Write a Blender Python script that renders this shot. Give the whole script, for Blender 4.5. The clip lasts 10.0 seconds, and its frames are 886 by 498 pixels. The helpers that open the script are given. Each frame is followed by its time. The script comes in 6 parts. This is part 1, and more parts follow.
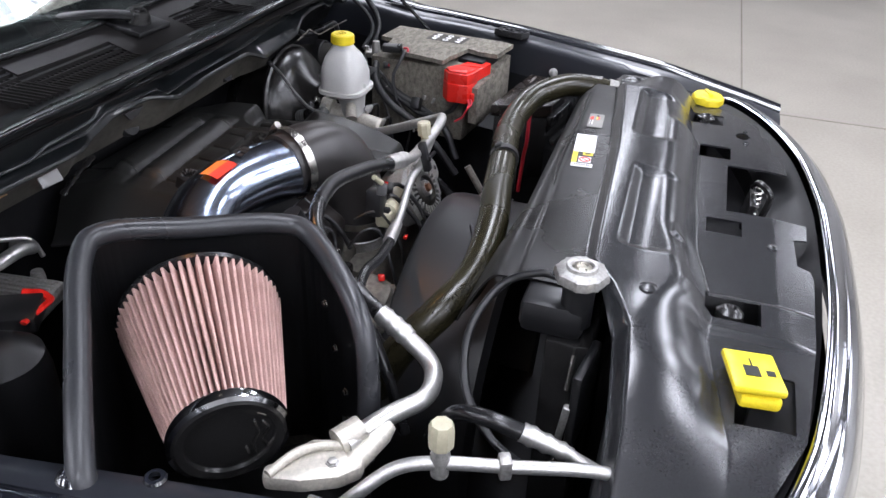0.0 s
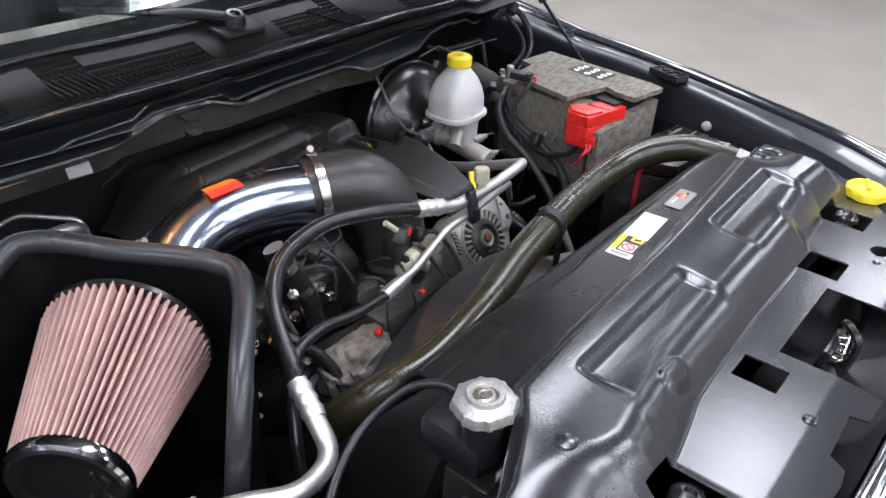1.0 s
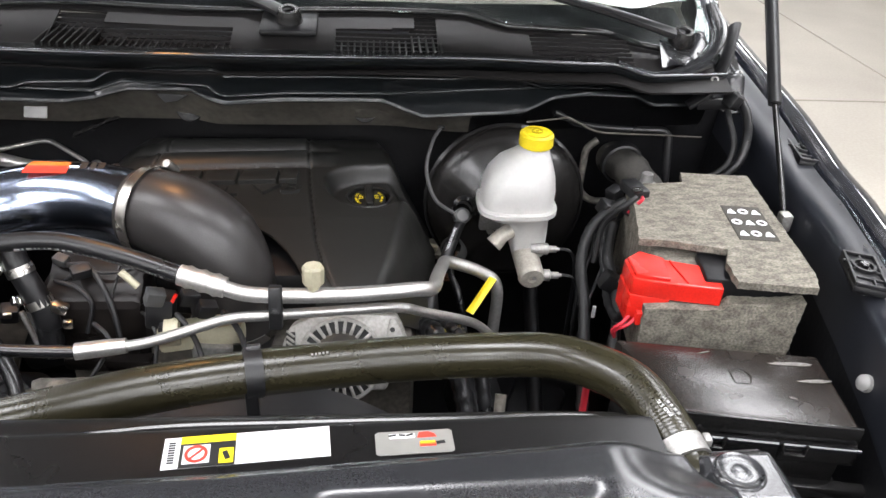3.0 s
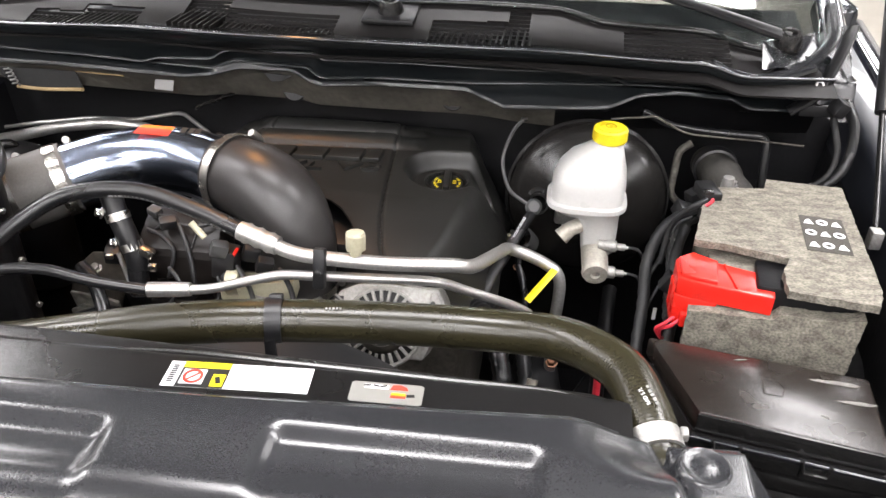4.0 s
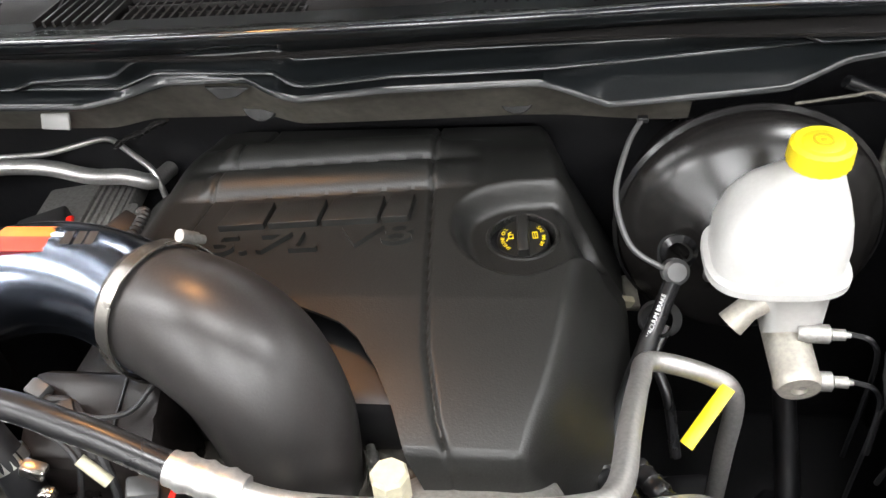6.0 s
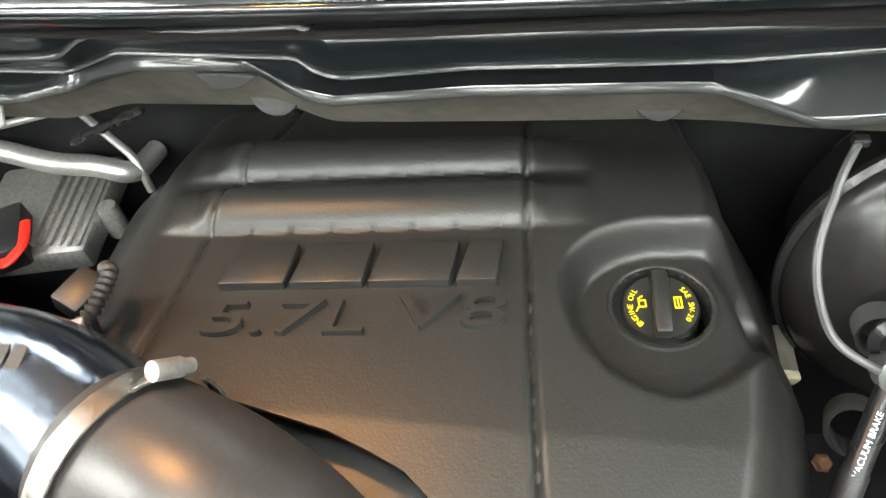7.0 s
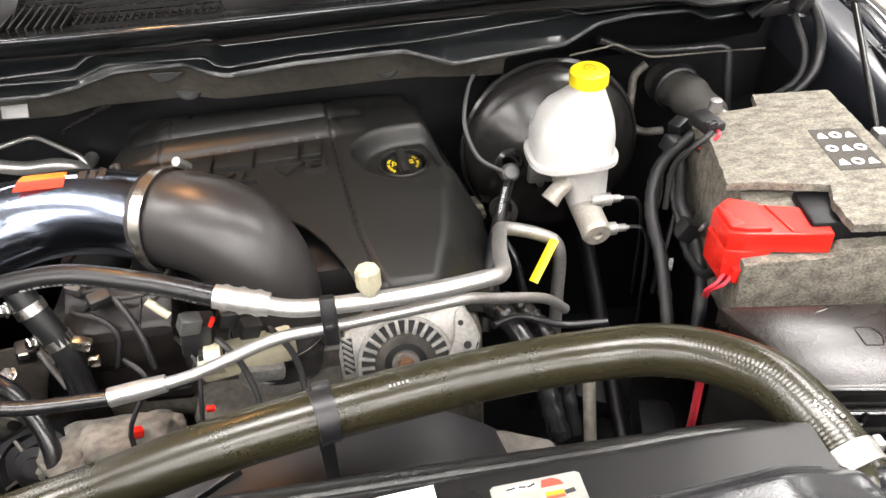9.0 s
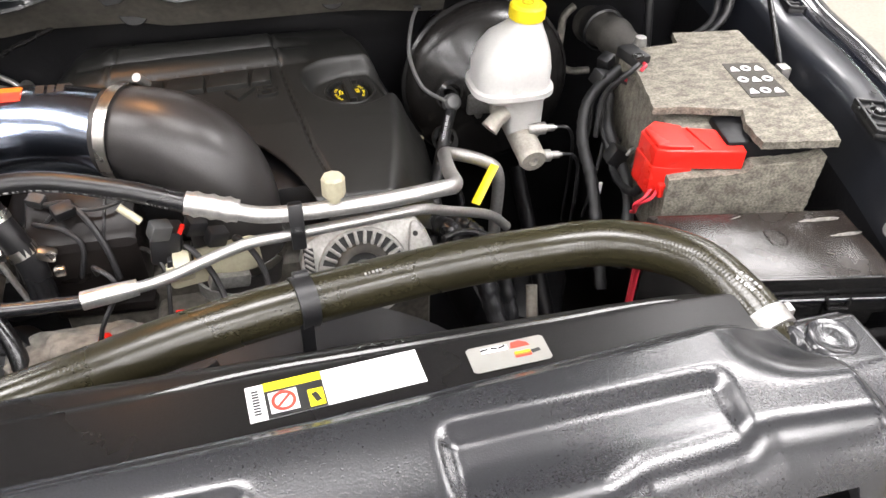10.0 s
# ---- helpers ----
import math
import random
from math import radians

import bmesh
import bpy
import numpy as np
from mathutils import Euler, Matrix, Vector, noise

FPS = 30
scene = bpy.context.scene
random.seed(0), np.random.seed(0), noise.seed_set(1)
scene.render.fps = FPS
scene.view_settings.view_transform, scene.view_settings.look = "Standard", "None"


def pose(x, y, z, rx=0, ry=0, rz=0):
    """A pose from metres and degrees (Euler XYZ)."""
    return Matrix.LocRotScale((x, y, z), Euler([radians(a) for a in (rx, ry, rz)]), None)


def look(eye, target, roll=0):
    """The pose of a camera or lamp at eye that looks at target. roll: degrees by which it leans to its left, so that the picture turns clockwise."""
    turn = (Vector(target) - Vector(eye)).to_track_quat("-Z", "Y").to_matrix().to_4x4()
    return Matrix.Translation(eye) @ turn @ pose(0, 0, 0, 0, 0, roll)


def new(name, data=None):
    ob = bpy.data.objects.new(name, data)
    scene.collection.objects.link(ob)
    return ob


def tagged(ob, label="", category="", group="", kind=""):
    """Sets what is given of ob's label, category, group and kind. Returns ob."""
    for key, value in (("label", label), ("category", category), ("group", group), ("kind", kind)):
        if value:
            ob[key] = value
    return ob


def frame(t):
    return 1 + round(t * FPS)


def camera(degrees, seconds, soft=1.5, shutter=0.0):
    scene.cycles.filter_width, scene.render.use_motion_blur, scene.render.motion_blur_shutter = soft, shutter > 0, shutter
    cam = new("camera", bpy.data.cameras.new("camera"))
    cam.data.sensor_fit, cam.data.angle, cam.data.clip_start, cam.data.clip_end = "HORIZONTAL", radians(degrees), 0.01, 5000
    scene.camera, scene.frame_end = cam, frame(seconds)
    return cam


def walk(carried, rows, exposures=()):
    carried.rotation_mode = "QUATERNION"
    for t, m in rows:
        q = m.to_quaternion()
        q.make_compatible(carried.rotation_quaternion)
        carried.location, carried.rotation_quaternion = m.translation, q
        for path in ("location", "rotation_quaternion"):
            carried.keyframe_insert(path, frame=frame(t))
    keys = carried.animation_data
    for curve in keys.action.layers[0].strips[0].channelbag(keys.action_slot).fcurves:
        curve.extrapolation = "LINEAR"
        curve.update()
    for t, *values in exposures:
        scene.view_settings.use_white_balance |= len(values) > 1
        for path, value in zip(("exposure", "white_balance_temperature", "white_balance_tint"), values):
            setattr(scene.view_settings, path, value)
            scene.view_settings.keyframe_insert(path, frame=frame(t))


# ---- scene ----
cam = camera(59.2, 10.0, soft=1.5)
PATH = [
    (0, (-1.301, 0.157, 1.703), (0.337, 0.661, 0.672), 2.3),
    (0.5, (-1.206, -0.057, 1.726), (0.302, 0.773, 0.707), 1.6),
    (1, (-0.948, -0.098, 1.723), (0.379, 0.965, 0.669), 2.3),
    (1.5, (-0.629, -0.202, 1.704), (0.44, 1.101, 0.627), 2.5),
    (2, (-0.304, -0.296, 1.699), (0.417, 1.227, 0.621), 1.6),
    (2.5, (-0.053, -0.222, 1.67), (0.395, 1.415, 0.611), 2.4),
    (2.7, (0.021, -0.207, 1.674), (0.37, 1.456, 0.62), 3.0),
    (3.8, (0.29, -0.25, 1.656), (0.095, 1.446, 0.615), 2.1),
    (4, (0.298, -0.257, 1.659), (0.051, 1.433, 0.618), 1.2),
    (4.5, (0.271, -0.247, 1.66), (-0.021, 1.441, 0.628), 0.5),
    (5, (0.209, -0.223, 1.667), (-0.043, 1.474, 0.639), 0.3),
    (5.5, (0.142, -0.063, 1.644), (0.008, 1.601, 0.543), -0.9),
    (6, (0.17, 0.327, 1.578), (-0.149, 1.833, 0.301), -7.5),
    (6.2, (0.151, 0.41, 1.512), (-0.227, 1.911, 0.245), -8.2),
    (7.3, (0.047, 0.659, 1.517), (-0.288, 1.811, -0.084), -10.0),
    (7.5, (0.052, 0.669, 1.54), (-0.298, 1.748, -0.107), -10.0),
    (8, (0.095, 0.511, 1.609), (-0.196, 1.746, 0.062), -5.5),
    (8.5, (0.089, 0.147, 1.672), (-0.036, 1.669, 0.38), -3.3),
    (9, (0.062, -0.041, 1.658), (0.233, 1.533, 0.436), -3.2),
    (9.5, (0.066, -0.083, 1.663), (0.477, 1.426, 0.415), -1.2),
    (10, (-0.014, -0.126, 1.647), (0.379, 1.354, 0.36), 1.9),
]
walk(cam, [(t, look(eye, target, roll)) for t, eye, target, roll in PATH],
     [(0, -0.67, 6150, 18), (0.5, -0.74, 6150, 17), (1.5, -0.60, 6200, 18), (2.0, -0.60, 6300, 17), (2.5, -0.50, 6450, 14), (4, 0.0, 6850, 16), (5.0, 0.03, 6800, 16), (5.5, 0.18, 6850, 15), (6, 0.34, 6750, 12), (7.5, 1.52, 7150, 2), (8, 1.30, 7450, 6), (8.5, 0.84, 7250, 11), (9, 0.32, 7100, 15), (10, 0.10, 6900, 16)])

# ---- world and lamps ----
world = bpy.data.worlds.new("world")
scene.world = world
world.use_nodes = True
world.node_tree.nodes["Background"].inputs[0].default_value = (0.9, 0.95, 1.0, 1)
world.node_tree.nodes["Background"].inputs[1].default_value = 0.05
scene.view_settings.exposure = 0.0


# ---- materials ----
def mat(name, color, rough=0.5, metal=0.0, grain=0.0, scale=200.0, stain=0.15, stain_scale=6.0, coat=0.0,
        rough_var=0.08, spec=0.5, second=None, bump_dist=0.0006, trans=0.0, sss=0.0, stretch=None, coat_rough=0.04):
    """A procedural surface: base colour with large stains and fine grain, varied gloss, and a fine relief."""
    m = bpy.data.materials.new(name)
    m.use_nodes = True
    nt = m.node_tree
    b = nt.nodes["Principled BSDF"]
    tc = nt.nodes.new("ShaderNodeTexCoord")
    src = tc.outputs["Object"]
    if stretch:
        mp = nt.nodes.new("ShaderNodeMapping")
        mp.inputs["Scale"].default_value = stretch
        nt.links.new(src, mp.inputs[0])
        src = mp.outputs[0]
    big = nt.nodes.new("ShaderNodeTexNoise")
    big.inputs["Scale"].default_value = stain_scale
    big.inputs["Detail"].default_value = 5
    nt.links.new(src, big.inputs["Vector"])
    fine = nt.nodes.new("ShaderNodeTexNoise")
    fine.inputs["Scale"].default_value = scale
    fine.inputs["Detail"].default_value = 3
    nt.links.new(src, fine.inputs["Vector"])
    ramp = nt.nodes.new("ShaderNodeMapRange")
    ramp.inputs["From Min"].default_value, ramp.inputs["From Max"].default_value = 0.35, 0.7
    nt.links.new(big.outputs[0], ramp.inputs[0])
    mix = nt.nodes.new("ShaderNodeMix")
    mix.data_type = "RGBA"
    c2 = second or tuple(c * (1 - stain) for c in color)
    mix.inputs[6].default_value, mix.inputs[7].default_value = (*color, 1), (*c2, 1)
    nt.links.new(ramp.outputs[0], mix.inputs[0])
    last = mix.outputs[2]
    if grain:
        mul = nt.nodes.new("ShaderNodeMix")
        mul.data_type, mul.blend_type = "RGBA", "MULTIPLY"
        mul.inputs[0].default_value = min(1.0, grain)
        g = nt.nodes.new("ShaderNodeMapRange")
        g.inputs["From Min"].default_value, g.inputs["From Max"].default_value = 0.3, 0.7
        g.inputs["To Min"].default_value, g.inputs["To Max"].default_value = 0.55, 1.25
        nt.links.new(fine.outputs[0], g.inputs[0])
        nt.links.new(last, mul.inputs[6])
        nt.links.new(g.outputs[0], mul.inputs[7])
        last = mul.outputs[2]
    nt.links.new(last, b.inputs["Base Color"])
    rr = nt.nodes.new("ShaderNodeMapRange")
    rr.inputs["From Min"].default_value, rr.inputs["From Max"].default_value = 0.3, 0.7
    rr.inputs["To Min"].default_value, rr.inputs["To Max"].default_value = max(0.02, rough - rough_var), min(1, rough + rough_var)
    nt.links.new(big.outputs[0], rr.inputs[0])
    nt.links.new(rr.outputs[0], b.inputs["Roughness"])
    if bump_dist:
        bp = nt.nodes.new("ShaderNodeBump")
        bp.inputs["Strength"].default_value = 0.6
        bp.inputs["Distance"].default_value = bump_dist
        nt.links.new(fine.outputs[0], bp.inputs["Height"])
        nt.links.new(bp.outputs[0], b.inputs["Normal"])
    b.inputs["Metallic"].default_value = metal
    b.inputs["Specular IOR Level"].default_value = spec
    b.inputs["Coat Weight"].default_value = coat
    b.inputs["Coat Roughness"].default_value = coat_rough
    b.inputs["Transmission Weight"].default_value = trans
    if sss:
        b.inputs["Subsurface Weight"].default_value = sss
        b.inputs["Subsurface Radius"].default_value = (0.02, 0.02, 0.02)
    return m


PAINT = mat("black_metallic_paint", (0.008, 0.009, 0.013), 0.18, 0.0, 0.2, 900, coat=1.0, bump_dist=0, rough_var=0.05)
COWL = mat("cowl_black_paint", (0.014, 0.017, 0.019), 0.32, 0.0, 0.3, 400, coat=1.0, bump_dist=0, rough_var=0.04, spec=0.3, coat_rough=0.10)
COWLPL = mat("cowl_grille_plastic", (0.013, 0.012, 0.012), 0.50, 0, 0.4, 500, bump_dist=0.0003, spec=0.22)
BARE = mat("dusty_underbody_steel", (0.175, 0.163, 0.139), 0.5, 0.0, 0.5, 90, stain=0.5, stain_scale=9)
PLASTIC = mat("black_plastic", (0.010, 0.010, 0.011), 0.40, 0, 0.4, 500, bump_dist=0.0002)
GLOSSP = mat("satin_black_plastic", (0.014, 0.0135, 0.0135), 0.20, 0, 0.4, 600, bump_dist=0.00010, rough_var=0.05)
SHROUD = mat("charcoal_moulded_plastic", (0.024, 0.0245, 0.027), 0.19, 0, 0.25, 640, stain=0.2, bump_dist=0.00022, rough_var=0.04, spec=0.7)
COVER = mat("textured_engine_plastic", (0.017, 0.017, 0.016), 0.38, 0, 0.45, 480, stain=0.15, bump_dist=0.00040, rough_var=0.03, spec=0.44)
RUBBER = mat("black_rubber", (0.012, 0.012, 0.013), 0.28, 0, 0.4, 300, bump_dist=0.0002)
SEAL = mat("grey_rubber_seal", (0.026, 0.027, 0.030), 0.33, 0, 0.4, 300, bump_dist=0.0002)
COUPLER = mat("grey_silicone_rubber", (0.027, 0.025, 0.0245), 0.36, 0, 0.3, 350, bump_dist=0.0002, rough_var=0.02)
SLEEVE = mat("dusty_grey_rubber_sleeve", (0.115, 0.110, 0.104), 0.5, 0, 0.3, 350, stain=0.25, bump_dist=0.0002)
RADHOSE = mat("olive_black_hose", (0.024, 0.021, 0.011), 0.24, 0, 0.3, 500, stain=0.3, bump_dist=0.0002)
CHROME = mat("polished_blue_chrome", (0.48, 0.55, 0.69), 0.18, 1.0, 0, 100, stain=0.05, bump_dist=0, rough_var=0.02)
TRIMCHROME = mat("bright_trim_chrome", (0.62, 0.63, 0.66), 0.10, 1.0, 0, 100, stain=0.05, bump_dist=0, rough_var=0.03)
STEEL = mat("stainless_clamp_steel", (0.66, 0.64, 0.60), 0.26, 1.0, 0.2, 300, bump_dist=0.0001)
ALU = mat("dull_aluminium", (0.60, 0.59, 0.57), 0.40, 0.85, 0.3, 260, stain=0.2, bump_dist=0.0002, rough_var=0.1)
CAST = mat("cast_aluminium", (0.42, 0.41, 0.39), 0.5, 0.75, 0.5, 220, stain=0.35, bump_dist=0.0005)
IRON = mat("dusty_grey_casting", (0.13, 0.118, 0.10), 0.6, 0.3, 0.8, 120, stain=0.7, bump_dist=0.0008)
WHITE = mat("milky_white_plastic", (0.48, 0.475, 0.46), 0.30, 0, 0.1, 200, stain=0.05, bump_dist=0.0001, sss=0.25)
YELLOW = mat("yellow_plastic", (0.82, 0.64, 0.02), 0.38, 0, 0.15, 300, stain=0.1, bump_dist=0.0001)
DARKYEL = mat("dark_yellow_relief", (0.50, 0.37, 0.01), 0.5, bump_dist=0)
RED = mat("red_plastic", (0.70, 0.022, 0.014), 0.27, 0, 0.2, 300, stain=0.15, bump_dist=0.0002)
ORANGE = mat("orange_print", (0.85, 0.22, 0.02), 0.4, bump_dist=0)
REDPRINT = mat("red_print", (0.78, 0.05, 0.03), 0.4, bump_dist=0)
PAPER = mat("white_label_paper", (0.70, 0.70, 0.70), 0.4, 0, 0.1, 100, stain=0.05, bump_dist=0)
SILVERLAB = mat("silver_label_foil", (0.27, 0.263, 0.245), 0.4, 0.2, 0.1, 100, bump_dist=0)
BLACKPRINT = mat("black_print", (0.012, 0.012, 0.012), 0.5, bump_dist=0)
CREAM = mat("cream_plastic_cap", (0.42, 0.39, 0.28), 0.45, 0, 0.2, 200, bump_dist=0.0001)
FELT = mat("grey_felt_sleeve", (0.228, 0.211, 0.177), 0.95, 0, 1.0, 330, second=(0.120, 0.110, 0.092), stain_scale=60,
           bump_dist=0.0020, spec=0.1, stretch=(0.8, 1.6, 1.0))
BOOSTM = mat("gloss_black_steel", (0.013, 0.012, 0.0115), 0.24, 0, 0.3, 300, bump_dist=0.0001, rough_var=0.06)
LIDM = mat("brown_black_satin_plastic", (0.016, 0.012, 0.010), 0.25, 0, 0.4, 520, bump_dist=0.00026, rough_var=0.05, stain_scale=14)
DUSTCAST = mat("dusty_pale_casting", (0.23, 0.215, 0.19), 0.65, 0.1, 0.9, 90, second=(0.08, 0.073, 0.062), stain_scale=30, bump_dist=0.0012)
BRIGHTCAST = mat("bright_machined_casting", (0.36, 0.35, 0.33), 0.5, 0.45, 0.5, 220, stain=0.35, bump_dist=0.0003)
BEIGECAST = mat("beige_cast_aluminium", (0.50, 0.47, 0.41), 0.48, 0.4, 0.4, 220, stain=0.3, bump_dist=0.0004)
BROWNSTEEL = mat("brown_dusty_steel", (0.075, 0.064, 0.052), 0.55, 0.1, 0.6, 120, second=(0.04, 0.034, 0.028), stain_scale=14, bump_dist=0.0004)
SHELFM = mat("black_shelf_plastic", (0.009, 0.0085, 0.0085), 0.30, 0, 0.4, 600, bump_dist=0.0002, spec=0.3)
RAILM = mat("satin_black_rail_paint", (0.012, 0.0135, 0.018), 0.36, 0, 0.3, 300, coat=0.25, bump_dist=0.0001, spec=0.45)
GRIME = mat("grimy_dark_casting", (0.055, 0.050, 0.042), 0.55, 0.2, 0.9, 100, stain=0.6, stain_scale=30, bump_dist=0.001)
COPPER = mat("rusty_copper_part", (0.22, 0.10, 0.05), 0.5, 0.4, 0.4, 200, stain=0.5)
CABLEGREY = mat("grey_translucent_cable", (0.06, 0.06, 0.06), 0.4, bump_dist=0)
FILTER = mat("pink_oiled_cotton", (0.52, 0.335, 0.30), 0.85, 0, 0.7, 900, second=(0.41, 0.255, 0.23), stain_scale=22,
             bump_dist=0.0008, spec=0.2)
FLOORM = mat("polished_concrete", (0.32, 0.295, 0.25), 0.35, 0, 0.25, 60, second=(0.27, 0.246, 0.208), stain_scale=1.2, bump_dist=0.0003, rough_var=0.03)
JOINT = mat("faint_joint", (0.23, 0.212, 0.18), 0.9)
WALLM = mat("painted_wall", (0.50, 0.49, 0.475), 0.7, 0, 0.1, 40, stain=0.1, stain_scale=1)
CEILM = mat("grey_ceiling_paint", (0.15, 0.15, 0.15), 0.8, 0, 0.1, 40, stain=0.1, stain_scale=1)
# Near-black for deep bay parts; the shade down there is in the colour.
DARKBAY = mat("bay_black_with_shade", (0.008, 0.008, 0.009), 0.45, 0, 0.3, 100, spec=0.2)
WIRE = mat("wire_loom", (0.012, 0.012, 0.013), 0.5, 0, 0.5, 400, bump_dist=0.0008)
REDWIRE = mat("red_wire", (0.6, 0.03, 0.05), 0.4, bump_dist=0)
GLASS = mat("windshield_glass", (0.75, 0.85, 0.82), 0.02, 0, 0, 10, bump_dist=0, rough_var=0, trans=1.0)
GREYWIRE = mat("grey_cable", (0.24, 0.235, 0.23), 0.5, bump_dist=0)
TYRE = mat("tyre_rubber", (0.02, 0.02, 0.02), 0.8, 0, 0.3, 200)


# ---- mesh helpers ----
def empty(name, at=(0, 0, 0)):
    ob = new(name)
    ob.location = at
    ob.empty_display_size = 0.05
    return ob


def ragged(outline, every=0.007, rough=0.0011, seed=1):
    """An outline with its long sides broken into short uneven pieces, as felt is cut."""
    rnd = random.Random(seed)
    out = []
    for (ax, ay), (bx, by) in zip(outline, outline[1:] + outline[:1]):
        n = max(1, int(math.hypot(bx - ax, by - ay) / every))
        for k in range(n):
            t = k / n
            j = rough if k else 0
            out.append((ax + (bx - ax) * t + rnd.uniform(-j, j), ay + (by - ay) * t + rnd.uniform(-j, j)))
    return out


def part(name, bm, material, parent=None, label="", smooth=True, sharp=40):
    """Links a bmesh as one mesh object, under a thing or a part if one is given."""
    me = bpy.data.meshes.new(name)
    bmesh.ops.recalc_face_normals(bm, faces=bm.faces)
    for f in bm.faces:
        f.smooth = smooth
    if smooth:
        lim = radians(sharp)
        for e in bm.edges:
            if len(e.link_faces) == 2 and e.calc_face_angle(0) > lim:
                e.smooth = False
    bm.to_mesh(me)
    bm.free()
    for m in (material if isinstance(material, (list, tuple)) else [material]):
        me.materials.append(m)
    ob = new(name, me)
    if parent:
        ob.parent = parent
        ob.matrix_parent_inverse = parent.matrix_world.inverted() if parent.parent is None and parent.type != "EMPTY" else Matrix.Identity(4)
        if parent.type == "EMPTY":
            ob.matrix_parent_inverse = Matrix.Translation(parent.location).inverted()
    if label:
        ob["label"] = label
    return ob


def box_bm(c, s, bev=0.003, rot=(0, 0, 0), seg=2, bm=None):
    """A bevelled box, centre and size."""
    own = bmesh.new()
    bmesh.ops.create_cube(own, size=1)
    for v in own.verts:
        v.co = Vector((v.co.x * s[0], v.co.y * s[1], v.co.z * s[2]))
    if bev:
        bmesh.ops.bevel(own, geom=own.edges[:], offset=min(bev, min(s) * 0.45), segments=seg, affect="EDGES", profile=0.5)
    m = pose(*c, *rot)
    for v in own.verts:
        v.co = m @ v.co
    return merged(bm, own)


def merged(bm, own):
    if bm is None:
        return own
    me = bpy.data.meshes.new("tmp")
    own.to_mesh(me)
    own.free()
    bm.from_mesh(me)
    bpy.data.meshes.remove(me)
    return bm


def spline(pts, n=8):
    """A smooth line through the points."""
    p = [Vector(q) for q in pts]
    if len(p) == 2:
        return [p[0].lerp(p[1], i / n) for i in range(n + 1)]
    p = [p[0] * 2 - p[1]] + p + [p[-1] * 2 - p[-2]]
    out = []
    for i in range(1, len(p) - 2):
        a, b, c, d = p[i - 1:i + 3]
        for k in range(n):
            t = k / n
            out.append(0.5 * (2 * b + (c - a) * t + (2 * a - 5 * b + 4 * c - d) * t * t + (3 * b - a - 3 * c + d) * t ** 3))
    out.append(p[-2])
    return out


def bends(pts, r=0.03, n=6):
    """A line through the points with rounded corners of about radius r."""
    p = [Vector(q) for q in pts]
    out = [p[0]]
    for a, b, c in zip(p, p[1:], p[2:]):
        d = min(r, (a - b).length * 0.48, (c - b).length * 0.48)
        s, e = b + (a - b).normalized() * d, b + (c - b).normalized() * d
        for k in range(n + 1):
            t = k / n
            out.append(s * (1 - t) ** 2 + b * 2 * t * (1 - t) + e * t * t)
    out.append(p[-1])
    return out


def sweep(line, radius, seg=14, caps=True, bm=None, flat=1.0):
    """A round bar along a line; radius is one number or a function of the share of the way."""
    bm = bm or bmesh.new()
    line = [Vector(q) for q in line]
    tang = [(line[min(i + 1, len(line) - 1)] - line[max(i - 1, 0)]).normalized() for i in range(len(line))]
    ref = Vector((0, 0, 1)) if abs(tang[0].z) < 0.9 else Vector((0, 1, 0))
    u = (ref - tang[0] * ref.dot(tang[0])).normalized()
    total = sum((b - a).length for a, b in zip(line, line[1:])) or 1
    gone, rings = 0.0, []
    for i, (q, t) in enumerate(zip(line, tang)):
        if i:
            gone += (q - line[i - 1]).length
            u = (u - t * u.dot(t)).normalized()
        w = t.cross(u)
        r = radius(gone / total) if callable(radius) else radius
        rings.append([bm.verts.new(q + (u * math.cos(2 * math.pi * k / seg) * flat + w * math.sin(2 * math.pi * k / seg)) * r) for k in range(seg)])
    for a, b in zip(rings, rings[1:]):
        for k in range(seg):
            bm.faces.new((a[k], a[(k + 1) % seg], b[(k + 1) % seg], b[k]))
    if caps:
        bm.faces.new(rings[0][::-1])
        bm.faces.new(rings[-1])
    return bm


def lathe(profile, at, axis=(0, 0, 1), seg=32, bm=None, wobble=None):
    """Turns a list of (radius, height) round an axis that starts at a place."""
    bm = bm or bmesh.new()
    q = Vector(axis).to_track_quat("Z", "Y").to_matrix().to_4x4()
    m = Matrix.Translation(at) @ q
    rings = []
    for r, h in profile:
        if r < 1e-5:
            rings.append([bm.verts.new(m @ Vector((0, 0, h)))])
        else:
            rings.append([bm.verts.new(m @ Vector((r * (wobble(k / seg, h) if wobble else 1) * math.cos(2 * math.pi * k / seg),
                                                   r * (wobble(k / seg, h) if wobble else 1) * math.sin(2 * math.pi * k / seg), h))) for k in range(seg)])
    for a, b in zip(rings, rings[1:]):
        for k in range(seg):
            j = (k + 1) % seg
            if len(a) == 1 and len(b) > 1:
                bm.faces.new((a[0], b[j], b[k]))
            elif len(b) == 1 and len(a) > 1:
                bm.faces.new((a[k], a[j], b[0]))
            elif len(a) > 1:
                bm.faces.new((a[k], a[j], b[j], b[k]))
    return bm


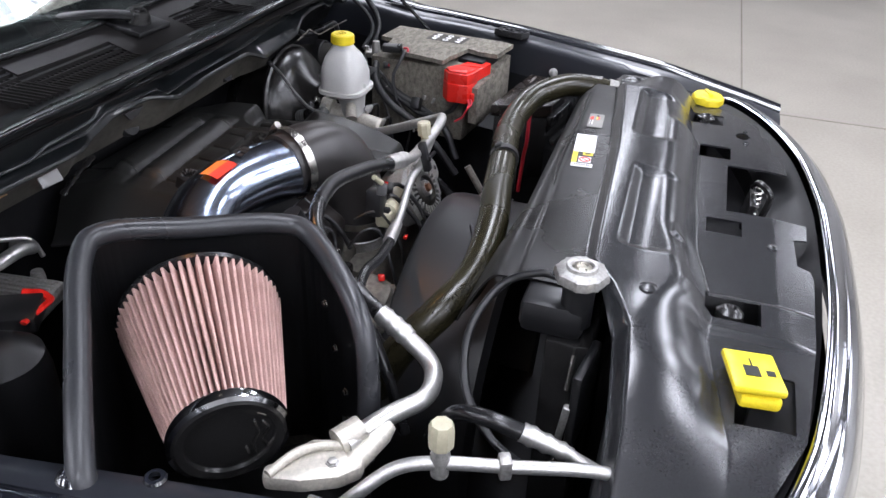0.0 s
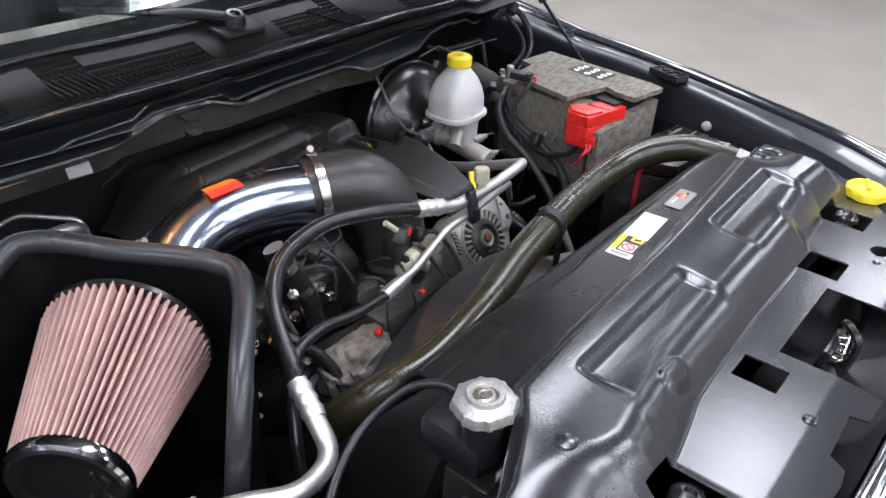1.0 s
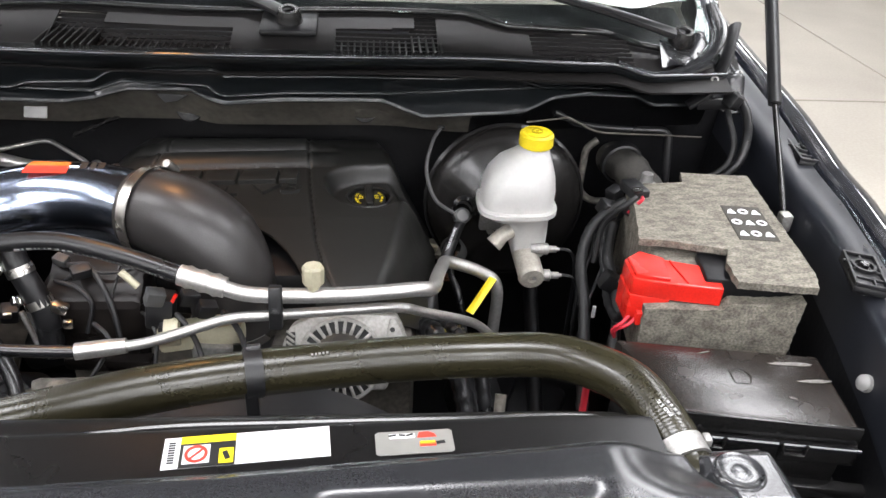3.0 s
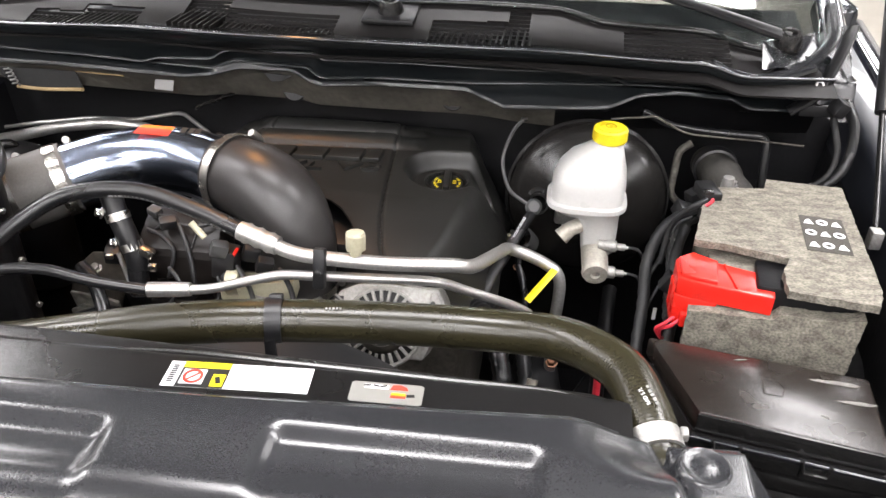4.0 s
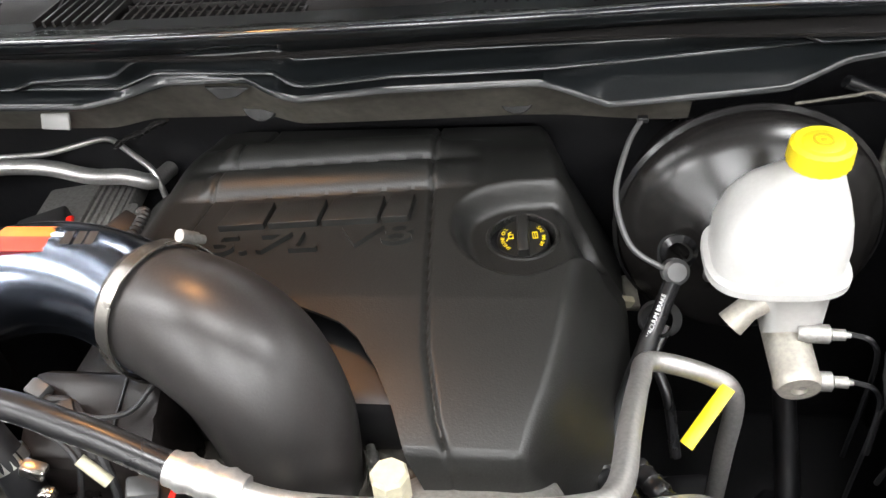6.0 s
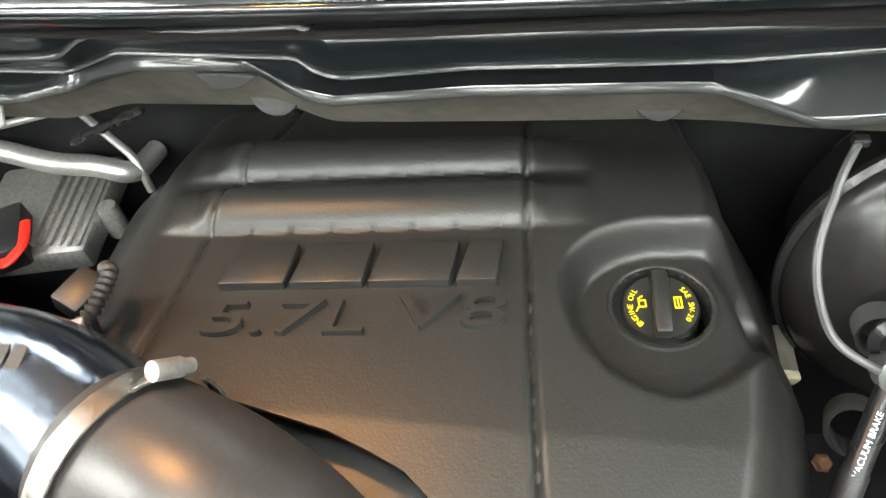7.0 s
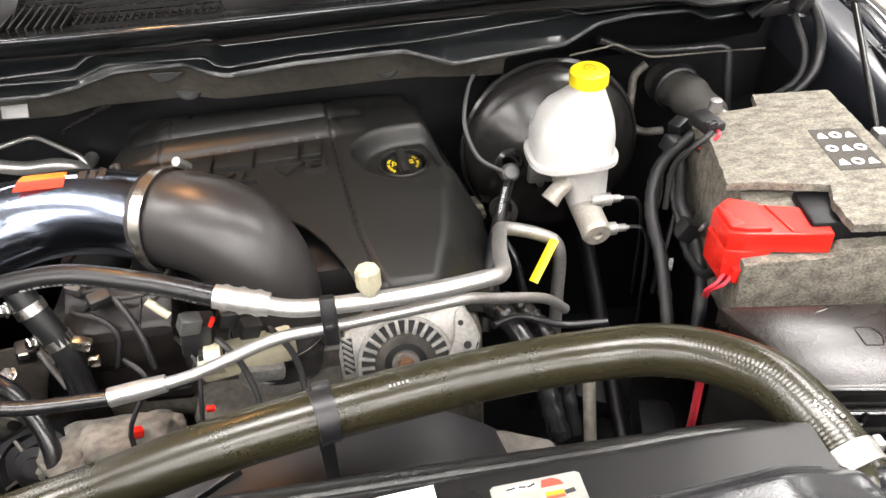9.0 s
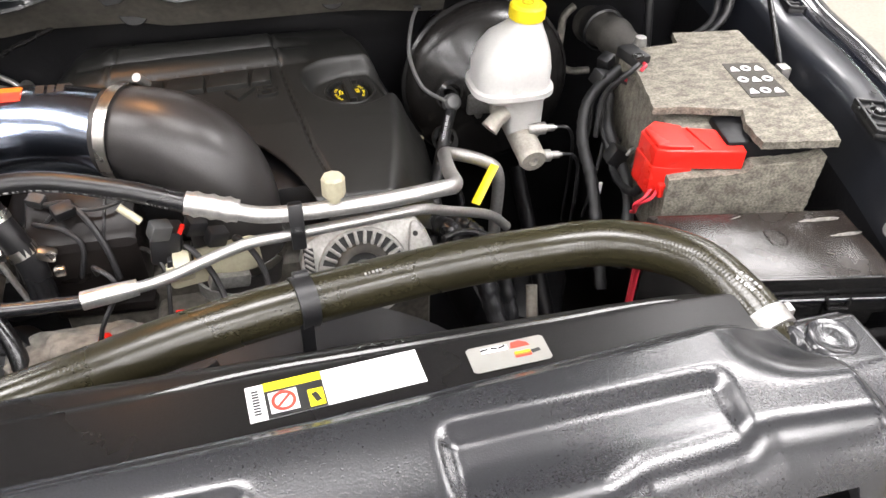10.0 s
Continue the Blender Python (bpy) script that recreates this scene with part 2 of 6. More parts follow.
def prism(outline, lo, hi, bev=0.002, bm=None):
    """An outline in x, y raised from lo to hi, with bevelled edges."""
    own = bmesh.new()
    f = own.faces.new([own.verts.new((x, y, lo)) for x, y in outline])
    g = bmesh.ops.extrude_face_region(own, geom=[f])
    for v in g["geom"]:
        if isinstance(v, bmesh.types.BMVert):
            v.co.z = hi
    bmesh.ops.recalc_face_normals(own, faces=own.faces)
    if bev:
        bmesh.ops.bevel(own, geom=own.edges[:], offset=bev, segments=2, affect="EDGES", profile=0.5)
    return merged(bm, own)


def sheet(height, xs, ys, lo=None, hi=None, keep=None, thick=0.003):
    """A moulded sheet z = height(x, y) on a grid, its edges cut to lo(x) and hi(x), without the cells that keep refuses."""
    bm = bmesh.new()
    grid = []
    for x in xs:
        row = []
        for y in ys:
            yy = min(max(y, lo(x)) if lo else y, hi(x)) if hi else (max(y, lo(x)) if lo else y)
            row.append(bm.verts.new((x, yy, height(x, yy))))
        grid.append(row)
    for i in range(len(xs) - 1):
        for j in range(len(ys) - 1):
            q = (grid[i][j], grid[i + 1][j], grid[i + 1][j + 1], grid[i][j + 1])
            if (q[0].co.y == q[3].co.y) and (q[1].co.y == q[2].co.y):
                continue
            c = sum((v.co for v in q), Vector()) / 4
            if keep and not keep(c.x, c.y):
                continue
            bm.faces.new(q)
    bmesh.ops.remove_doubles(bm, verts=bm.verts, dist=1e-5)
    bmesh.ops.delete(bm, geom=[v for v in bm.verts if not v.link_faces], context="VERTS")
    if thick:
        bmesh.ops.recalc_face_normals(bm, faces=bm.faces)
        up = sum((f.normal.z for f in bm.faces))
        bmesh.ops.solidify(bm, geom=bm.faces[:], thickness=thick if up > 0 else -thick)
    return bm


def step(a, b, t):
    t = min(max((t - a) / (b - a), 0), 1)
    return t * t * (3 - 2 * t)


def pill(x, y, x0, x1, yc, half, soft=0.006):
    dx = max(x0 - x, 0, x - x1)
    d = math.hypot(dx, y - yc) - half
    return 1 - step(-soft, soft, d)


def lin(a, b, n):
    return [a + (b - a) * i / n for i in range(n + 1)]


def poly(table, v):
    """Straight-line interpolation in a short table of (value, result)."""
    for (a, p), (b, q) in zip(table, table[1:]):
        if v <= b:
            return p + (q - p) * max(0, (v - a)) / (b - a)
    return table[-1][1]


def text_mesh(words, size, depth=0.0004, squash=1.0, shear=0.0):
    cu = bpy.data.curves.new("writing", "FONT")
    cu.body, cu.size, cu.extrude, cu.shear = words, size, depth, shear
    cu.align_x, cu.align_y = "CENTER", "CENTER"
    cu.resolution_u = 3
    tmp = bpy.data.objects.new("tmp_writing", cu)
    scene.collection.objects.link(tmp)
    me = bpy.data.meshes.new_from_object(tmp.evaluated_get(bpy.context.evaluated_depsgraph_get()))
    bpy.data.objects.remove(tmp)
    bm = bmesh.new()
    bm.from_mesh(me)
    bpy.data.meshes.remove(me)
    for v in bm.verts:
        v.co.x *= squash
    return bm


def placed(bm, m):
    for v in bm.verts:
        v.co = m @ v.co
    return bm


def hexhead(at, axis, r=0.008, h=0.006, bm=None):
    return lathe([(0, 0), (r * 1.35, 0), (r * 1.35, h * 0.25), (r, h * 0.3), (r, h * 0.9), (r * 0.85, h), (0, h)], at, axis, 6, bm)

# ---- room ----
def slab(name, lo, hi, material, label, category, kind="structure"):
    c = [(a + b) / 2 for a, b in zip(lo, hi)]
    s = [b - a for a, b in zip(lo, hi)]
    return tagged(part(name, box_bm(c, s, 0), material, smooth=False), label, category, kind=kind)


floor = slab("floor", (-8, -7, -0.2), (9, 9, 0), FLOORM, "polished beige concrete garage floor with saw-cut joints", "floor")
for x in (-5.3, -0.8, 3.7, 8.2):
    part("joint", box_bm((x, 1, 0.0005), (0.012, 16, 0.005), 0), JOINT, floor, smooth=False)
for y in (-4.7, -0.22, 4.3):
    part("joint", box_bm((0.5, y, 0.0005), (17, 0.012, 0.005), 0), JOINT, floor, smooth=False)
slab("wall_east", (9, -7, 0), (9.2, 9, 4.4), WALLM, "plain white painted garage wall", "wall")
slab("wall_west", (-8.2, -7, 0), (-8, 9, 4.4), WALLM, "plain white painted garage wall", "wall")
slab("wall_north", (-8.2, 9, 0), (9.2, 9.2, 4.4), WALLM, "plain white painted garage wall", "wall")
slab("wall_south", (-8.2, -7.2, 0), (9.2, -7, 4.4), WALLM, "plain white painted garage wall", "wall")
slab("ceiling", (-8.2, -7.2, 4.4), (9.2, 9.2, 4.6), CEILM, "plain grey garage ceiling", "ceiling")
drain = tagged(part("floor_drain", box_bm((1.75, -0.36, 0.003), (0.11, 0.16, 0.006), 0.001), CAST),
               "small grey cast metal floor drain grate set in concrete", "drain")
for k in range(4):
    part("slot", box_bm((1.75, -0.42 + 0.04 * k, 0.0065), (0.08, 0.018, 0.003), 0), BLACKPRINT, drain)


def tube_lamp(x, y, z=3.7):
    """A hanging fixture: a white housing over a glowing diffuser."""
    lamp = tagged(empty("ceiling_light", (x, y, z)), "white hanging panel light out of view, with a glowing diffuser", "light", group="ceiling lights")
    part("housing", box_bm((x, y, z + 0.05), (1.44, 0.64, 0.07), 0.01), WALLM, lamp)
    for dx in (-0.6, 0.6):
        part("hanger", box_bm((x + dx, y, z + 0.39), (0.01, 0.01, 0.62), 0), STEEL, lamp)
    part("diffuser", box_bm((x, y, z), (1.40, 0.60, 0.03), 0), LAMP, lamp, "glowing white diffuser", smooth=False)


LAMP = bpy.data.materials.new("lamp_glow")
LAMP.use_nodes = True
LAMP.node_tree.nodes["Principled BSDF"].inputs["Emission Color"].default_value = (0.93, 0.97, 1.0, 1)
LAMP.node_tree.nodes["Principled BSDF"].inputs["Emission Strength"].default_value = 31.0
# Panels out of view, spaced to place reflections on glass, chrome and cover.
for x in (-5.0, -2.6, -0.2, 1.8, 5.4):
    for y in (-6.2, -4.2, -2.0, 0.4, 2.8, 5.2, 7.6):
        tube_lamp(x, y)
# Two extra panels, added to brighten the windshield and the cover's front flange.
for x in (-0.2, 1.8):
    tube_lamp(x, 1.6)



# ---- pickup truck body ----
truck = tagged(empty("pickup_truck", (-0.04, 0.6, 0)), "black pickup truck front end with its hood open", "truck")
MID = -0.08     # twice the centre line
INNER = [(-0.1, 0.60), (0.16, 0.665), (0.31, 0.715), (0.46, 0.755), (0.6, 0.785), (0.75, 0.815), (1.05, 0.83), (1.6, 0.84)]
CREST = [(-0.1, 0.70), (0.0, 0.74), (0.3, 0.815), (0.6, 0.868), (0.83, 0.906), (1.1, 0.925), (1.6, 0.94)]
TOP = [(-0.1, 1.03), (0.2, 1.075), (0.6, 1.105), (0.93, 1.12), (1.1, 1.145), (1.6, 1.2)]


def fender(side):
    bm = bmesh.new()
    rows = []
    for y in lin(-0.08, 1.6, 56):
        xi, xo, z = poly(INNER, y), poly(CREST, y), poly(TOP, y)
        prof = [(xi - 0.012, z - 0.10), (xi - 0.004, z - 0.02), (xi + 0.006, z - 0.004), (xi + 0.03, z), (xo - 0.035, z + 0.001), (xo - 0.028, z + 0.012),
                (xo - 0.01, z + 0.016), (xo + 0.012, z + 0.010), (xo + 0.035, z - 0.02), (xo + 0.06, z - 0.10), (xo + 0.075, z - 0.22), (xo + 0.07, 0.62)]
        rows.append([bm.verts.new((x if side > 0 else MID - x, y, zz)) for x, zz in prof])
    for a, b in zip(rows, rows[1:]):
        for k in range(len(a) - 1):
            bm.faces.new((a[k], a[k + 1], b[k + 1], b[k])).material_index = 1 if k < 4 else 0
    bmesh.ops.recalc_face_normals(bm, faces=bm.faces)
    return part("fender", bm, [PAINT, RAILM], truck, "glossy black painted front fender", sharp=50)


for side in (1, -1):
    f = fender(side)
    # inner panel and wheel
    def bay(x):
        return x if side > 0 else MID - x
    bm = bmesh.new()
    rows = []
    for y in lin(-0.05, 1.25, 26):
        xi, z = poly(INNER, y), poly(TOP, y)
        rows.append([bm.verts.new((bay(x), y, zz)) for x, zz in ((xi - 0.012, z - 0.095), (xi - 0.02, z - 0.2), (xi - 0.10, z - 0.24), (xi - 0.16, z - 0.4), (xi - 0.17, 0.4))])
    for a, b in zip(rows, rows[1:]):
        for k in range(len(a) - 1):
            bm.faces.new((a[k], a[k + 1], b[k + 1], b[k]))
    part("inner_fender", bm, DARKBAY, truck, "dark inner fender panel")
    tyre = part("tyre", lathe([(0.20, -0.12), (0.36, -0.13), (0.385, -0.10), (0.39, 0), (0.385, 0.10), (0.36, 0.13), (0.20, 0.12)],
                              (bay(0.83), 0.75, 0.39), (1, 0, 0), 40), TYRE, truck)
    part("rim", lathe([(0.0, 0.02), (0.19, 0.03), (0.215, 0.10), (0.215, -0.1), (0, -0.1)], (bay(0.83), 0.75, 0.39), (1 if side > 0 else -1, 0, 0), 32), STEEL, tyre)

# rail details: rubber bumper pads with a bolt, on both rails
def bump_pad(x, y, z, rz):
    at = pose(x, y, z, 0, 4, rz)
    pad = part("hood_bump_pad", placed(box_bm((0, 0, 0), (0.046, 0.088, 0.012), 0.004), at), PLASTIC, truck, "black plastic hood pad with ribbed pockets")
    for dx in (-0.0205, 0.0205):
        part("rim", placed(box_bm((dx, 0, 0.008), (0.004, 0.086, 0.007), 0.001), at), PLASTIC, pad)
    for dy in (-0.042, 0.042):
        part("rib", placed(box_bm((0, dy, 0.008), (0.04, 0.0035, 0.006), 0.001), at), PLASTIC, pad)
    for a in (20, 90, 160, 215, 325):
        part("rib", placed(box_bm((0.021, 0, 0.0075), (0.014, 0.003, 0.005), 0.001), at @ pose(0, 0.010, 0, 0, 0, a)), PLASTIC, pad)
    for dx, dy, w in ((0, -0.022, 0.040), (0.006, -0.033, 0.003)):
        part("rib", placed(box_bm((dx, dy, 0.007), (w, 0.003 if w > 0.01 else 0.02, 0.005), 0.001), at), PLASTIC, pad)
    part("boss", placed(lathe([(0.0165, 0.004), (0.0165, 0.011), (0.0125, 0.011), (0.0125, 0.006)], (0, 0.010, 0), (0, 0, 1), 20), at), PLASTIC, pad)
    part("bolt", placed(hexhead((0, 0.010, 0.006), (0, 0, 1), 0.007, 0.008), at), GLOSSP, pad)


bump_pad(0.885, 0.992, 1.124, -10)
bump_pad(0.794, 0.629, 1.111, -17)
for x, y, z, w, h, rz in ((0.800, 0.518, 1.1025, 0.010, 0.026, -12), (0.818, 0.590, 1.108, 0.006, 0.006, 0), (0.838, 0.70, 1.1145, 0.008, 0.012, -10), (0.862, 0.82, 1.119, 0.006, 0.006, 0)):
    part("slot", placed(lathe([(0, 0.0008), (0.5, 0.0008), (0.5, 0)], (0, 0, 0), (0, 0, 1), 16), pose(x, y, z, 3, 0, rz) @ Matrix.Diagonal((w, h, 1, 1))), BLACKPRINT, truck, "punched slot")
part("push_clip", lathe([(0, 0.008), (0.006, 0.007), (0.011, 0.003), (0.012, -0.004)], (0.748, 0.496, 1.035), (-1, -0.1, 0.4), 12), GREYWIRE, truck, "grey plastic push clip")
part("stud", lathe([(0, 0.004), (0.006, 0.004), (0.008, 0.008), (0.014, 0.006), (0.020, 0.0)], (-0.895, 0.650, 1.106), (0, 0, 1), 20), PAINT, truck, "black push fastener")
part("hole_collar", lathe([(0.006, -0.004), (0.006, 0.002), (0.010, 0.002), (0.012, -0.001)], (-0.868, 0.578, 1.103), (0, 0, 1), 20), PAINT, truck, "painted collar round a hole")

# chrome grille surround and the body under it
RIM = [(0.565, 0.085, 1.080), (0.530, 0.046, 1.098), (0.389, -0.017, 1.112), (0.218, -0.065, 1.119), (0.044, -0.087, 1.121), (-0.087, -0.092, 1.120), (-0.308, -0.086, 1.113),
       (-0.50, -0.066, 1.099), (-0.60, -0.045, 1.084), (-0.69, -0.008, 1.062), (-0.78, 0.052, 1.03)]


def rim_band(name, profile, material, label, lift=0.0):
    bm = bmesh.new()
    line = spline(RIM, 8)
    rows = []
    for i, q in enumerate(line):
        t = (line[min(i + 1, len(line) - 1)] - line[max(i - 1, 0)]).normalized()
        n = Vector((-t.y, t.x, 0)).normalized()
        if n.y > 0:
            n = -n
        rows.append([bm.verts.new(q + n * a + Vector((0, 0, b + lift))) for a, b in profile])
    for a, b in zip(rows, rows[1:]):
        for k in range(len(a) - 1):
            bm.faces.new((a[k], a[k + 1], b[k + 1], b[k]))
    return part(name, bm, material, truck, label, sharp=60)


rim_band("grille_surround", [(0, 0.0), (0.004, 0.004), (0.014, 0.003), (0.017, -0.003), (0.027, -0.004), (0.045, -0.018), (0.058, -0.05), (0.064, -0.11), (0.06, -0.18)],
         TRIMCHROME, "bright chrome grille surround")
rim_band("front_fascia", [(0.05, -0.18), (0.075, -0.22), (0.10, -0.35), (0.10, -0.5), (0.06, -0.7), (-0.1, -0.74)], PAINT, "glossy black front fascia")
rim_band("gap_filler", [(-0.004, -0.012), (-0.02, -0.03), (-0.07, -0.05), (-0.09, -0.3), (0.05, -0.32)], PLASTIC, "black plastic grille backing")

# added near-black sheet for the bay's dark bottom; firewall, crossmember in the same colour
part("bay_bottom_sheet", box_bm((-0.04, 0.6, 0.42), (1.5, 1.5, 0.04), 0), DARKBAY, truck, smooth=False)
part("firewall", box_bm((-0.04, 1.26, 0.78), (1.74, 0.06, 0.70), 0.01), DARKBAY, truck, "near-black firewall, bay shade included in its colour")
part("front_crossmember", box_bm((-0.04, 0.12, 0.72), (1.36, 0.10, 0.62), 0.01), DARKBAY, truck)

# cowl: painted lip over a bare dusty flange
LOWER = [(-0.9, 1.165), (-0.634, 1.174), (-0.371, 1.172), (-0.342, 1.171), (-0.2815, 1.1885), (-0.177, 1.190), (-0.122, 1.1735), (-0.0225, 1.181), (0.141, 1.181), (0.158, 1.176), (0.21, 1.155), (0.39, 1.161), (0.4125, 1.170), (0.444, 1.184),
         (0.506, 1.190), (0.60, 1.184), (0.635, 1.166), (0.9, 1.163)]
CREASE_UP = [(-0.9, 1.200), (-0.60, 1.195), (-0.469, 1.1885), (-0.4375, 1.1986), (-0.333, 1.203), (-0.3046, 1.221), (-0.137, 1.2274), (-0.122, 1.2157), (0.04, 1.2184), (0.265, 1.2156), (0.292, 1.2198), (0.39, 1.2154), (0.42, 1.202), (0.9, 1.200)]
CREASE_LOW = [(-0.9, 1.199), (-0.60, 1.194), (-0.469, 1.187), (-0.339, 1.185), (-0.289, 1.203), (-0.1515, 1.198), (-0.132, 1.1785), (0.04, 1.183), (0.18, 1.188), (0.40, 1.199), (0.42, 1.201), (0.9, 1.199)]
XS = lin(-0.86, 0.76, 162)


def strip(name, rows_of, material, label="", parent=truck, sharp=35, xs=XS):
    bm = bmesh.new()
    rows = [[bm.verts.new((x, y, z)) for y, z in rows_of(x)] for x in xs]
    for a, b in zip(rows, rows[1:]):
        for k in range(len(a) - 1):
            bm.faces.new((a[k], a[k + 1], b[k + 1], b[k]))
    bmesh.ops.solidify(bm, geom=bm.faces[:], thickness=0.002)
    return part(name, bm, material, parent, label, sharp=sharp)


def bow(x):
    """The cowl bows forward in the middle."""
    return 0.05 * ((x + 0.04) / 0.85) ** 2 + 0.03 * x


def edge_y(x):
    return 0.022 * (step(-0.39, -0.33, x) - step(-0.20, -0.135, x)) - 0.008 * (step(0.10, 0.22, x) - step(0.36, 0.46, x)) + 0.006


def dip(x):
    return -0.012 * step(0.25, 0.55, x) - 0.022 * step(0.53, 0.62, x) - 0.012 * step(-0.45, -0.75, x)


def cowl_rows(x):
    zl, b, d, e = poly(LOWER, x), bow(x), dip(x), edge_y(x)
    up, low = poly(CREASE_UP, x) + 0.4 * d, poly(CREASE_LOW, x) + 0.4 * d
    low = max(low, zl + 0.006)
    up = max(up, low + 0.001)
    return [(1.115 + b, 1.250 + d), (1.062 + b, 1.258 + d), (1.048 + b, 1.264 + d), (1.038 + b, 1.265 + d), (1.033 + b, 1.259 + d), (1.036 + b, 1.251 + d), (1.050 + b, 1.243 + d), (1.064 + b, max(up + 0.008, 1.232 + d)),
            (1.071 + b, up + 0.0045), (1.0685 + b, up + 0.003), (1.0675 + b, up), (1.0695 + b, up - 0.0025), (1.0765 + b, up - 0.0035 - 0.3 * (up - low)), (1.0795 + b, low + 0.003), (1.0765 + b, low + 0.0015), (1.0755 + b, low - 0.001), (1.0775 + b, low - 0.003),
            (1.0485 + b + e, zl + 0.007), (1.046 + b + e, zl + 0.004), (1.045 + b + e, zl), (1.050 + b + e, zl - 0.003)]


strip("cowl_panel", cowl_rows, COWL, "glossy black cowl panel with a rolled lip", sharp=55)


# Extra glossy bead, shaped only to draw a bright highlight along the lip.
part("lip_highlight_bead", sweep([(x, 1.0345 + bow(x), 1.2635 + dip(x)) for x in XS[::2]], 0.0036, 10), PAINT, truck, "glossy bead added along the cowl lip to carry a highlight")


def flange_rows(x):
    zl, b = poly(LOWER, x), bow(x) + edge_y(x)
    low = 1.118 - 0.012 * step(0.15, 0.3, x)
    return [(1.054 + b, zl - 0.002), (1.060 + b, zl - 0.010), (1.074 + b, min(zl - 0.014, 1.152)), (1.088 + b, low + 0.012), (1.096 + b, low), (1.112 + b, low - 0.006), (1.235, 1.10)]


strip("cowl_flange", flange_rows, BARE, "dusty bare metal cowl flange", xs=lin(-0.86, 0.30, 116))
# the same flange, near-black instead of bare steel from x 0.30 on
strip("cowl_flange", flange_rows, DARKBAY, "near-black part of the cowl flange", xs=lin(0.30, 0.76, 46))
# folded cable channel below the edge
part("channel_lip", sweep(spline([(0.40, 1.075, 1.142), (0.455, 1.078, 1.148), (0.475, 1.08, 1.150), (0.50, 1.082, 1.138), (0.535, 1.085, 1.122), (0.58, 1.09, 1.117), (0.66, 1.095, 1.113), (0.74, 1.10, 1.108)], 8), 0.0018, 8), IRON, truck, "tan sealed channel edge")
for x, r, z in ((-0.194, 0.022, 1.140), (0.112, 0.020, 1.147)):
    part("plug", lathe([(0, 0.001), (r * 0.8, 0.001), (r, 0.004), (r * 1.05, 0.002), (r * 1.05, -0.01)], (x, 1.090 + bow(x) + edge_y(x), z), (0, -0.9, 0.35), 24), TYRE, truck, "black rubber hole plug")
part("pad", box_bm((-0.438, 1.074, 1.147), (0.040, 0.026, 0.004), 0.002, (62, 0, -6)), GREYWIRE, truck, "grey adhesive pad")

def bead(x0, x1, up):
    pts = [(x, 1.070 + bow(x) + edge_y(x), poly(LOWER, x) - up) for x in lin(x0, x1, 12)]
    part("sealant_bead", sweep(pts, 0.0035, 6), mat("tan_sealant", (0.42, 0.30, 0.15), 0.6) if "tan_sealant" not in bpy.data.materials else bpy.data.materials["tan_sealant"], truck, "tan sealant bead")


bead(-0.62, -0.52, 0.016)
bead(-0.30, -0.20, 0.014)
bead(0.22, 0.33, 0.010)

# drain opening at the fender end of the flange, a notch, and a crumpled sealing strip
OPENING = [(-0.80, 1.152), (-0.625, 1.160), (-0.615, 1.119), (-0.70, 1.114), (-0.755, 1.116), (-0.767, 1.124)]
part("drain_opening", placed(prism(OPENING, 0, 0.004, 0.001), pose(0, 1.086, 0, 90, 0, 0)), TYRE, truck, "black drain opening in the flange", smooth=False)
part("opening_edge", sweep(spline([(x, 1.082, z) for x, z in OPENING[2:5]], 6), 0.0035, 8), bpy.data.materials["tan_sealant"], truck, "tan sealed lower edge")
part("drain_spring", sweep([(-0.752 + 0.006 * math.cos(i * 0.8) - 0.0003 * i, 1.076 + 0.006 * math.sin(i * 0.8), 1.120 + 0.0009 * i) for i in range(40)], 0.0016, 6), GREYWIRE, truck, "small grey coiled drain end")
part("notch", placed(prism([(-0.240, 1.180), (-0.186, 1.177), (-0.205, 1.166), (-0.226, 1.163)], 0, 0.004, 0.001), pose(0, 1.083, 0, 90, 0, 0)), TYRE, truck, "dark notch under the cowl edge", smooth=False)
part("sealing_strip", sweep(spline([(-0.395, 1.102, 1.090), (-0.375, 1.098, 1.102), (-0.352, 1.104, 1.108), (-0.330, 1.097, 1.121), (-0.312, 1.100, 1.126)], 10), lambda t: 0.007 + 0.003 * math.sin(t * 26) * math.sin(t * 11), 8, flat=0.5), GLOSSP, truck, "crumpled dark sealing strip")

# cowl grille with vents, behind the lip
VENTS = [(-0.72, -0.62, 1.085, 1.140), (-0.62, -0.50, 1.085, 1.165), (-0.425, -0.34, 1.10, 1.222), (-0.34, -0.118, 1.085, 1.195), (0.06, 0.195, 1.085, 1.180), (0.195, 0.245, 1.085, 1.215), (0.41, 0.59, 1.085, 1.165)]


def cowl_z(x, y):
    return 1.246 + 0.30 * (y - 1.12) - 0.018 * step(0.54, 0.62, x) + 0.004 * math.sin(9 * x)


def not_vent(x, y):
    return not any(a < x < b and c + bow(x) < y < d + bow(x) for a, b, c, d in VENTS)


def grille_rear(x):
    return poly([(-0.86, 1.16), (-0.65, 1.20), (-0.40, 1.232), (0.30, 1.232), (0.37, 1.202), (0.60, 1.198), (0.70, 1.165), (0.80, 1.13)], x)


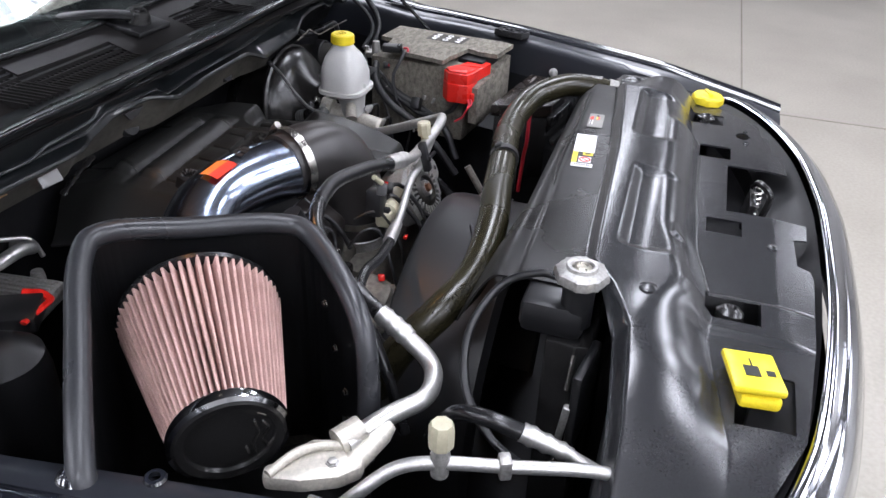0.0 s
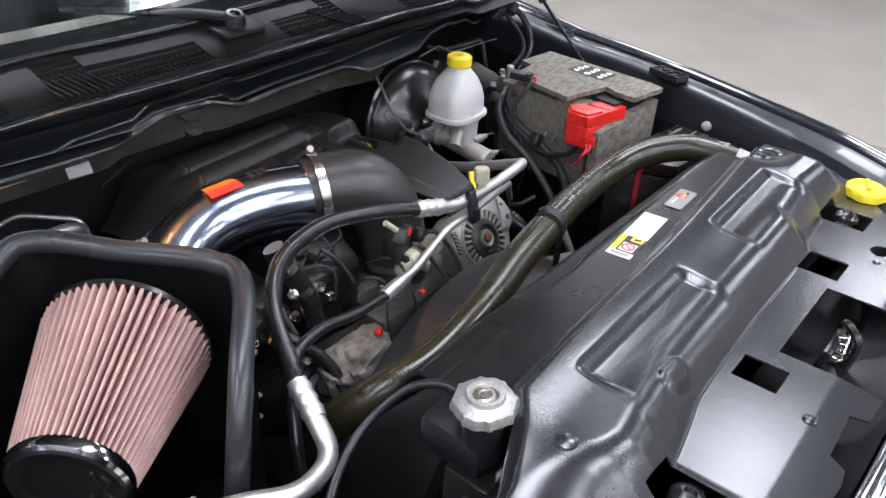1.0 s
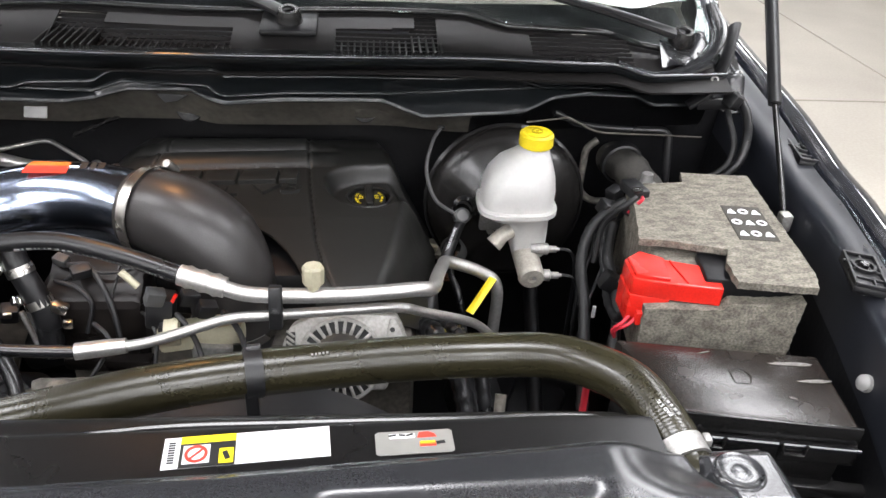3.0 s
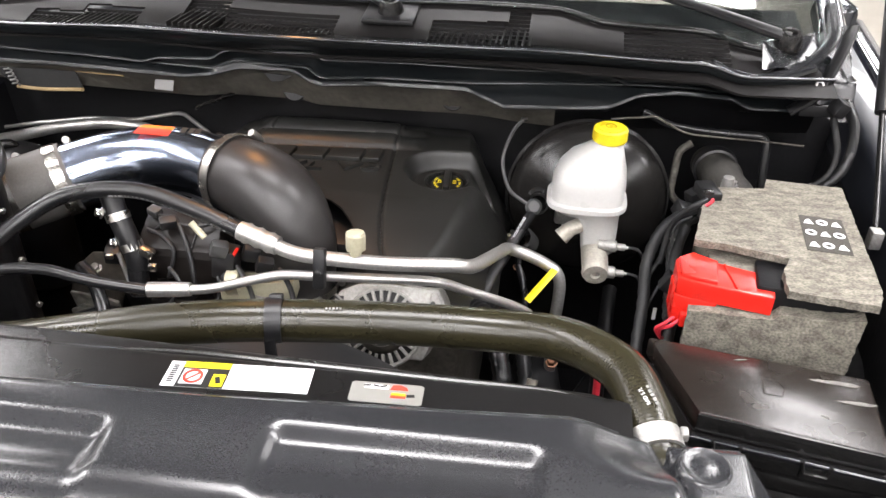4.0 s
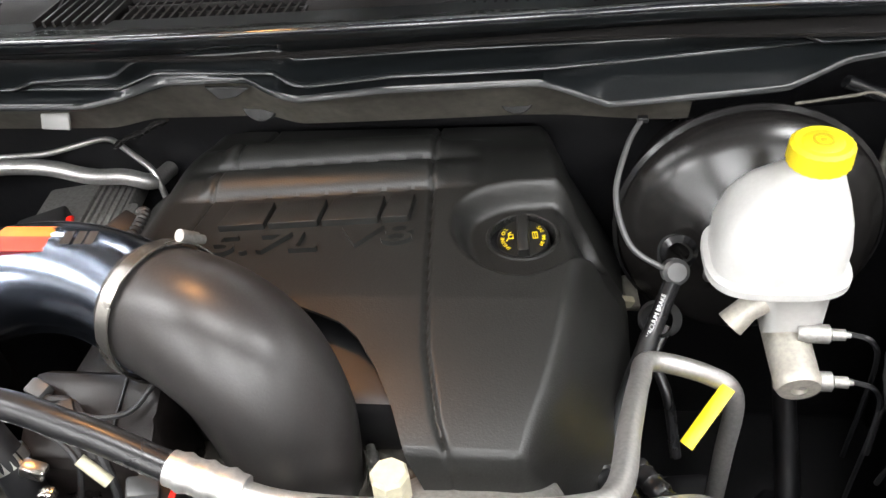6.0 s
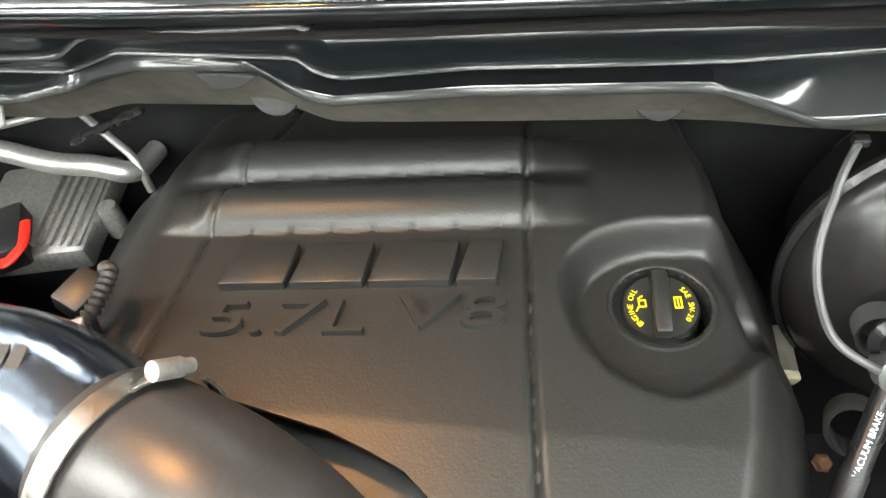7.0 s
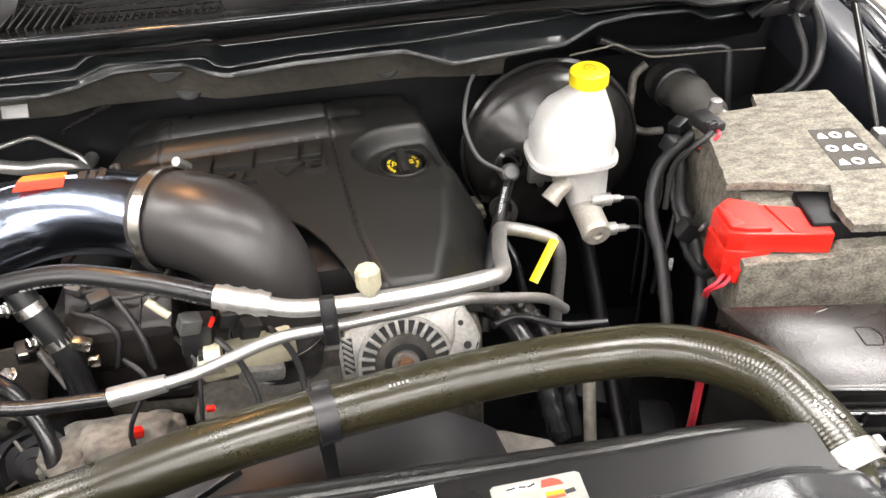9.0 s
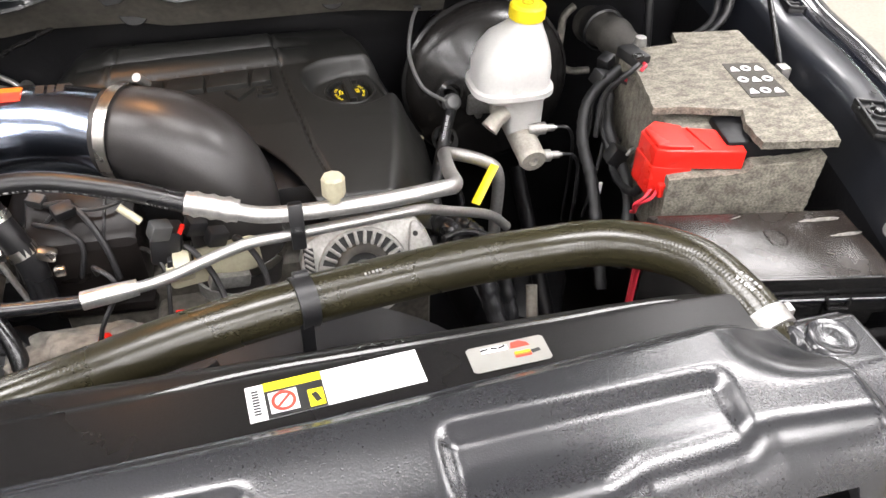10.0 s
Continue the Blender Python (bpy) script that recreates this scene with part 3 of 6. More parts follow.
part("cowl_grille", sheet(cowl_z, lin(-0.86, 0.76, 162), lin(1.06, 1.24, 36), None, grille_rear, not_vent, 0.004), COWLPL, truck, "matte black plastic cowl grille")
for a, b, c, d in VENTS:
    bm = bmesh.new()
    n = int((b - a) / 0.011)
    for k in range(n + 1):
        x = a + (b - a) * k / n
        box_bm((x, (c + d) / 2 + bow(x), cowl_z(x, (c + d) / 2) - 0.006), (0.003, d - c + 0.008, 0.010), 0, bm=bm)
    n = max(3, int((d - c) / 0.013))
    for k in range(n + 1):
        y = c + (d - c) * k / n + bow((a + b) / 2)
        box_bm(((a + b) / 2, y, cowl_z(0, y) - 0.008), (b - a + 0.008, 0.0018, 0.006), 0, bm=bm)
    part("vent_mesh", bm, COWLPL, truck, "fine vent grid", smooth=False)
part("cowl_tray", box_bm((-0.04, 1.3, 1.18), (1.6, 0.3, 0.02), 0), DARKBAY, truck)

# windshield, dashboard shelf, hood
bm = bmesh.new()
rows = []
for i in range(25):
    x = -0.84 + 1.60 * i / 24
    y0 = grille_rear(x)
    z0 = cowl_z(x, y0) + 0.006
    rows.append([bm.verts.new((x - 0.12 * (x + 0.04) * t, y0 - 0.006 + (0.70 + 1.232 - y0) * t, z0 + 0.50 * t)) for t in (0, 0.02, 0.3, 0.65, 1)])
for a, b in zip(rows, rows[1:]):
    for k in range(4):
        bm.faces.new((a[k], a[k + 1], b[k + 1], b[k]))
bmesh.ops.solidify(bm, geom=bm.faces[:], thickness=0.005)
ws = part("windshield", bm, GLASS, truck, "sloping glass windshield")
ws.visible_shadow = False
part("glass_edge_trim", sweep([(x, grille_rear(x) + 0.002, cowl_z(x, grille_rear(x)) + 0.006) for x in lin(-0.84, 0.74, 60)], 0.006, 10), GLOSSP, ws, "glossy black windshield edge strip")
part("dashboard", box_bm((-0.04, 1.75, 1.25), (1.5, 0.6, 0.1), 0.03), PLASTIC, truck, "black dashboard top")
part("cab_rear", box_bm((-0.04, 2.6, 1.2), (1.8, 0.06, 1.2), 0.02), PLASTIC, truck)
part("cab_roof", box_bm((-0.04, 2.4, 1.86), (1.5, 0.9, 0.05), 0.02), PAINT, truck, "glossy black cab roof")
for sgn in (1, -1):
    x = 0.80 if sgn > 0 else MID - 0.80
    part("pillar", sweep(bends([(x, 1.25, 1.22), (x, 1.42, 1.30), (x - sgn * 0.1, 2.06, 1.84)], 0.05), 0.03, 10), PAINT, truck, "glossy black windshield pillar")
    part("door_side", box_bm((x + sgn * 0.1, 2.1, 0.85), (0.06, 1.1, 0.8), 0.02), PAINT, truck)
hood = part("hood", placed(box_bm((0, 0, 0.6), (1.62, 0.03, 1.2), 0.012), pose(-0.04, 1.27, 1.42, 35, 0, 0)), PAINT, truck, "raised glossy black hood")
part("hood_liner", placed(box_bm((0, -0.02, 0.6), (1.40, 0.012, 1.0), 0.006), pose(-0.04, 1.27, 1.42, 35, 0, 0)), PLASTIC, hood, "black hood liner")
part("lamp_housing", box_bm((-0.30, 1.00, 1.762), (0.10, 0.03, 0.06), 0.005, (35, 0, 0)), CREAM, hood, "underhood lamp housing")
warm = bpy.data.lights.new("underhood_lamp", "AREA")
warm.shape, warm.size, warm.size_y, warm.energy, warm.color = "RECTANGLE", 0.08, 0.05, 0.6, (1.0, 0.46, 0.14)
ob = new("underhood_lamp", warm)
warm.spread = radians(75)
ob.matrix_world = look((-0.30, 0.978, 1.745), (-0.24, 0.82, 1.07))


def wiper(pivot, tip, mid):
    w = part("wiper", sweep(spline([pivot, mid, tip], 8), lambda t: 0.017 - 0.008 * t, 10, flat=0.6), PLASTIC, truck, "black wiper arm")
    part("pivot_nut", lathe([(0, 0.006), (0.009, 0.006), (0.011, 0.012), (0.017, 0.012), (0.021, 0.004), (0.025, -0.012)], (pivot[0], pivot[1], pivot[2]), (0, -0.3, 1), 18), GLOSSP, w)


wiper((-0.022, 1.19, 1.288), (-0.30, 1.33, 1.315), (-0.10, 1.25, 1.30))
wiper((0.69, 1.165, 1.278), (0.30, 1.29, 1.345), (0.52, 1.215, 1.315))
part("trough", box_bm((-0.022, 1.20, 1.272), (0.10, 0.09, 0.012), 0.005, (10, 0, 0)), PLASTIC, truck, "wiper pivot recess")

# gas strut
strut = tagged(empty("hood_strut", (0.789, 0.825, 1.06)), "thin black gas strut holding the hood open", "strut")
p0, p1, p2 = Vector((0.794, 0.846, 1.075)), Vector((0.815, 1.012, 1.210)), Vector((0.838, 1.20, 1.40))
part("rod", sweep([p0, p1], 0.0048, 12), GLOSSP, strut, "dark polished rod")
part("body", sweep([p1, p1.lerp(p2, 0.02), p2, p2.lerp(p1, -0.3)], 0.0115, 14), PLASTIC, strut, "black strut body")
part("foot", box_bm((0.794, 0.846, 1.072), (0.018, 0.022, 0.03), 0.003), CAST, strut, "small metal foot bracket")

# ---- radiator cover panel over the front of the bay ----
def cover_front(x):
    return poly([(-0.80, 0.090), (-0.68, 0.0), (-0.57, -0.050), (-0.41, -0.066), (-0.247, -0.074), (-0.222, -0.070), (-0.218, -0.052), (-0.138, -0.050), (-0.134, -0.070), (-0.08, -0.073), (0.112, -0.052), (0.193, -0.047),
                 (0.197, -0.029), (0.286, -0.026), (0.29, -0.013), (0.36, -0.008), (0.40, 0.02), (0.5, 0.10), (0.56, 0.16)], x)


def cover_rear(x):
    return poly([(-0.80, 0.155), (-0.62, 0.165), (-0.50, 0.180), (-0.44, 0.208), (-0.40, 0.238), (-0.3, 0.245), (0.0, 0.260), (0.244, 0.280), (0.33, 0.288), (0.382, 0.295), (0.43, 0.303), (0.5, 0.306), (0.53, 0.28), (0.56, 0.25)], x)


def cover_z(x, y):
    ridge = 1.160 + 0.008 * step(0.16, 0.24, y)
    front = 1.117 - 0.10 * max(0, -0.02 - y) - 0.02 * ((x + 0.03) / 0.5) ** 2
    edge = poly([(-0.8, 0.03), (-0.6, 0.035), (-0.50, 0.060), (-0.44, 0.070), (-0.38, 0.066), (-0.30, 0.080), (-0.245, 0.092), (-0.23, 0.095), (-0.05, 0.104), (0.19, 0.108), (0.225, 0.122), (0.34, 0.13), (0.5, 0.12)], x)
    wide = 0.062 + 0.05 * step(-0.38, -0.52, x)
    k = math.sin(math.pi / 2 * min(1, max(0, y - edge + 0.004) / wide))
    side = x - 0.418 - 0.31 * (0.305 - y)
    ends = step(-0.74, -0.40, x) * (1 - step(-0.014 - 0.35 * max(0, 0.225 - y), 0.006 + 0.2 * max(0, 0.225 - y), side) * 0.55)
    ends *= 1 - 0.42 * step(0.33, 0.42, x) * step(0.20, 0.27, y)
    z = front + (ridge - front) * k * max(ends, 0)
    for x0, x1, yc in ((-0.328, -0.066, 0.198 + 0.02 * (x + 0.2)), (0.082, 0.316, 0.2235 + 0.035 * (x - 0.2))):
        # a moulded pocket: a rear slope, its floor running out forward
        inside = step(x0 - 0.010, x0 + 0.010, x) * (1 - step(x1 - 0.010, x1 + 0.010, x))
        z -= 0.0080 * inside * step(yc + 0.012, yc - 0.012, y) * step(yc - 0.085, yc - 0.024, y)
    # a proud corner tab and a shallow step beside it
    z += 0.005 * pill(x, y, -0.262, -0.235, 0.118, 0.012, 0.004)
    # flat shoulder at the driver's corner, below the ridge, with a rolled outer edge
    shoulder = step(0.0, 0.010, side) * step(0.19, 0.24, y)
    z += (1.1345 - z) * shoulder
    z -= 1.1 * max(0, x - 0.500) * step(0.10, 0.18, y)
    z -= 0.030 * step(cover_rear(x) - 0.018, cover_rear(x), y) * (1 - step(-0.5, -0.44, x) * 0.6)
    z -= 0.05 * step(-0.5, -0.8, x)
    # soft waves of the moulding toward the fender end
    z += 0.0025 * math.sin(26 * (x + 0.5 * y)) * step(-0.43, -0.58, x) * math.sin(24 * y + 0.6)
    z += 0.001 * math.sin(52 * x + 30 * y + 1.0) * step(-0.45, -0.55, x)
    # cross steps of the front flange beside the clip openings
    z += (0.006 * step(-0.425, -0.415, x) - 0.006 * step(-0.345, -0.335, x)) * (1 - k) * step(-0.09, -0.03, y)
    return z


OPEN = [(-0.085, 0.108, -0.095, 0.050), (0.136, 0.198, 0.047, 0.103), (-0.164, -0.117, 0.027, 0.080), (0.332, 0.400, 0.062, 0.132), (-0.396, -0.343, 0.002, 0.077),
        (-0.565, -0.478, -0.038, 0.028)]


def solid_cover(x, y):
    if any(a < x < b and c < y < d for a, b, c, d in OPEN):
        return False
    return math.hypot((x - 0.281) / 1.5, y - 0.023) > 0.013


panel = tagged(empty("radiator_cover", (-0.05, 0.1, 1.10)), "satin charcoal moulded plastic radiator cover with clip openings", "cover panel")
part("panel", sheet(cover_z, lin(-0.80, 0.56, 340), lin(-0.09, 0.306, 160), cover_front, cover_rear, solid_cover, 0.003), SHROUD, panel, sharp=60)
# beam blackened so that the openings look shaded inside
part("support_beam", box_bm((-0.02, 0.05, 1.015), (0.98, 0.14, 0.03), 0.006), DARKBAY, panel, "core support, near-black to put shade into the openings")
for x, y in ((-0.37, 0.040), (0.366, 0.097)):
    clip = part("clip_tab", box_bm((x, y, 1.085), (0.06, 0.02, 0.035), 0.004), GLOSSP, panel, "glossy black clip")
    part("clip_head", lathe([(0, 0.006), (0.005, 0.006), (0.007, 0.010), (0.012, 0.009), (0.019, 0.003), (0.020, -0.004)], (x + 0.004, y, 1.104), (0.1, -0.1, 1), 16), GLOSSP, clip)
for x, y, r in ((-0.180, -0.018, 0.0085), (0.238, 0.018, 0.006), (0.31, 0.018, 0.004), (-0.430, 0.150, 0.012)):
    part("push_pin", lathe([(0, 0.003), (r * 0.6, 0.003), (r, 0.001), (r, -0.004)], (x, y, cover_z(x, y)), (0, 0, 1), 14), SHROUD, panel)
part("moulded_boss", lathe([(0.0255, -0.002), (0.0235, 0.0016), (0.0215, 0.0026), (0.0190, 0.0016), (0.0130, 0.0006), (0.0070, 0.0012), (0.0035, 0.0018), (0, 0.0018)], (0.4615, 0.2675, 1.1345), (0, 0, 1), 36), SHROUD, panel, "round dished boss")
part("side_flap", sheet(lambda x, y: 1.10 - 0.25 * (x - 0.48), lin(0.505, 0.62, 12), lin(0.09, 0.25, 12), thick=0.003), SHROUD, panel)
# hood latch in the opening
latch = tagged(empty("hood_latch", (0, 0, 1.06)), "glossy black hood latch in the cover's central opening", "latch")
part("latch_plate", box_bm((0.0, 0.01, 1.085), (0.07, 0.012, 0.05), 0.003, (10, 0, 0)), GLOSSP, latch)
part("latch_hook", sweep(spline([(0.0, -0.015, 1.075), (0.0, -0.02, 1.115), (0.01, 0.0, 1.132), (0.025, 0.008, 1.118)], 6), 0.006, 8), GLOSSP, latch)
part("striker_spring", sweep([(0.012 + 0.008 * math.cos(i * 0.9), 0.0 + 0.008 * math.sin(i * 0.9), 1.07 + i * 0.0014) for i in range(36)], 0.0016, 6), STEEL, latch)
part("release_lever", box_bm((-0.045, -0.005, 1.088), (0.05, 0.018, 0.006), 0.002, (0, 15, 20)), GLOSSP, latch)

# yellow caps
wash = tagged(empty("washer_fluid_cap", (0.487, 0.098, 1.09)), "yellow round washer fluid filler cap", "cap")
part("cap", lathe([(0, 0.012), (0.012, 0.012), (0.016, 0.010), (0.030, 0.010), (0.034, 0.006), (0.034, -0.008), (0.026, -0.010)], (0.487, 0.098, 1.108), (0, -0.05, 1), 28,
                  wobble=lambda a, h: 1 + (0.04 * math.cos(8 * 2 * math.pi * a) if h < 0.01 else 0)), YELLOW, wash)
part("grip", box_bm((0.487, 0.098, 1.121), (0.04, 0.008, 0.008), 0.002, (0, 0, 20)), YELLOW, wash)
part("neck", lathe([(0.022, 0.0), (0.022, -0.06)], (0.487, 0.098, 1.10), (0, 0, 1), 20), PLASTIC, wash)
flap = tagged(empty("yellow_filler_flap", (-0.505, 0.012, 1.09)), "square yellow plastic warning cap with black pictogram", "cap")
part("plate", placed(box_bm((0, 0, 0), (0.075, 0.062, 0.010), 0.004), pose(-0.505, 0.014, 1.118, 4, 2, 12)), YELLOW, flap)
part("skirt", placed(box_bm((0, 0, -0.012), (0.06, 0.05, 0.018), 0.006), pose(-0.512, 0.008, 1.113, 4, 2, 12)), YELLOW, flap)
for a, b, w, h in ((-0.004, 0.004, 0.018, 0.020), (0.012, 0.002, 0.002, 0.016), (-0.005, -0.018, 0.010, 0.010)):
    part("pictogram", placed(box_bm((a, b, 0.0052), (h, w, 0.0012), 0), pose(-0.505, 0.014, 1.118, 4, 2, 12)), BLACKPRINT, flap, smooth=False)

# ---- radiator, its cap, and the fan shroud ----
rad = tagged(empty("radiator", (-0.02, 0.24, 0.6)), "black radiator with a plastic top tank behind the cover", "radiator")
part("core", box_bm((-0.02, 0.235, 0.80), (0.92, 0.06, 0.56), 0.004), GLOSSP, rad)
part("top_tank", box_bm((-0.03, 0.262, 1.108), (0.90, 0.085, 0.05), 0.012), PLASTIC, rad)


def fan_z(x, y):
    return 1.1405 - 0.9 * max(0, y - 0.335) ** 1.5 - 0.006 * step(0.30, 0.5, abs(x + 0.02)) - 0.12 * step(0.345, 0.44, y) - 0.004 * step(-0.005, 0.0, y - 0.334 - 0.03 * x)


fan = tagged(empty("fan_shroud", (-0.02, 0.35, 0.6)), "satin black fan shroud behind the radiator", "shroud")
part("top_shelf", sheet(fan_z, lin(-0.43, 0.40, 110), lin(0.240, 0.43, 46), None, lambda x: 0.360 + 0.02 * x + 0.05 * step(-0.2, -0.42, x) - 0.03 * step(0.33, 0.40, x), None, 0.003), SHELFM, fan, sharp=60)
part("rear_lip", sweep(spline([(-0.33, 0.300, 1.128), (-0.242, 0.310, 1.133), (-0.089, 0.333, 1.1365), (0.05, 0.337, 1.137), (0.214, 0.339, 1.137), (0.28, 0.342, 1.136), (0.336, 0.342, 1.134), (0.369, 0.333, 1.130), (0.388, 0.317, 1.124), (0.394, 0.29, 1.115)], 8), 0.0035, 8), GLOSSP, fan, "glossy rolled rear lip")
part("ring", lathe([(0.34, 0), (0.352, 0.012), (0.352, 0.17), (0.349, 0.185), (0.342, 0.19), (0.335, 0.18)], (-0.06, 0.375, 0.655), (0, 1, 0), 72), PLASTIC, fan)
for k in range(7):
    a = 2 * math.pi * k / 7
    part("fan_blade", box_bm((-0.06 + 0.2 * math.cos(a), 0.46, 0.69 + 0.2 * math.sin(a)), (0.25, 0.006, 0.07), 0.002, (25, -math.degrees(a), 0)), PLASTIC, fan)

cap = part("pressure_cap", lathe([(0.012, 0.009), (0.0135, 0.0115), (0.0175, 0.0115), (0.019, 0.0075), (0.024, 0.0065), (0.0285, 0.0035), (0.030, -0.002), (0.030, -0.008), (0.028, -0.009)], (-0.457, 0.233, 1.178), (0, 0, 1), 96,
                                 wobble=lambda a, h: 1.10 + (0.10 * max(0, math.cos(8 * 2 * math.pi * a)) ** 3 + 0.10 * max(0, math.cos(2 * 2 * math.pi * (a - 0.05))) ** 8 if h < 0.005 else 0)), CAST, rad, "worn silver metal pressure cap")
part("button", lathe([(0, 0.0085), (0.006, 0.0085), (0.007, 0.010), (0.009, 0.010), (0.0125, 0.0075), (0.0135, 0.008)], (-0.457, 0.233, 1.178), (0, 0, 1), 40), mat("brassy_worn_metal", (0.44, 0.41, 0.35), 0.3, 0.9, 0.4, 300, stain=0.5, stain_scale=40), cap, "brassy worn centre button")
part("filler_neck", lathe([(0.022, 0.0), (0.026, -0.008), (0.021, -0.012), (0.021, -0.07)], (-0.457, 0.233, 1.172), (0, 0, 1), 24), PLASTIC, rad)
over = tagged(empty("overflow_hose", (-0.45, 0.25, 1.15)), "thin black overflow hose looping from the radiator neck", "hose")
part("hose", sweep(spline([(-0.452, 0.25, 1.160), (-0.447, 0.29, 1.158), (-0.462, 0.335, 1.135), (-0.51, 0.36, 1.09), (-0.57, 0.345, 1.05), (-0.615, 0.30, 1.02), (-0.63, 0.25, 1.0)], 8), 0.0055, 10), RUBBER, over)

# label, foil sticker on the shelf
lab = tagged(empty("warning_label", (0.0, 0.296, 1.136)), "white and yellow underhood warning label on black plastic", "label")
LAB = pose(0.0125, 0.3030, 1.1415, 0, 0, 5) @ Matrix.Diagonal((0.965, 0.98, 1, 1))


def flat(name, cx, cy, w, h, material, base, parent, lift=0.0004, rz=0):
    return part(name, placed(box_bm((cx, cy, lift), (w, h, 0.0006), 0, (0, 0, rz)), base), material, parent, smooth=False)


flat("sheet", 0, 0, 0.152, 0.038, PAPER, LAB, lab, 0.0)
flat("yellow_header", -0.036, 0.0145, 0.050, 0.009, YELLOW, LAB, lab)
flat("black_field", -0.036, -0.0045, 0.050, 0.029, BLACKPRINT, LAB, lab)
flat("white_field", -0.046, -0.004, 0.024, 0.022, PAPER, LAB, lab, 0.0009)
part("prohibition_ring", placed(lathe([(0.0075, 0.0), (0.0105, 0.0), (0.0105, 0.0006), (0.0075, 0.0006), (0.0075, 0)], (-0.046, -0.004, 0.0013), (0, 0, 1), 24), LAB), REDPRINT, lab)
flat("prohibition_bar", -0.046, -0.004, 0.018, 0.0024, REDPRINT, LAB, lab, 0.0014, 45)
flat("yellow_pictogram", -0.019, -0.008, 0.013, 0.018, YELLOW, LAB, lab, 0.0009)
flat("pictogram", -0.019, -0.008, 0.005, 0.010, BLACKPRINT, LAB, lab, 0.0014, 20)
for k in range(9):
    flat("code_bar", -0.0685, -0.012 + 0.003 * k, 0.006, 0.0014, BLACKPRINT, LAB, lab, 0.0009)
stk = tagged(empty("foil_sticker", (0.163, 0.287, 1.137)), "silver foil sticker with red and orange marks", "sticker")
STK = pose(0.163, 0.3050, 1.1420, 0, 0, 3) @ Matrix.Diagonal((1, 0.80, 1, 1))
part("sheet", placed(prism([(-0.036, -0.015), (-0.033, -0.018), (0.033, -0.018), (0.036, -0.015), (0.036, 0.015), (0.033, 0.018), (-0.033, 0.018), (-0.036, 0.015)], -0.0003, 0.0003, 0), STK), SILVERLAB, stk, smooth=False)
flat("white_mark", -0.011, 0.0100, 0.024, 0.0070, PAPER, STK, stk)
for a, w, rz in ((-0.020, 0.007, 8), (-0.011, 0.006, -12), (-0.004, 0.007, 20)):
    flat("black_mark", a, 0.0110, w, 0.0022, BLACKPRINT, STK, stk, 0.0009, rz)
part("red_mark", placed(prism([(0.003, 0.0065), (0.021, 0.0065), (0.019, 0.0115), (0.013, 0.0155), (0.005, 0.0145)], 0.0002, 0.0008, 0), STK), REDPRINT, stk, smooth=False)
flat("orange_mark", 0.012, -0.0020, 0.015, 0.0045, ORANGE, STK, stk)
flat("yellow_mark", 0.012, -0.0010, 0.013, 0.0022, YELLOW, STK, stk, 0.0009)
flat("red_mark", 0.012, -0.0060, 0.015, 0.0030, REDPRINT, STK, stk)
flat("black_mark", 0.024, -0.0025, 0.008, 0.0042, BLACKPRINT, STK, stk, 0.0006, 10)

# ---- upper radiator hose ----
hose = tagged(empty("radiator_hose", (0.0, 0.43, 1.0)), "thick olive-black rubber upper radiator hose with a clamp band", "hose")
HOSE = spline([(-0.4548, 0.518, 0.90), (-0.4447, 0.4815, 0.9752), (-0.4041, 0.4321, 1.0330), (-0.3308, 0.4045, 1.0590), (-0.2205, 0.4080, 1.0850), (-0.120, 0.4270, 1.0985), (-0.010, 0.4460, 1.1045), (0.135, 0.4720, 1.1000), (0.2524, 0.4770, 1.1020), (0.333, 0.4570, 1.1150), (0.393, 0.4035, 1.1260), (0.4165, 0.345, 1.1210), (0.427, 0.300, 1.108), (0.430, 0.278, 1.085)], 104)
part("hose_body", sweep(HOSE, lambda t: 0.0256 + 0.00004 * math.sin(2 * math.pi * 290 * t), 28), RADHOSE, hose)
part("hose_band", sweep([(-0.012, 0.4430, 1.1067), (-0.003, 0.4452, 1.1066), (0.006, 0.4474, 1.1062)], 0.0272, 28), PLASTIC, hose, "ribbed black band")
bm = bmesh.new()
for k, (dx, w) in enumerate(((0.0, 0.002), (0.004, 0.0015), (0.008, 0.0025), (0.012, 0.002), (0.016, 0.0025))):
    box_bm((0.060 + dx, 0.449 + 0.20 * dx, 1.1285), (w, 0.0025, 0.0008), 0, (18, 0, 8), bm=bm)
part("writing", bm, GREYWIRE, hose, "small pale unreadable print", smooth=False)
d = Vector((-0.030, 0.072, 0.006)).normalized()
n = (Vector((-0.15, -0.25, 0.95)) - d * d.dot(Vector((-0.15, -0.25, 0.95)))).normalized()
part("writing", placed(text_mesh("RAD 5.7L", 0.0056, 0.0003), Matrix.Translation(Vector((0.4165, 0.345, 1.121)) + n * 0.0258) @ Matrix((d, n.cross(d), n)).transposed().to_4x4()), PAPER, hose, "small white print", smooth=False)
bm = bmesh.new()
for k, (a, w) in enumerate(((-0.012, 0.003), (-0.007, 0.004), (-0.001, 0.003), (0.004, 0.004), (0.010, 0.003))):
    merged(bm, placed(box_bm((a, -0.0075, -0.0006), (w, 0.003, 0.0006), 0), Matrix.Translation(Vector((0.4165, 0.345, 1.121)) + n * 0.0258) @ Matrix((d, n.cross(d), n)).transposed().to_4x4()))
part("writing", bm, GREYWIRE, hose, "second line of small pale print", smooth=False)
part("band_tail", box_bm((-0.003, 0.424, 1.072), (0.014, 0.006, 0.06), 0.002), PLASTIC, hose)
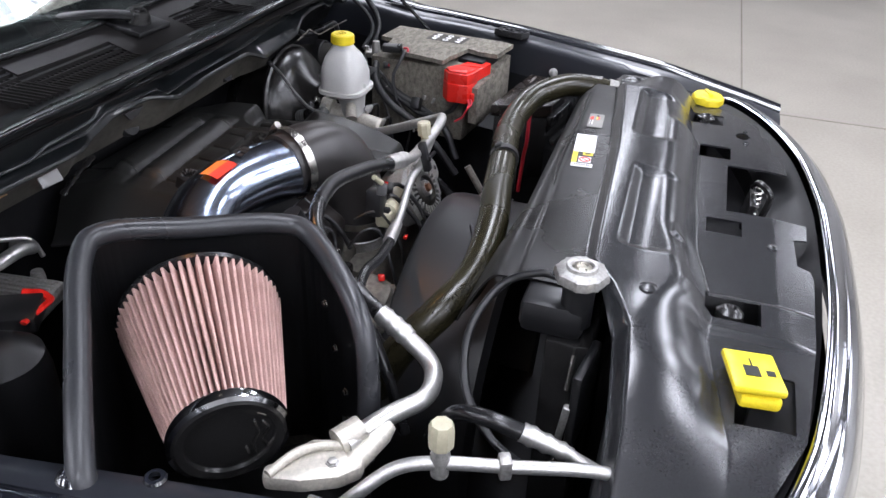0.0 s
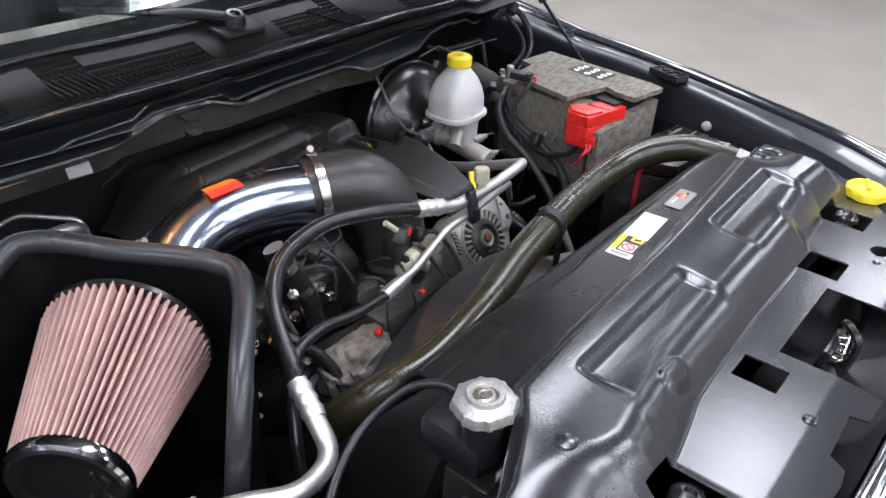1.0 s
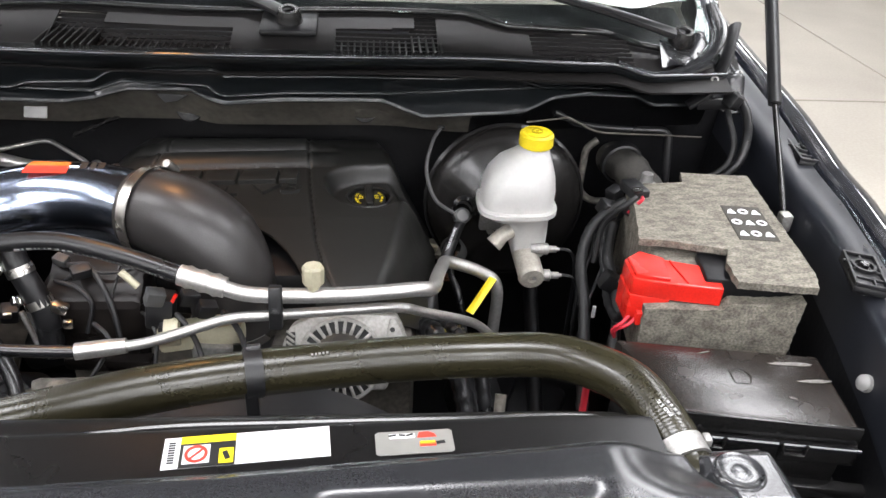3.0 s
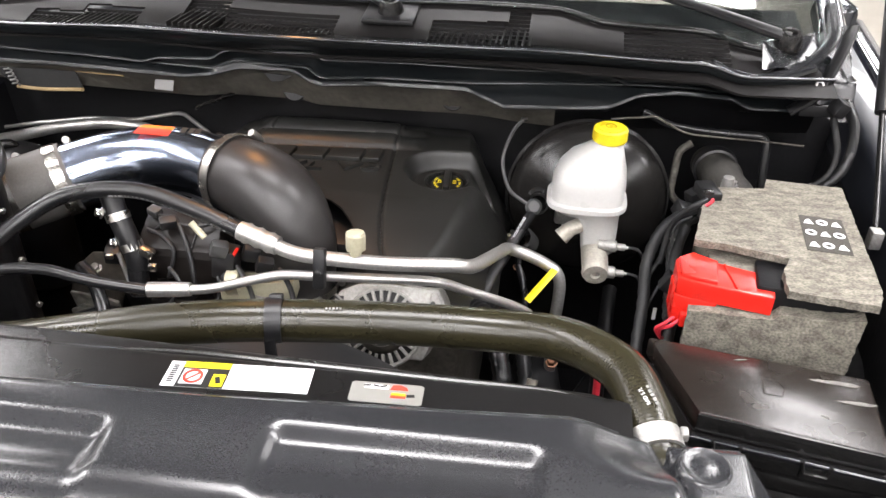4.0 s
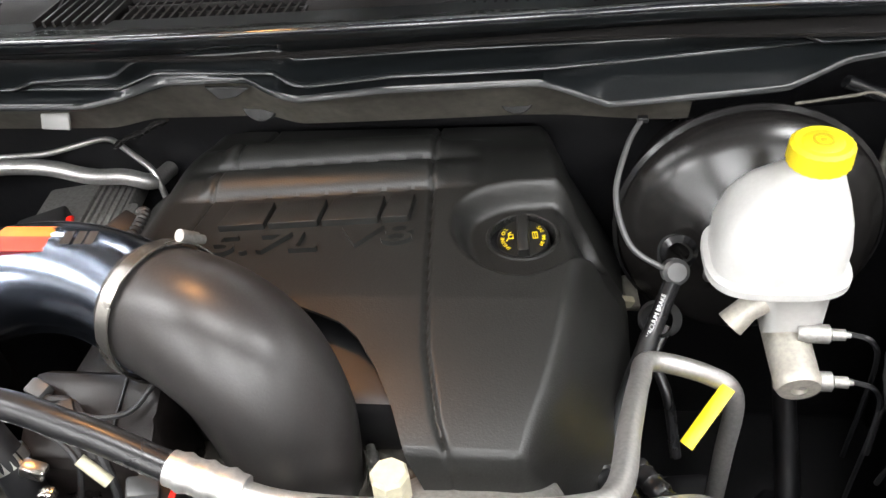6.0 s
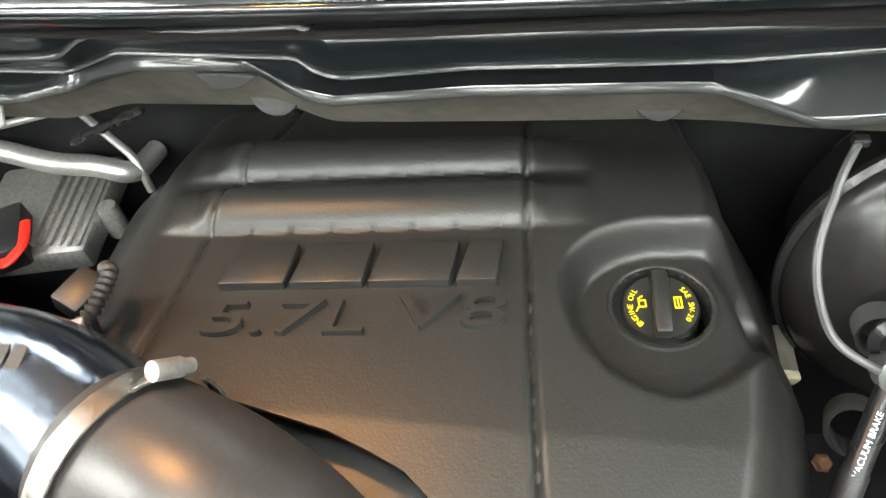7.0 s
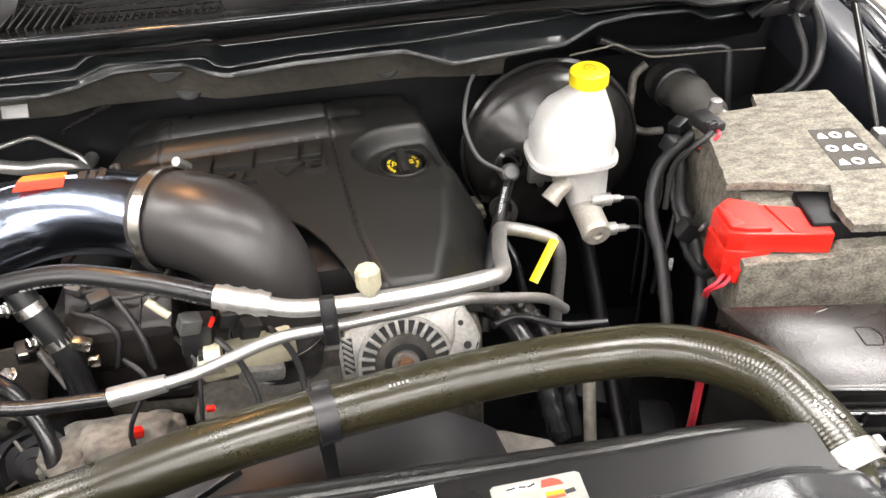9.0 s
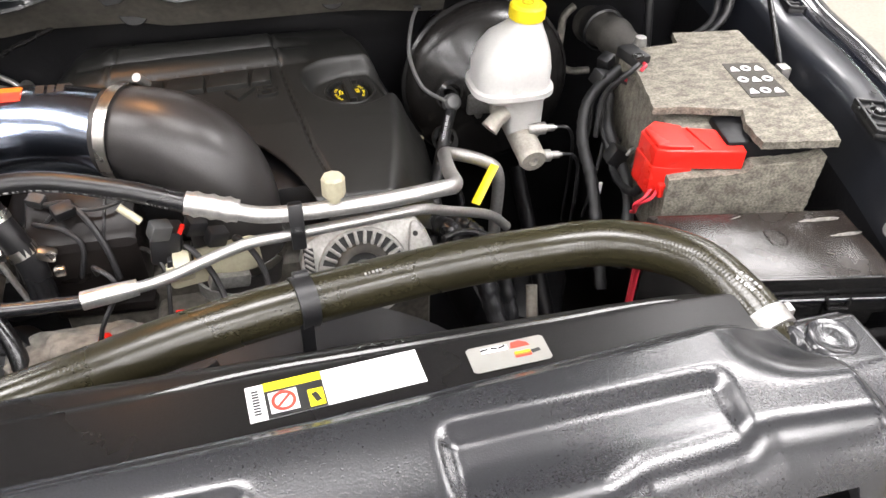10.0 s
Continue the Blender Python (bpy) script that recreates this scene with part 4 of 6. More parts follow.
part("band_buckle", box_bm((-0.003, 0.458, 1.131), (0.016, 0.013, 0.007), 0.002, (-25, 0, 8)), PLASTIC, hose)
part("end_clamp", sweep([(0.4215, 0.318, 1.116), (0.4260, 0.299, 1.1115)], 0.0276, 24), CAST, hose, "bright spring clamp")
part("clamp_ear", box_bm((0.450, 0.316, 1.126), (0.008, 0.012, 0.010), 0.002), CAST, hose)

# ---- engine cover ----
def seam_x(y):
    return poly([(0.64, 0.095), (0.67, 0.083), (0.73, 0.059), (0.80, 0.042), (0.90, 0.030), (1.0, 0.020), (1.2, 0.003)], y)


def skew(x):
    """The ribs and the lettering run slightly askew to the bay."""
    return 0.018 + 0.085 * (x + 0.1)


def ec_z(x, y):
    z = 1.066 - 0.10 * max(0, 0.86 - y) - 0.9 * max(0, 0.80 - y) ** 2 - 0.02 * step(1.10, 1.2, y)
    inside = step(-0.262, -0.238, x) * (1 - step(seam_x(y) - 0.004, seam_x(y) + 0.02, x))
    wide = step(-0.30, -0.262, x) * (1 - step(0.045, 0.075, x))
    for y0 in (1.010 + skew(x), 1.072 + skew(x)):
        t = (y - y0) / 0.060
        if 0 < t < 1:
            up = math.sin(math.pi / 2 * min(1, t / 0.45)) ** 0.6 if t < 0.45 else 1 - step(0.55, 1.0, t)
            z += 0.017 * up * (0.45 * wide + 0.55 * inside)
    z -= 0.006 * (1 - min(1, abs(x - seam_x(y)) / 0.0045)) + 0.004 * (1 - min(1, abs(x + 0.243 + 0.12 * (1.0 - y)) / 0.004)) * step(0.86, 0.9, y)
    # filler recess with a raised rear wall
    d = math.hypot((x - 0.128) / 1.08, (y - 0.990) * (1.25 if y > 0.990 else 0.80) + 0.25 * min(0, 0.13 - x))
    z -= 0.032 * (1 - step(0.060, 0.080, d))
    edge = poly([(0.66, 0.118), (0.70, 0.128), (0.763, 0.145), (0.80, 0.152), (0.88, 0.165), (0.955, 0.172), (1.0, 0.162), (1.03, 0.153), (1.10, 0.148), (1.14, 0.142), (1.2, 0.13)], y)
    z -= 1.9 * max(0, x - edge) * step(edge - 0.01, edge + 0.035, x)
    z -= 0.08 * step(-0.285, -0.39, x)
    z -= 0.07 * step(0.704, 0.668, y)
    return z


def ec_front(x):
    return poly([(-0.40, 0.90), (-0.2, 0.872), (-0.1, 0.850), (-0.071, 0.839), (-0.045, 0.828), (-0.024, 0.810), (0.001, 0.774), (0.020, 0.738), (0.036, 0.698), (0.058, 0.682), (0.082, 0.676), (0.13, 0.680), (0.16, 0.70), (0.24, 0.78)], x)


ecov = tagged(empty("engine_cover", (-0.05, 0.95, 0.8)), "matte black moulded plastic engine cover with raised lettering", "engine cover")
part("shell", sheet(ec_z, lin(-0.385, 0.235, 310), lin(0.67, 1.20, 187), ec_front, lambda x: 1.2 - 0.5 * max(0, abs(x + 0.06) - 0.2) ** 1.3,
                    lambda x, y: math.hypot(x - 0.120, y - 0.990) > 0.0365, 0.004), COVER, ecov, sharp=60)
# raised emblem blocks over the displacement lettering
def emblem(x0, w):
    bm = prism([(x0, 0.950 + skew(x0)), (x0 + w, 0.950 + skew(x0 + w)), (x0 + w + 0.002, 0.991 + skew(x0 + w)), (x0 + 0.006, 0.991 + skew(x0))], 1.060, 1.0745, 0.002)
    return part("emblem_block", bm, COVER, ecov)


for x0, w in ((-0.213, 0.052), (-0.157, 0.056), (-0.097, 0.062), (-0.031, 0.030)):
    emblem(x0, w)
part("lettering", placed(text_mesh("5.7L", 0.042, 0.0050, 1.75, 0.12), pose(-0.155, 0.919 + skew(-0.15), 1.0670, 0, 0, 5)), COVER, ecov, "raised displacement lettering")
part("lettering", placed(text_mesh("V8", 0.042, 0.0050, 1.80, 0.12), pose(-0.034, 0.923 + skew(-0.034), 1.0670, 0, 0, 5)), COVER, ecov, "raised cylinder lettering")
oil = tagged(empty("oil_filler_cap", (0.126, 0.965, 0.98)), "round black oil filler cap with yellow print", "cap")
part("cap", lathe([(0, 0.0), (0.0275, 0.0), (0.0295, -0.003), (0.0295, -0.035), (0.02, -0.04)], (0.120, 0.994, 1.029), (0, -0.12, 1), 40), COVER, oil)
part("grip", placed(box_bm((0, 0, 0.004), (0.013, 0.056, 0.013), 0.003), pose(0.120, 0.994, 1.029, 6, 0, 4)), COVER, oil)
part("well_lip", lathe([(0.0365, -0.03), (0.0365, 0.0012), (0.0378, 0.0022), (0.0395, 0.0022), (0.0415, -0.001)], (0.120, 0.990, 1.034), (0, 0, 1), 48), COVER, oil)
part("well", lathe([(0.0385, 0.008), (0.0385, -0.06), (0, -0.06)], (0.120, 0.990, 1.02), (0, 0, 1), 32), TYRE, oil)
OILM = pose(0.120, 0.994, 1.0294, 6, 0, 8) @ Matrix.Scale(0.92, 4)
def arc_words(words, start, turn, r, size):
    for k, ch in enumerate(words):
        if ch != " ":
            a = radians(start + turn * k)
            part("print", placed(text_mesh(ch, size, 0.0003), OILM @ pose(r * math.cos(a), r * math.sin(a), 0.0004, 0, 0, math.degrees(a) - 90)), YELLOW, oil, smooth=False)


arc_words("ENGINE OIL", 222, -9.0, 0.0245, 0.0064)
arc_words("SAE 5W-20", 36, -9.0, 0.0245, 0.0064)
for dx, dy, w, h, rz in ((-0.0145, 0.0, 0.0055, 0.0012, 0), (-0.0145, 0.006, 0.0055, 0.0012, 0), (-0.0172, 0.003, 0.0012, 0.007, 0), (-0.0118, 0.003, 0.0012, 0.007, 0), (-0.0155, 0.009, 0.005, 0.0012, 35), (-0.019, -0.002, 0.005, 0.0012, 60),
                         (0.0118, 0.002, 0.0012, 0.010, 0), (0.0145, 0.002, 0.0012, 0.010, 0), (0.0172, 0.002, 0.0012, 0.010, 0), (0.0145, 0.007, 0.0066, 0.0012, 0), (0.0145, -0.003, 0.0066, 0.0012, 0)):
    part("pictogram", placed(box_bm((dx, dy, 0.0004), (w, h, 0.0006), 0, (0, 0, rz)), OILM), YELLOW, oil, smooth=False)

# ---- intake: chrome tube, elbow, coupler, filter and its box ----
intake = tagged(empty("intake_tube", (-0.3, 0.79, 1.05)), "polished chrome cold-air intake tube with rubber couplers", "intake tube")
part("tube", sweep(spline([(-0.182, 0.779, 1.111), (-0.24, 0.814, 1.110), (-0.30, 0.836, 1.107), (-0.36, 0.842, 1.101), (-0.42, 0.828, 1.092), (-0.475, 0.799, 1.080), (-0.52, 0.766, 1.070)], 8), 0.0550, 40), CHROME, intake)
part("elbow", sweep(spline([(-0.205, 0.794, 1.114), (-0.165, 0.777, 1.116), (-0.127, 0.760, 1.110), (-0.095, 0.744, 1.088), (-0.075, 0.729, 1.04), (-0.073, 0.717, 0.98), (-0.077, 0.712, 0.93)], 8), lambda t: 0.0580 + 0.0055 * math.sin(math.pi * min(1, t * 1.2)), 40), COUPLER, intake, "dark grey rubber elbow")


def clamp(at, axis, r, parent, w=0.012, screw=(0, 0, 1)):
    c = part("hose_clamp", lathe([(r, -w / 2), (r + 0.0016, -w / 2), (r + 0.0016, w / 2), (r, w / 2)], at, axis, 40), STEEL, parent, "stainless steel worm-drive clamp")
    s = Vector(screw).normalized()
    q = Vector(at) + s * (r + 0.006)
    side = Vector(axis).cross(s).normalized()
    part("screw", lathe([(0, -0.014), (0.006, -0.014), (0.006, 0.006), (0.0045, 0.008), (0.0045, 0.014), (0, 0.014)], q, side, 12), CAST, c)
    return c


clamp((-0.186, 0.786, 1.115), (-0.90, 0.42, -0.05), 0.0640, intake, 0.015, (0.35, 0.6, 0.72))
clamp((-0.073, 0.716, 0.972), (0, 0, 1), 0.0615, intake, 0.013, (0.8, 0.3, 0))
part("coupler", sweep([(-0.478, 0.797, 1.080), (-0.592, 0.712, 1.054)], 0.0585, 40), SLEEVE, intake, "dusty grey rubber coupler")
clamp((-0.490, 0.788, 1.0773), (-0.79, -0.59, -0.18), 0.059, intake, 0.018, (0.0, 0.5, 0.8))
clamp((-0.552, 0.742, 1.0630), (-0.79, -0.59, -0.18), 0.059, intake, 0.018, (0.0, 0.5, 0.8))
# red and orange badge on top of the tube
bm = bmesh.new()
rows = []
for i in range(13):
    x = -0.363 + 0.066 * i / 12
    rows.append([bm.verts.new((x + 0.006 * math.sin(a), 0.836 + 0.0557 * math.sin(a), 1.1060 + 0.0557 * math.cos(a))) for a in lin(-0.35, 0.28, 6)])
for a, b in zip(rows, rows[1:]):
    for k in range(6):
        f = bm.faces.new((a[k], b[k], b[k + 1], a[k + 1]))
        f.material_index = 0 if k < 3 else 1
part("badge", bm, [REDPRINT, ORANGE], intake, "red and orange printed badge")
for k, (x, w) in enumerate(((-0.283, 0.010), (-0.270, 0.008), (-0.259, 0.009))):
    part("badge_mark", box_bm((x, 0.828, 1.1650), (w, 0.016, 0.001), 0, (8, 0, 0)), BLACKPRINT, intake, smooth=False)

filt = tagged(empty("air_filter", (-0.67, 0.64, 1.0)), "cone air filter with pink pleated cotton and chrome end ring", "air filter")
A, B = Vector((-0.5829, 0.7163, 1.066)), Vector((-0.7388, 0.5821, 1.0417))
AX = (B - A)
LEN = AX.length
PLEATS = 58
bm = bmesh.new()
q = AX.to_track_quat("Z", "Y").to_matrix().to_4x4()
m = Matrix.Translation(A) @ q
rings = []
for i in range(9):
    t = i / 8
    r = 0.1075 + (0.0685 - 0.1075) * t
    ring = []
    for k in range(PLEATS):
        for off, deep in ((-0.17, 0.0), (0.0, -0.0006), (0.17, 0.0), (0.36, 0.011), (0.5, 0.023), (0.64, 0.011)):
            rr = r * (1 + 0.006 * math.sin(k * 2.3)) - deep
            a = 2 * math.pi * (k + off + 0.06 * math.sin(k * 5.1 + 2 * t)) / PLEATS
            ring.append(bm.verts.new(m @ Vector((rr * math.cos(a), rr * math.sin(a), LEN * t))))
    rings.append(ring)
for a, b in zip(rings, rings[1:]):
    n = len(a)
    for k in range(n):
        bm.faces.new((a[k], a[(k + 1) % n], b[(k + 1) % n], b[k]))
part("pleats", bm, FILTER, filt, sharp=28)
part("end_ring", lathe([(0.063, LEN - 0.004), (0.0695, LEN - 0.006), (0.0715, LEN), (0.071, LEN + 0.009), (0.066, LEN + 0.012)], A, AX, 48), TRIMCHROME, filt, "bright chrome ring")
part("end_cap", lathe([(0.067, LEN + 0.011), (0.062, LEN + 0.014), (0.053, LEN + 0.012), (0.051, LEN + 0.007), (0.03, LEN + 0.006), (0, LEN + 0.006)], A, AX, 40), GLOSSP, filt, "glossy black end cap")
part("base_ring", lathe([(0.055, -0.03), (0.101, -0.012), (0.109, -0.004), (0.108, 0.003), (0.096, 0.005)], A, AX, 48), RUBBER, filt, "black rubber base")
for pts in ([(0.030, -0.046), (0.026, -0.020), (0.034, 0.0), (0.030, 0.020)], [(0.044, -0.030), (0.036, -0.014), (0.046, 0.004), (0.040, 0.016)], [(0.020, -0.034), (0.018, -0.024)], [(0.048, 0.024), (0.034, 0.034)]):
    part("cap_mark", sweep([m @ Vector((a, b, LEN + 0.0072)) for a, b in pts], 0.0016, 6), STEEL, filt, "bright embossed scribble")

abox = tagged(empty("airbox", (-0.66, 0.64, 0.85)), "open black metal filter box edged with a grey rubber seal", "airbox")
SEALLINE = spline([(-0.9047, 0.6252, 0.95), (-0.8994, 0.6354, 1.078), (-0.8833, 0.6516, 1.1134), (-0.7778, 0.7326, 1.1556), (-0.6821, 0.7987, 1.1979), (-0.6306, 0.8002, 1.2084), (-0.5586, 0.7257, 1.193), (-0.4846, 0.6516, 1.176), (-0.4798, 0.5962, 1.1646), (-0.5657, 0.4938, 1.1259), (-0.6051, 0.4618, 1.0439), (-0.6218, 0.4636, 0.93)], 7)
part("rubber_seal", sweep(SEALLINE, 0.0145, 14), SEAL, abox, "grey rubber edge seal")
bm = bmesh.new()
rows = []
for pnt in SEALLINE:
    rows.append([bm.verts.new(pnt), bm.verts.new((pnt.x, pnt.y, 0.78))])
for a, b in zip(rows, rows[1:]):
    bm.faces.new((a[0], b[0], b[1], a[1]))
bmesh.ops.solidify(bm, geom=bm.faces[:], thickness=0.003)
part("wall_sheet", bm, PLASTIC, abox, "black powder-coated sheet wall", smooth=False)
part("floor_sheet", prism([(p.x, p.y) for p in (Vector((-0.9, 0.63, 0)), Vector((-0.655, 0.825, 0)), Vector((-0.49, 0.62, 0)), Vector((-0.62, 0.46, 0)))], 0.775, 0.785, 0.001), PLASTIC, abox)
for at, ax in (((-0.80, 0.738, 1.03), (0.6, -0.7, 0)), ((-0.81, 0.728, 0.99), (0.6, -0.7, 0)), ((-0.535, 0.54, 1.03), (-0.7, 0.5, 0)), ((-0.52, 0.56, 1.09), (-0.7, 0.5, 0)), ((-0.56, 0.515, 0.98), (-0.7, 0.5, 0)), ((-0.465, 0.612, 1.116), (0.73, -0.68, 0)), ((-0.461, 0.616, 1.032), (0.73, -0.68, 0)), ((-0.458, 0.620, 0.949), (0.73, -0.68, 0)), ((-0.470, 0.607, 0.925), (0.73, -0.68, 0)), ((-0.541, 0.531, 0.907), (0.73, -0.68, 0))):
    part("screw", hexhead(at, ax, 0.004, 0.005), STEEL, abox)

# ---- air-conditioning lines ----
acl = tagged(empty("refrigerant_line", (0.05, 0.62, 1.0)), "dull aluminium air-conditioning pipe with black hose", "pipe")
part("pipe", sweep(spline([(-0.117, 0.6255, 1.1112), (-0.069, 0.619, 1.1005), (-0.0206, 0.6166, 1.0890), (0.09, 0.6175, 1.0885), (0.178, 0.626, 1.0905), (0.206, 0.654, 1.0740), (0.220, 0.735, 1.037), (0.2353, 0.817, 1.0025), (0.249, 0.856, 0.986), (0.306, 0.863, 0.961), (0.3345, 0.858, 0.933), (0.334, 0.852, 0.84), (0.334, 0.852, 0.70)], 7), 0.0102, 16), ALU, acl, "bare aluminium pipe")
part("ferrule", sweep([Vector((-0.117, 0.628, 1.1125)).lerp(Vector((-0.060, 0.6185, 1.099)), t) for t in lin(0, 1, 10)], lambda t: 0.0135 + (0.002 if int(t * 9.99) % 3 == 1 else 0), 18), ALU, acl, "crimped aluminium ferrule")
part("rubber_hose", sweep(spline([(-0.1129, 0.6268, 1.1115), (-0.1929, 0.6447, 1.131), (-0.2848, 0.6596, 1.1423), (-0.3782, 0.6421, 1.1353), (-0.4364, 0.5961, 1.1065), (-0.4732, 0.5233, 1.076), (-0.4894, 0.4907, 1.0668)], 9), 0.0118, 16), RUBBER, acl, "black rubber hose")
line = spline([(-0.125, 0.6295, 1.1145), (-0.1929, 0.6447, 1.131), (-0.2848, 0.6596, 1.1423), (-0.3782, 0.6421, 1.1353)], 40)
bm = bmesh.new()
random.seed(9)
k = 6
while k < 92:
    n = random.choice((1, 1, 2, 3))
    a, b = line[k], line[k + n]
    d = (b - a).normalized()
    s = d.cross(Vector((0, -0.85, -0.45))).normalized()
    c = (a + b) / 2 + Vector((0, -0.86, -0.42)).normalized() * 0.0116
    q = Matrix((d, s, d.cross(s))).transposed().to_4x4()
    merged(bm, placed(box_bm((0, 0, 0), ((b - a).length * 0.8, 0.0032, 0.0010), 0), Matrix.Translation(c) @ q))
    k += n + random.choice((1, 1, 2))
part("writing", bm, GREYWIRE, acl, "small pale unreadable print", smooth=False)
part("ferrule", sweep([Vector((-0.487, 0.495, 1.068)).lerp(Vector((-0.500, 0.446, 1.046)), t) for t in lin(0, 1, 10)], lambda t: 0.0135 + (0.002 if int(t * 9.99) % 3 == 1 else 0), 18), ALU, acl, "crimped aluminium ferrule")
part("pipe", sweep(bends([(-0.499, 0.455, 1.050), (-0.511, 0.405, 1.022), (-0.575, 0.388, 1.022), (-0.64, 0.425, 1.034), (-0.70, 0.452, 1.032)], 0.04), 0.0125, 16), ALU, acl, "bare aluminium pipe")
part("service_port", lathe([(0.008, -0.012), (0.008, 0.008), (0.0135, 0.009), (0.0140, 0.011), (0.0140, 0.031), (0.012, 0.0345), (0, 0.035)], (0.050, 0.619, 1.096), (0, 0.1, 1), 8), CREAM, acl, "cream plastic port cap", sharp=24)
br = part("bracket", box_bm((0.003, 0.602, 1.080), (0.017, 0.014, 0.058), 0.003, (-15, 0, 0)), PLASTIC, acl, "black plastic pipe bracket")
part("bolt", hexhead((0.003, 0.594, 1.077), (0, -1, 0.3), 0.005, 0.004), PLASTIC, br)
part("tag", sweep([(0.325, 0.850, 0.958), (0.284, 0.808, 0.918)], 0.0075, 8, flat=0.3), YELLOW, acl, "bright yellow tag")
liq = tagged(empty("liquid_line", (-0.1, 0.59, 1.0)), "thin aluminium refrigerant line with a black hose end", "pipe")
part("pipe", sweep(spline([(-0.21, 0.583, 1.031), (-0.1535, 0.5919, 1.0347), (-0.0648, 0.6068, 1.0568), (-0.0091, 0.6109, 1.0605), (0.08, 0.624, 1.058), (0.158, 0.640, 1.0515), (0.2, 0.664, 1.025), (0.2746, 0.7118, 0.9708), (0.31, 0.73, 0.93)], 6), 0.0070, 14), ALU, liq, "thin aluminium pipe")
part("ferrule", sweep([Vector((-0.243, 0.579, 1.0300)).lerp(Vector((-0.183, 0.587, 1.0325)), t) for t in lin(0, 1, 8)], lambda t: 0.011 - 0.003 * max(0, t - 0.6), 16), ALU, liq, "aluminium ferrule")
part("rubber_hose", sweep(spline([(-0.236, 0.5775, 1.0301), (-0.3176, 0.5654, 1.0439), (-0.3915, 0.5596, 1.0594), (-0.4585, 0.5366, 1.0544), (-0.5049, 0.4819, 0.9934), (-0.53, 0.44, 0.90)], 8), 0.0082, 14), RUBBER, liq, "black rubber hose")

# ---- brake booster and master cylinder ----
boost = tagged(empty("brake_booster", (0.373, 1.06, 0.9)), "glossy black round brake booster on the firewall", "booster")
part("shell", lathe([(0, 0.05), (0.05, 0.05), (0.06, 0.045), (0.08, 0.028), (0.12, 0.012), (0.140, -0.008), (0.147, -0.022), (0.147, -0.032), (0.140, -0.042), (0.13, -0.10), (0.08, -0.18)], (0.373, 1.050, 0.985), (0, -1, 0.12), 48), BOOSTM, boost)
part("rim", lathe([(0.147, -0.034), (0.152, -0.030), (0.152, -0.024), (0.147, -0.020)], (0.373, 1.050, 0.985), (0, -1, 0.12), 48), GLOSSP, boost, "crimped rim")
for a in (40, 140, 220, 320):
    part("stud", hexhead((0.373 + 0.045 * math.cos(radians(a)), 1.002, 0.992 + 0.045 * math.sin(radians(a))), (0, -1, 0.12), 0.007, 0.010), STEEL, boost)
master = tagged(empty("brake_master_cylinder", (0.39, 0.93, 0.94)), "cast master cylinder with a milky white fluid reservoir", "master cylinder")
part("bore", lathe([(0.030, -0.02), (0.030, 0.03), (0.023, 0.035), (0.022, 0.15), (0.023, 0.155), (0.020, 0.162), (0.008, 0.163), (0.007, 0.158), (0, 0.158)], (0.384, 1.012, 0.985), (0.05, -1, -0.2), 28), BEIGECAST, master, "beige cast aluminium bore")
part("flange", box_bm((0.372, 0.995, 0.985), (0.11, 0.014, 0.04), 0.006, (10, 0, 0)), CAST, master)
for dx, dy, dz in ((0.03, 0.90, 0.985), (0.03, 0.865, 0.955)):
    p = part("outlet", lathe([(0.010, 0), (0.010, 0.03), (0.006, 0.032), (0.006, 0.045), (0.003, 0.046), (0.003, 0.05)], (0.393, dy, dz), (1, -0.05, 0), 12), CAST, master)
    part("brake_line", sweep(spline([(0.44, dy, dz), (0.462, dy - 0.01, dz - 0.002), (0.475, dy - 0.005, dz - 0.05), (0.478, dy, dz - 0.2)], 6), 0.0028, 8), PLASTIC, p)
part("return_stub", sweep([(0.372, 0.925, 1.012), (0.345, 0.912, 1.004), (0.330, 0.905, 0.990)], lambda t: 0.013 if t < 0.7 else 0.015, 16), BEIGECAST, master, "beige hose stub")
bm = bmesh.new()
LEVELS = [(0.965, 0.030, 0.026, 0.394, 0.925), (1.005, 0.033, 0.030, 0.392, 0.928), (1.03, 0.037, 0.036, 0.388, 0.93), (1.040, 0.060, 0.052, 0.370, 0.932), (1.050, 0.067, 0.057, 0.366, 0.932), (1.0515, 0.075, 0.065, 0.366, 0.932),
          (1.0595, 0.075, 0.065, 0.366, 0.932), (1.061, 0.068, 0.058, 0.366, 0.933), (1.09, 0.068, 0.058, 0.367, 0.934), (1.112, 0.062, 0.052, 0.370, 0.937), (1.130, 0.050, 0.044, 0.376, 0.941), (1.142, 0.036, 0.034, 0.385, 0.946), (1.150, 0.025, 0.025, 0.391, 0.949), (1.158, 0.023, 0.023, 0.392, 0.950)]
rings = []
for z, a, b, cx, cy in LEVELS:
    ring = []
    for k in range(40):
        t = 2 * math.pi * k / 40
        c, s = math.cos(t), math.sin(t)
        e = 0.62 if a > 0.04 else 0.8
        a, b = (a * 0.95, b * 0.95) if k == 0 else (a, b)
        w = 0.93 if z > 1.035 and z < 1.145 else 1.0
        ring.append(bm.verts.new((cx + w * a * math.copysign(abs(c) ** e, c), cy + w * b * math.copysign(abs(s) ** e, s), z)))
    rings.append(ring)
for a, b in zip(rings, rings[1:]):
    for k in range(40):
        bm.faces.new((a[k], a[(k + 1) % 40], b[(k + 1) % 40], b[k]))
bm.faces.new(rings[0][::-1])
bm.faces.new(rings[-1])
res = part("reservoir", bm, WHITE, master, "milky white plastic reservoir", sharp=50)
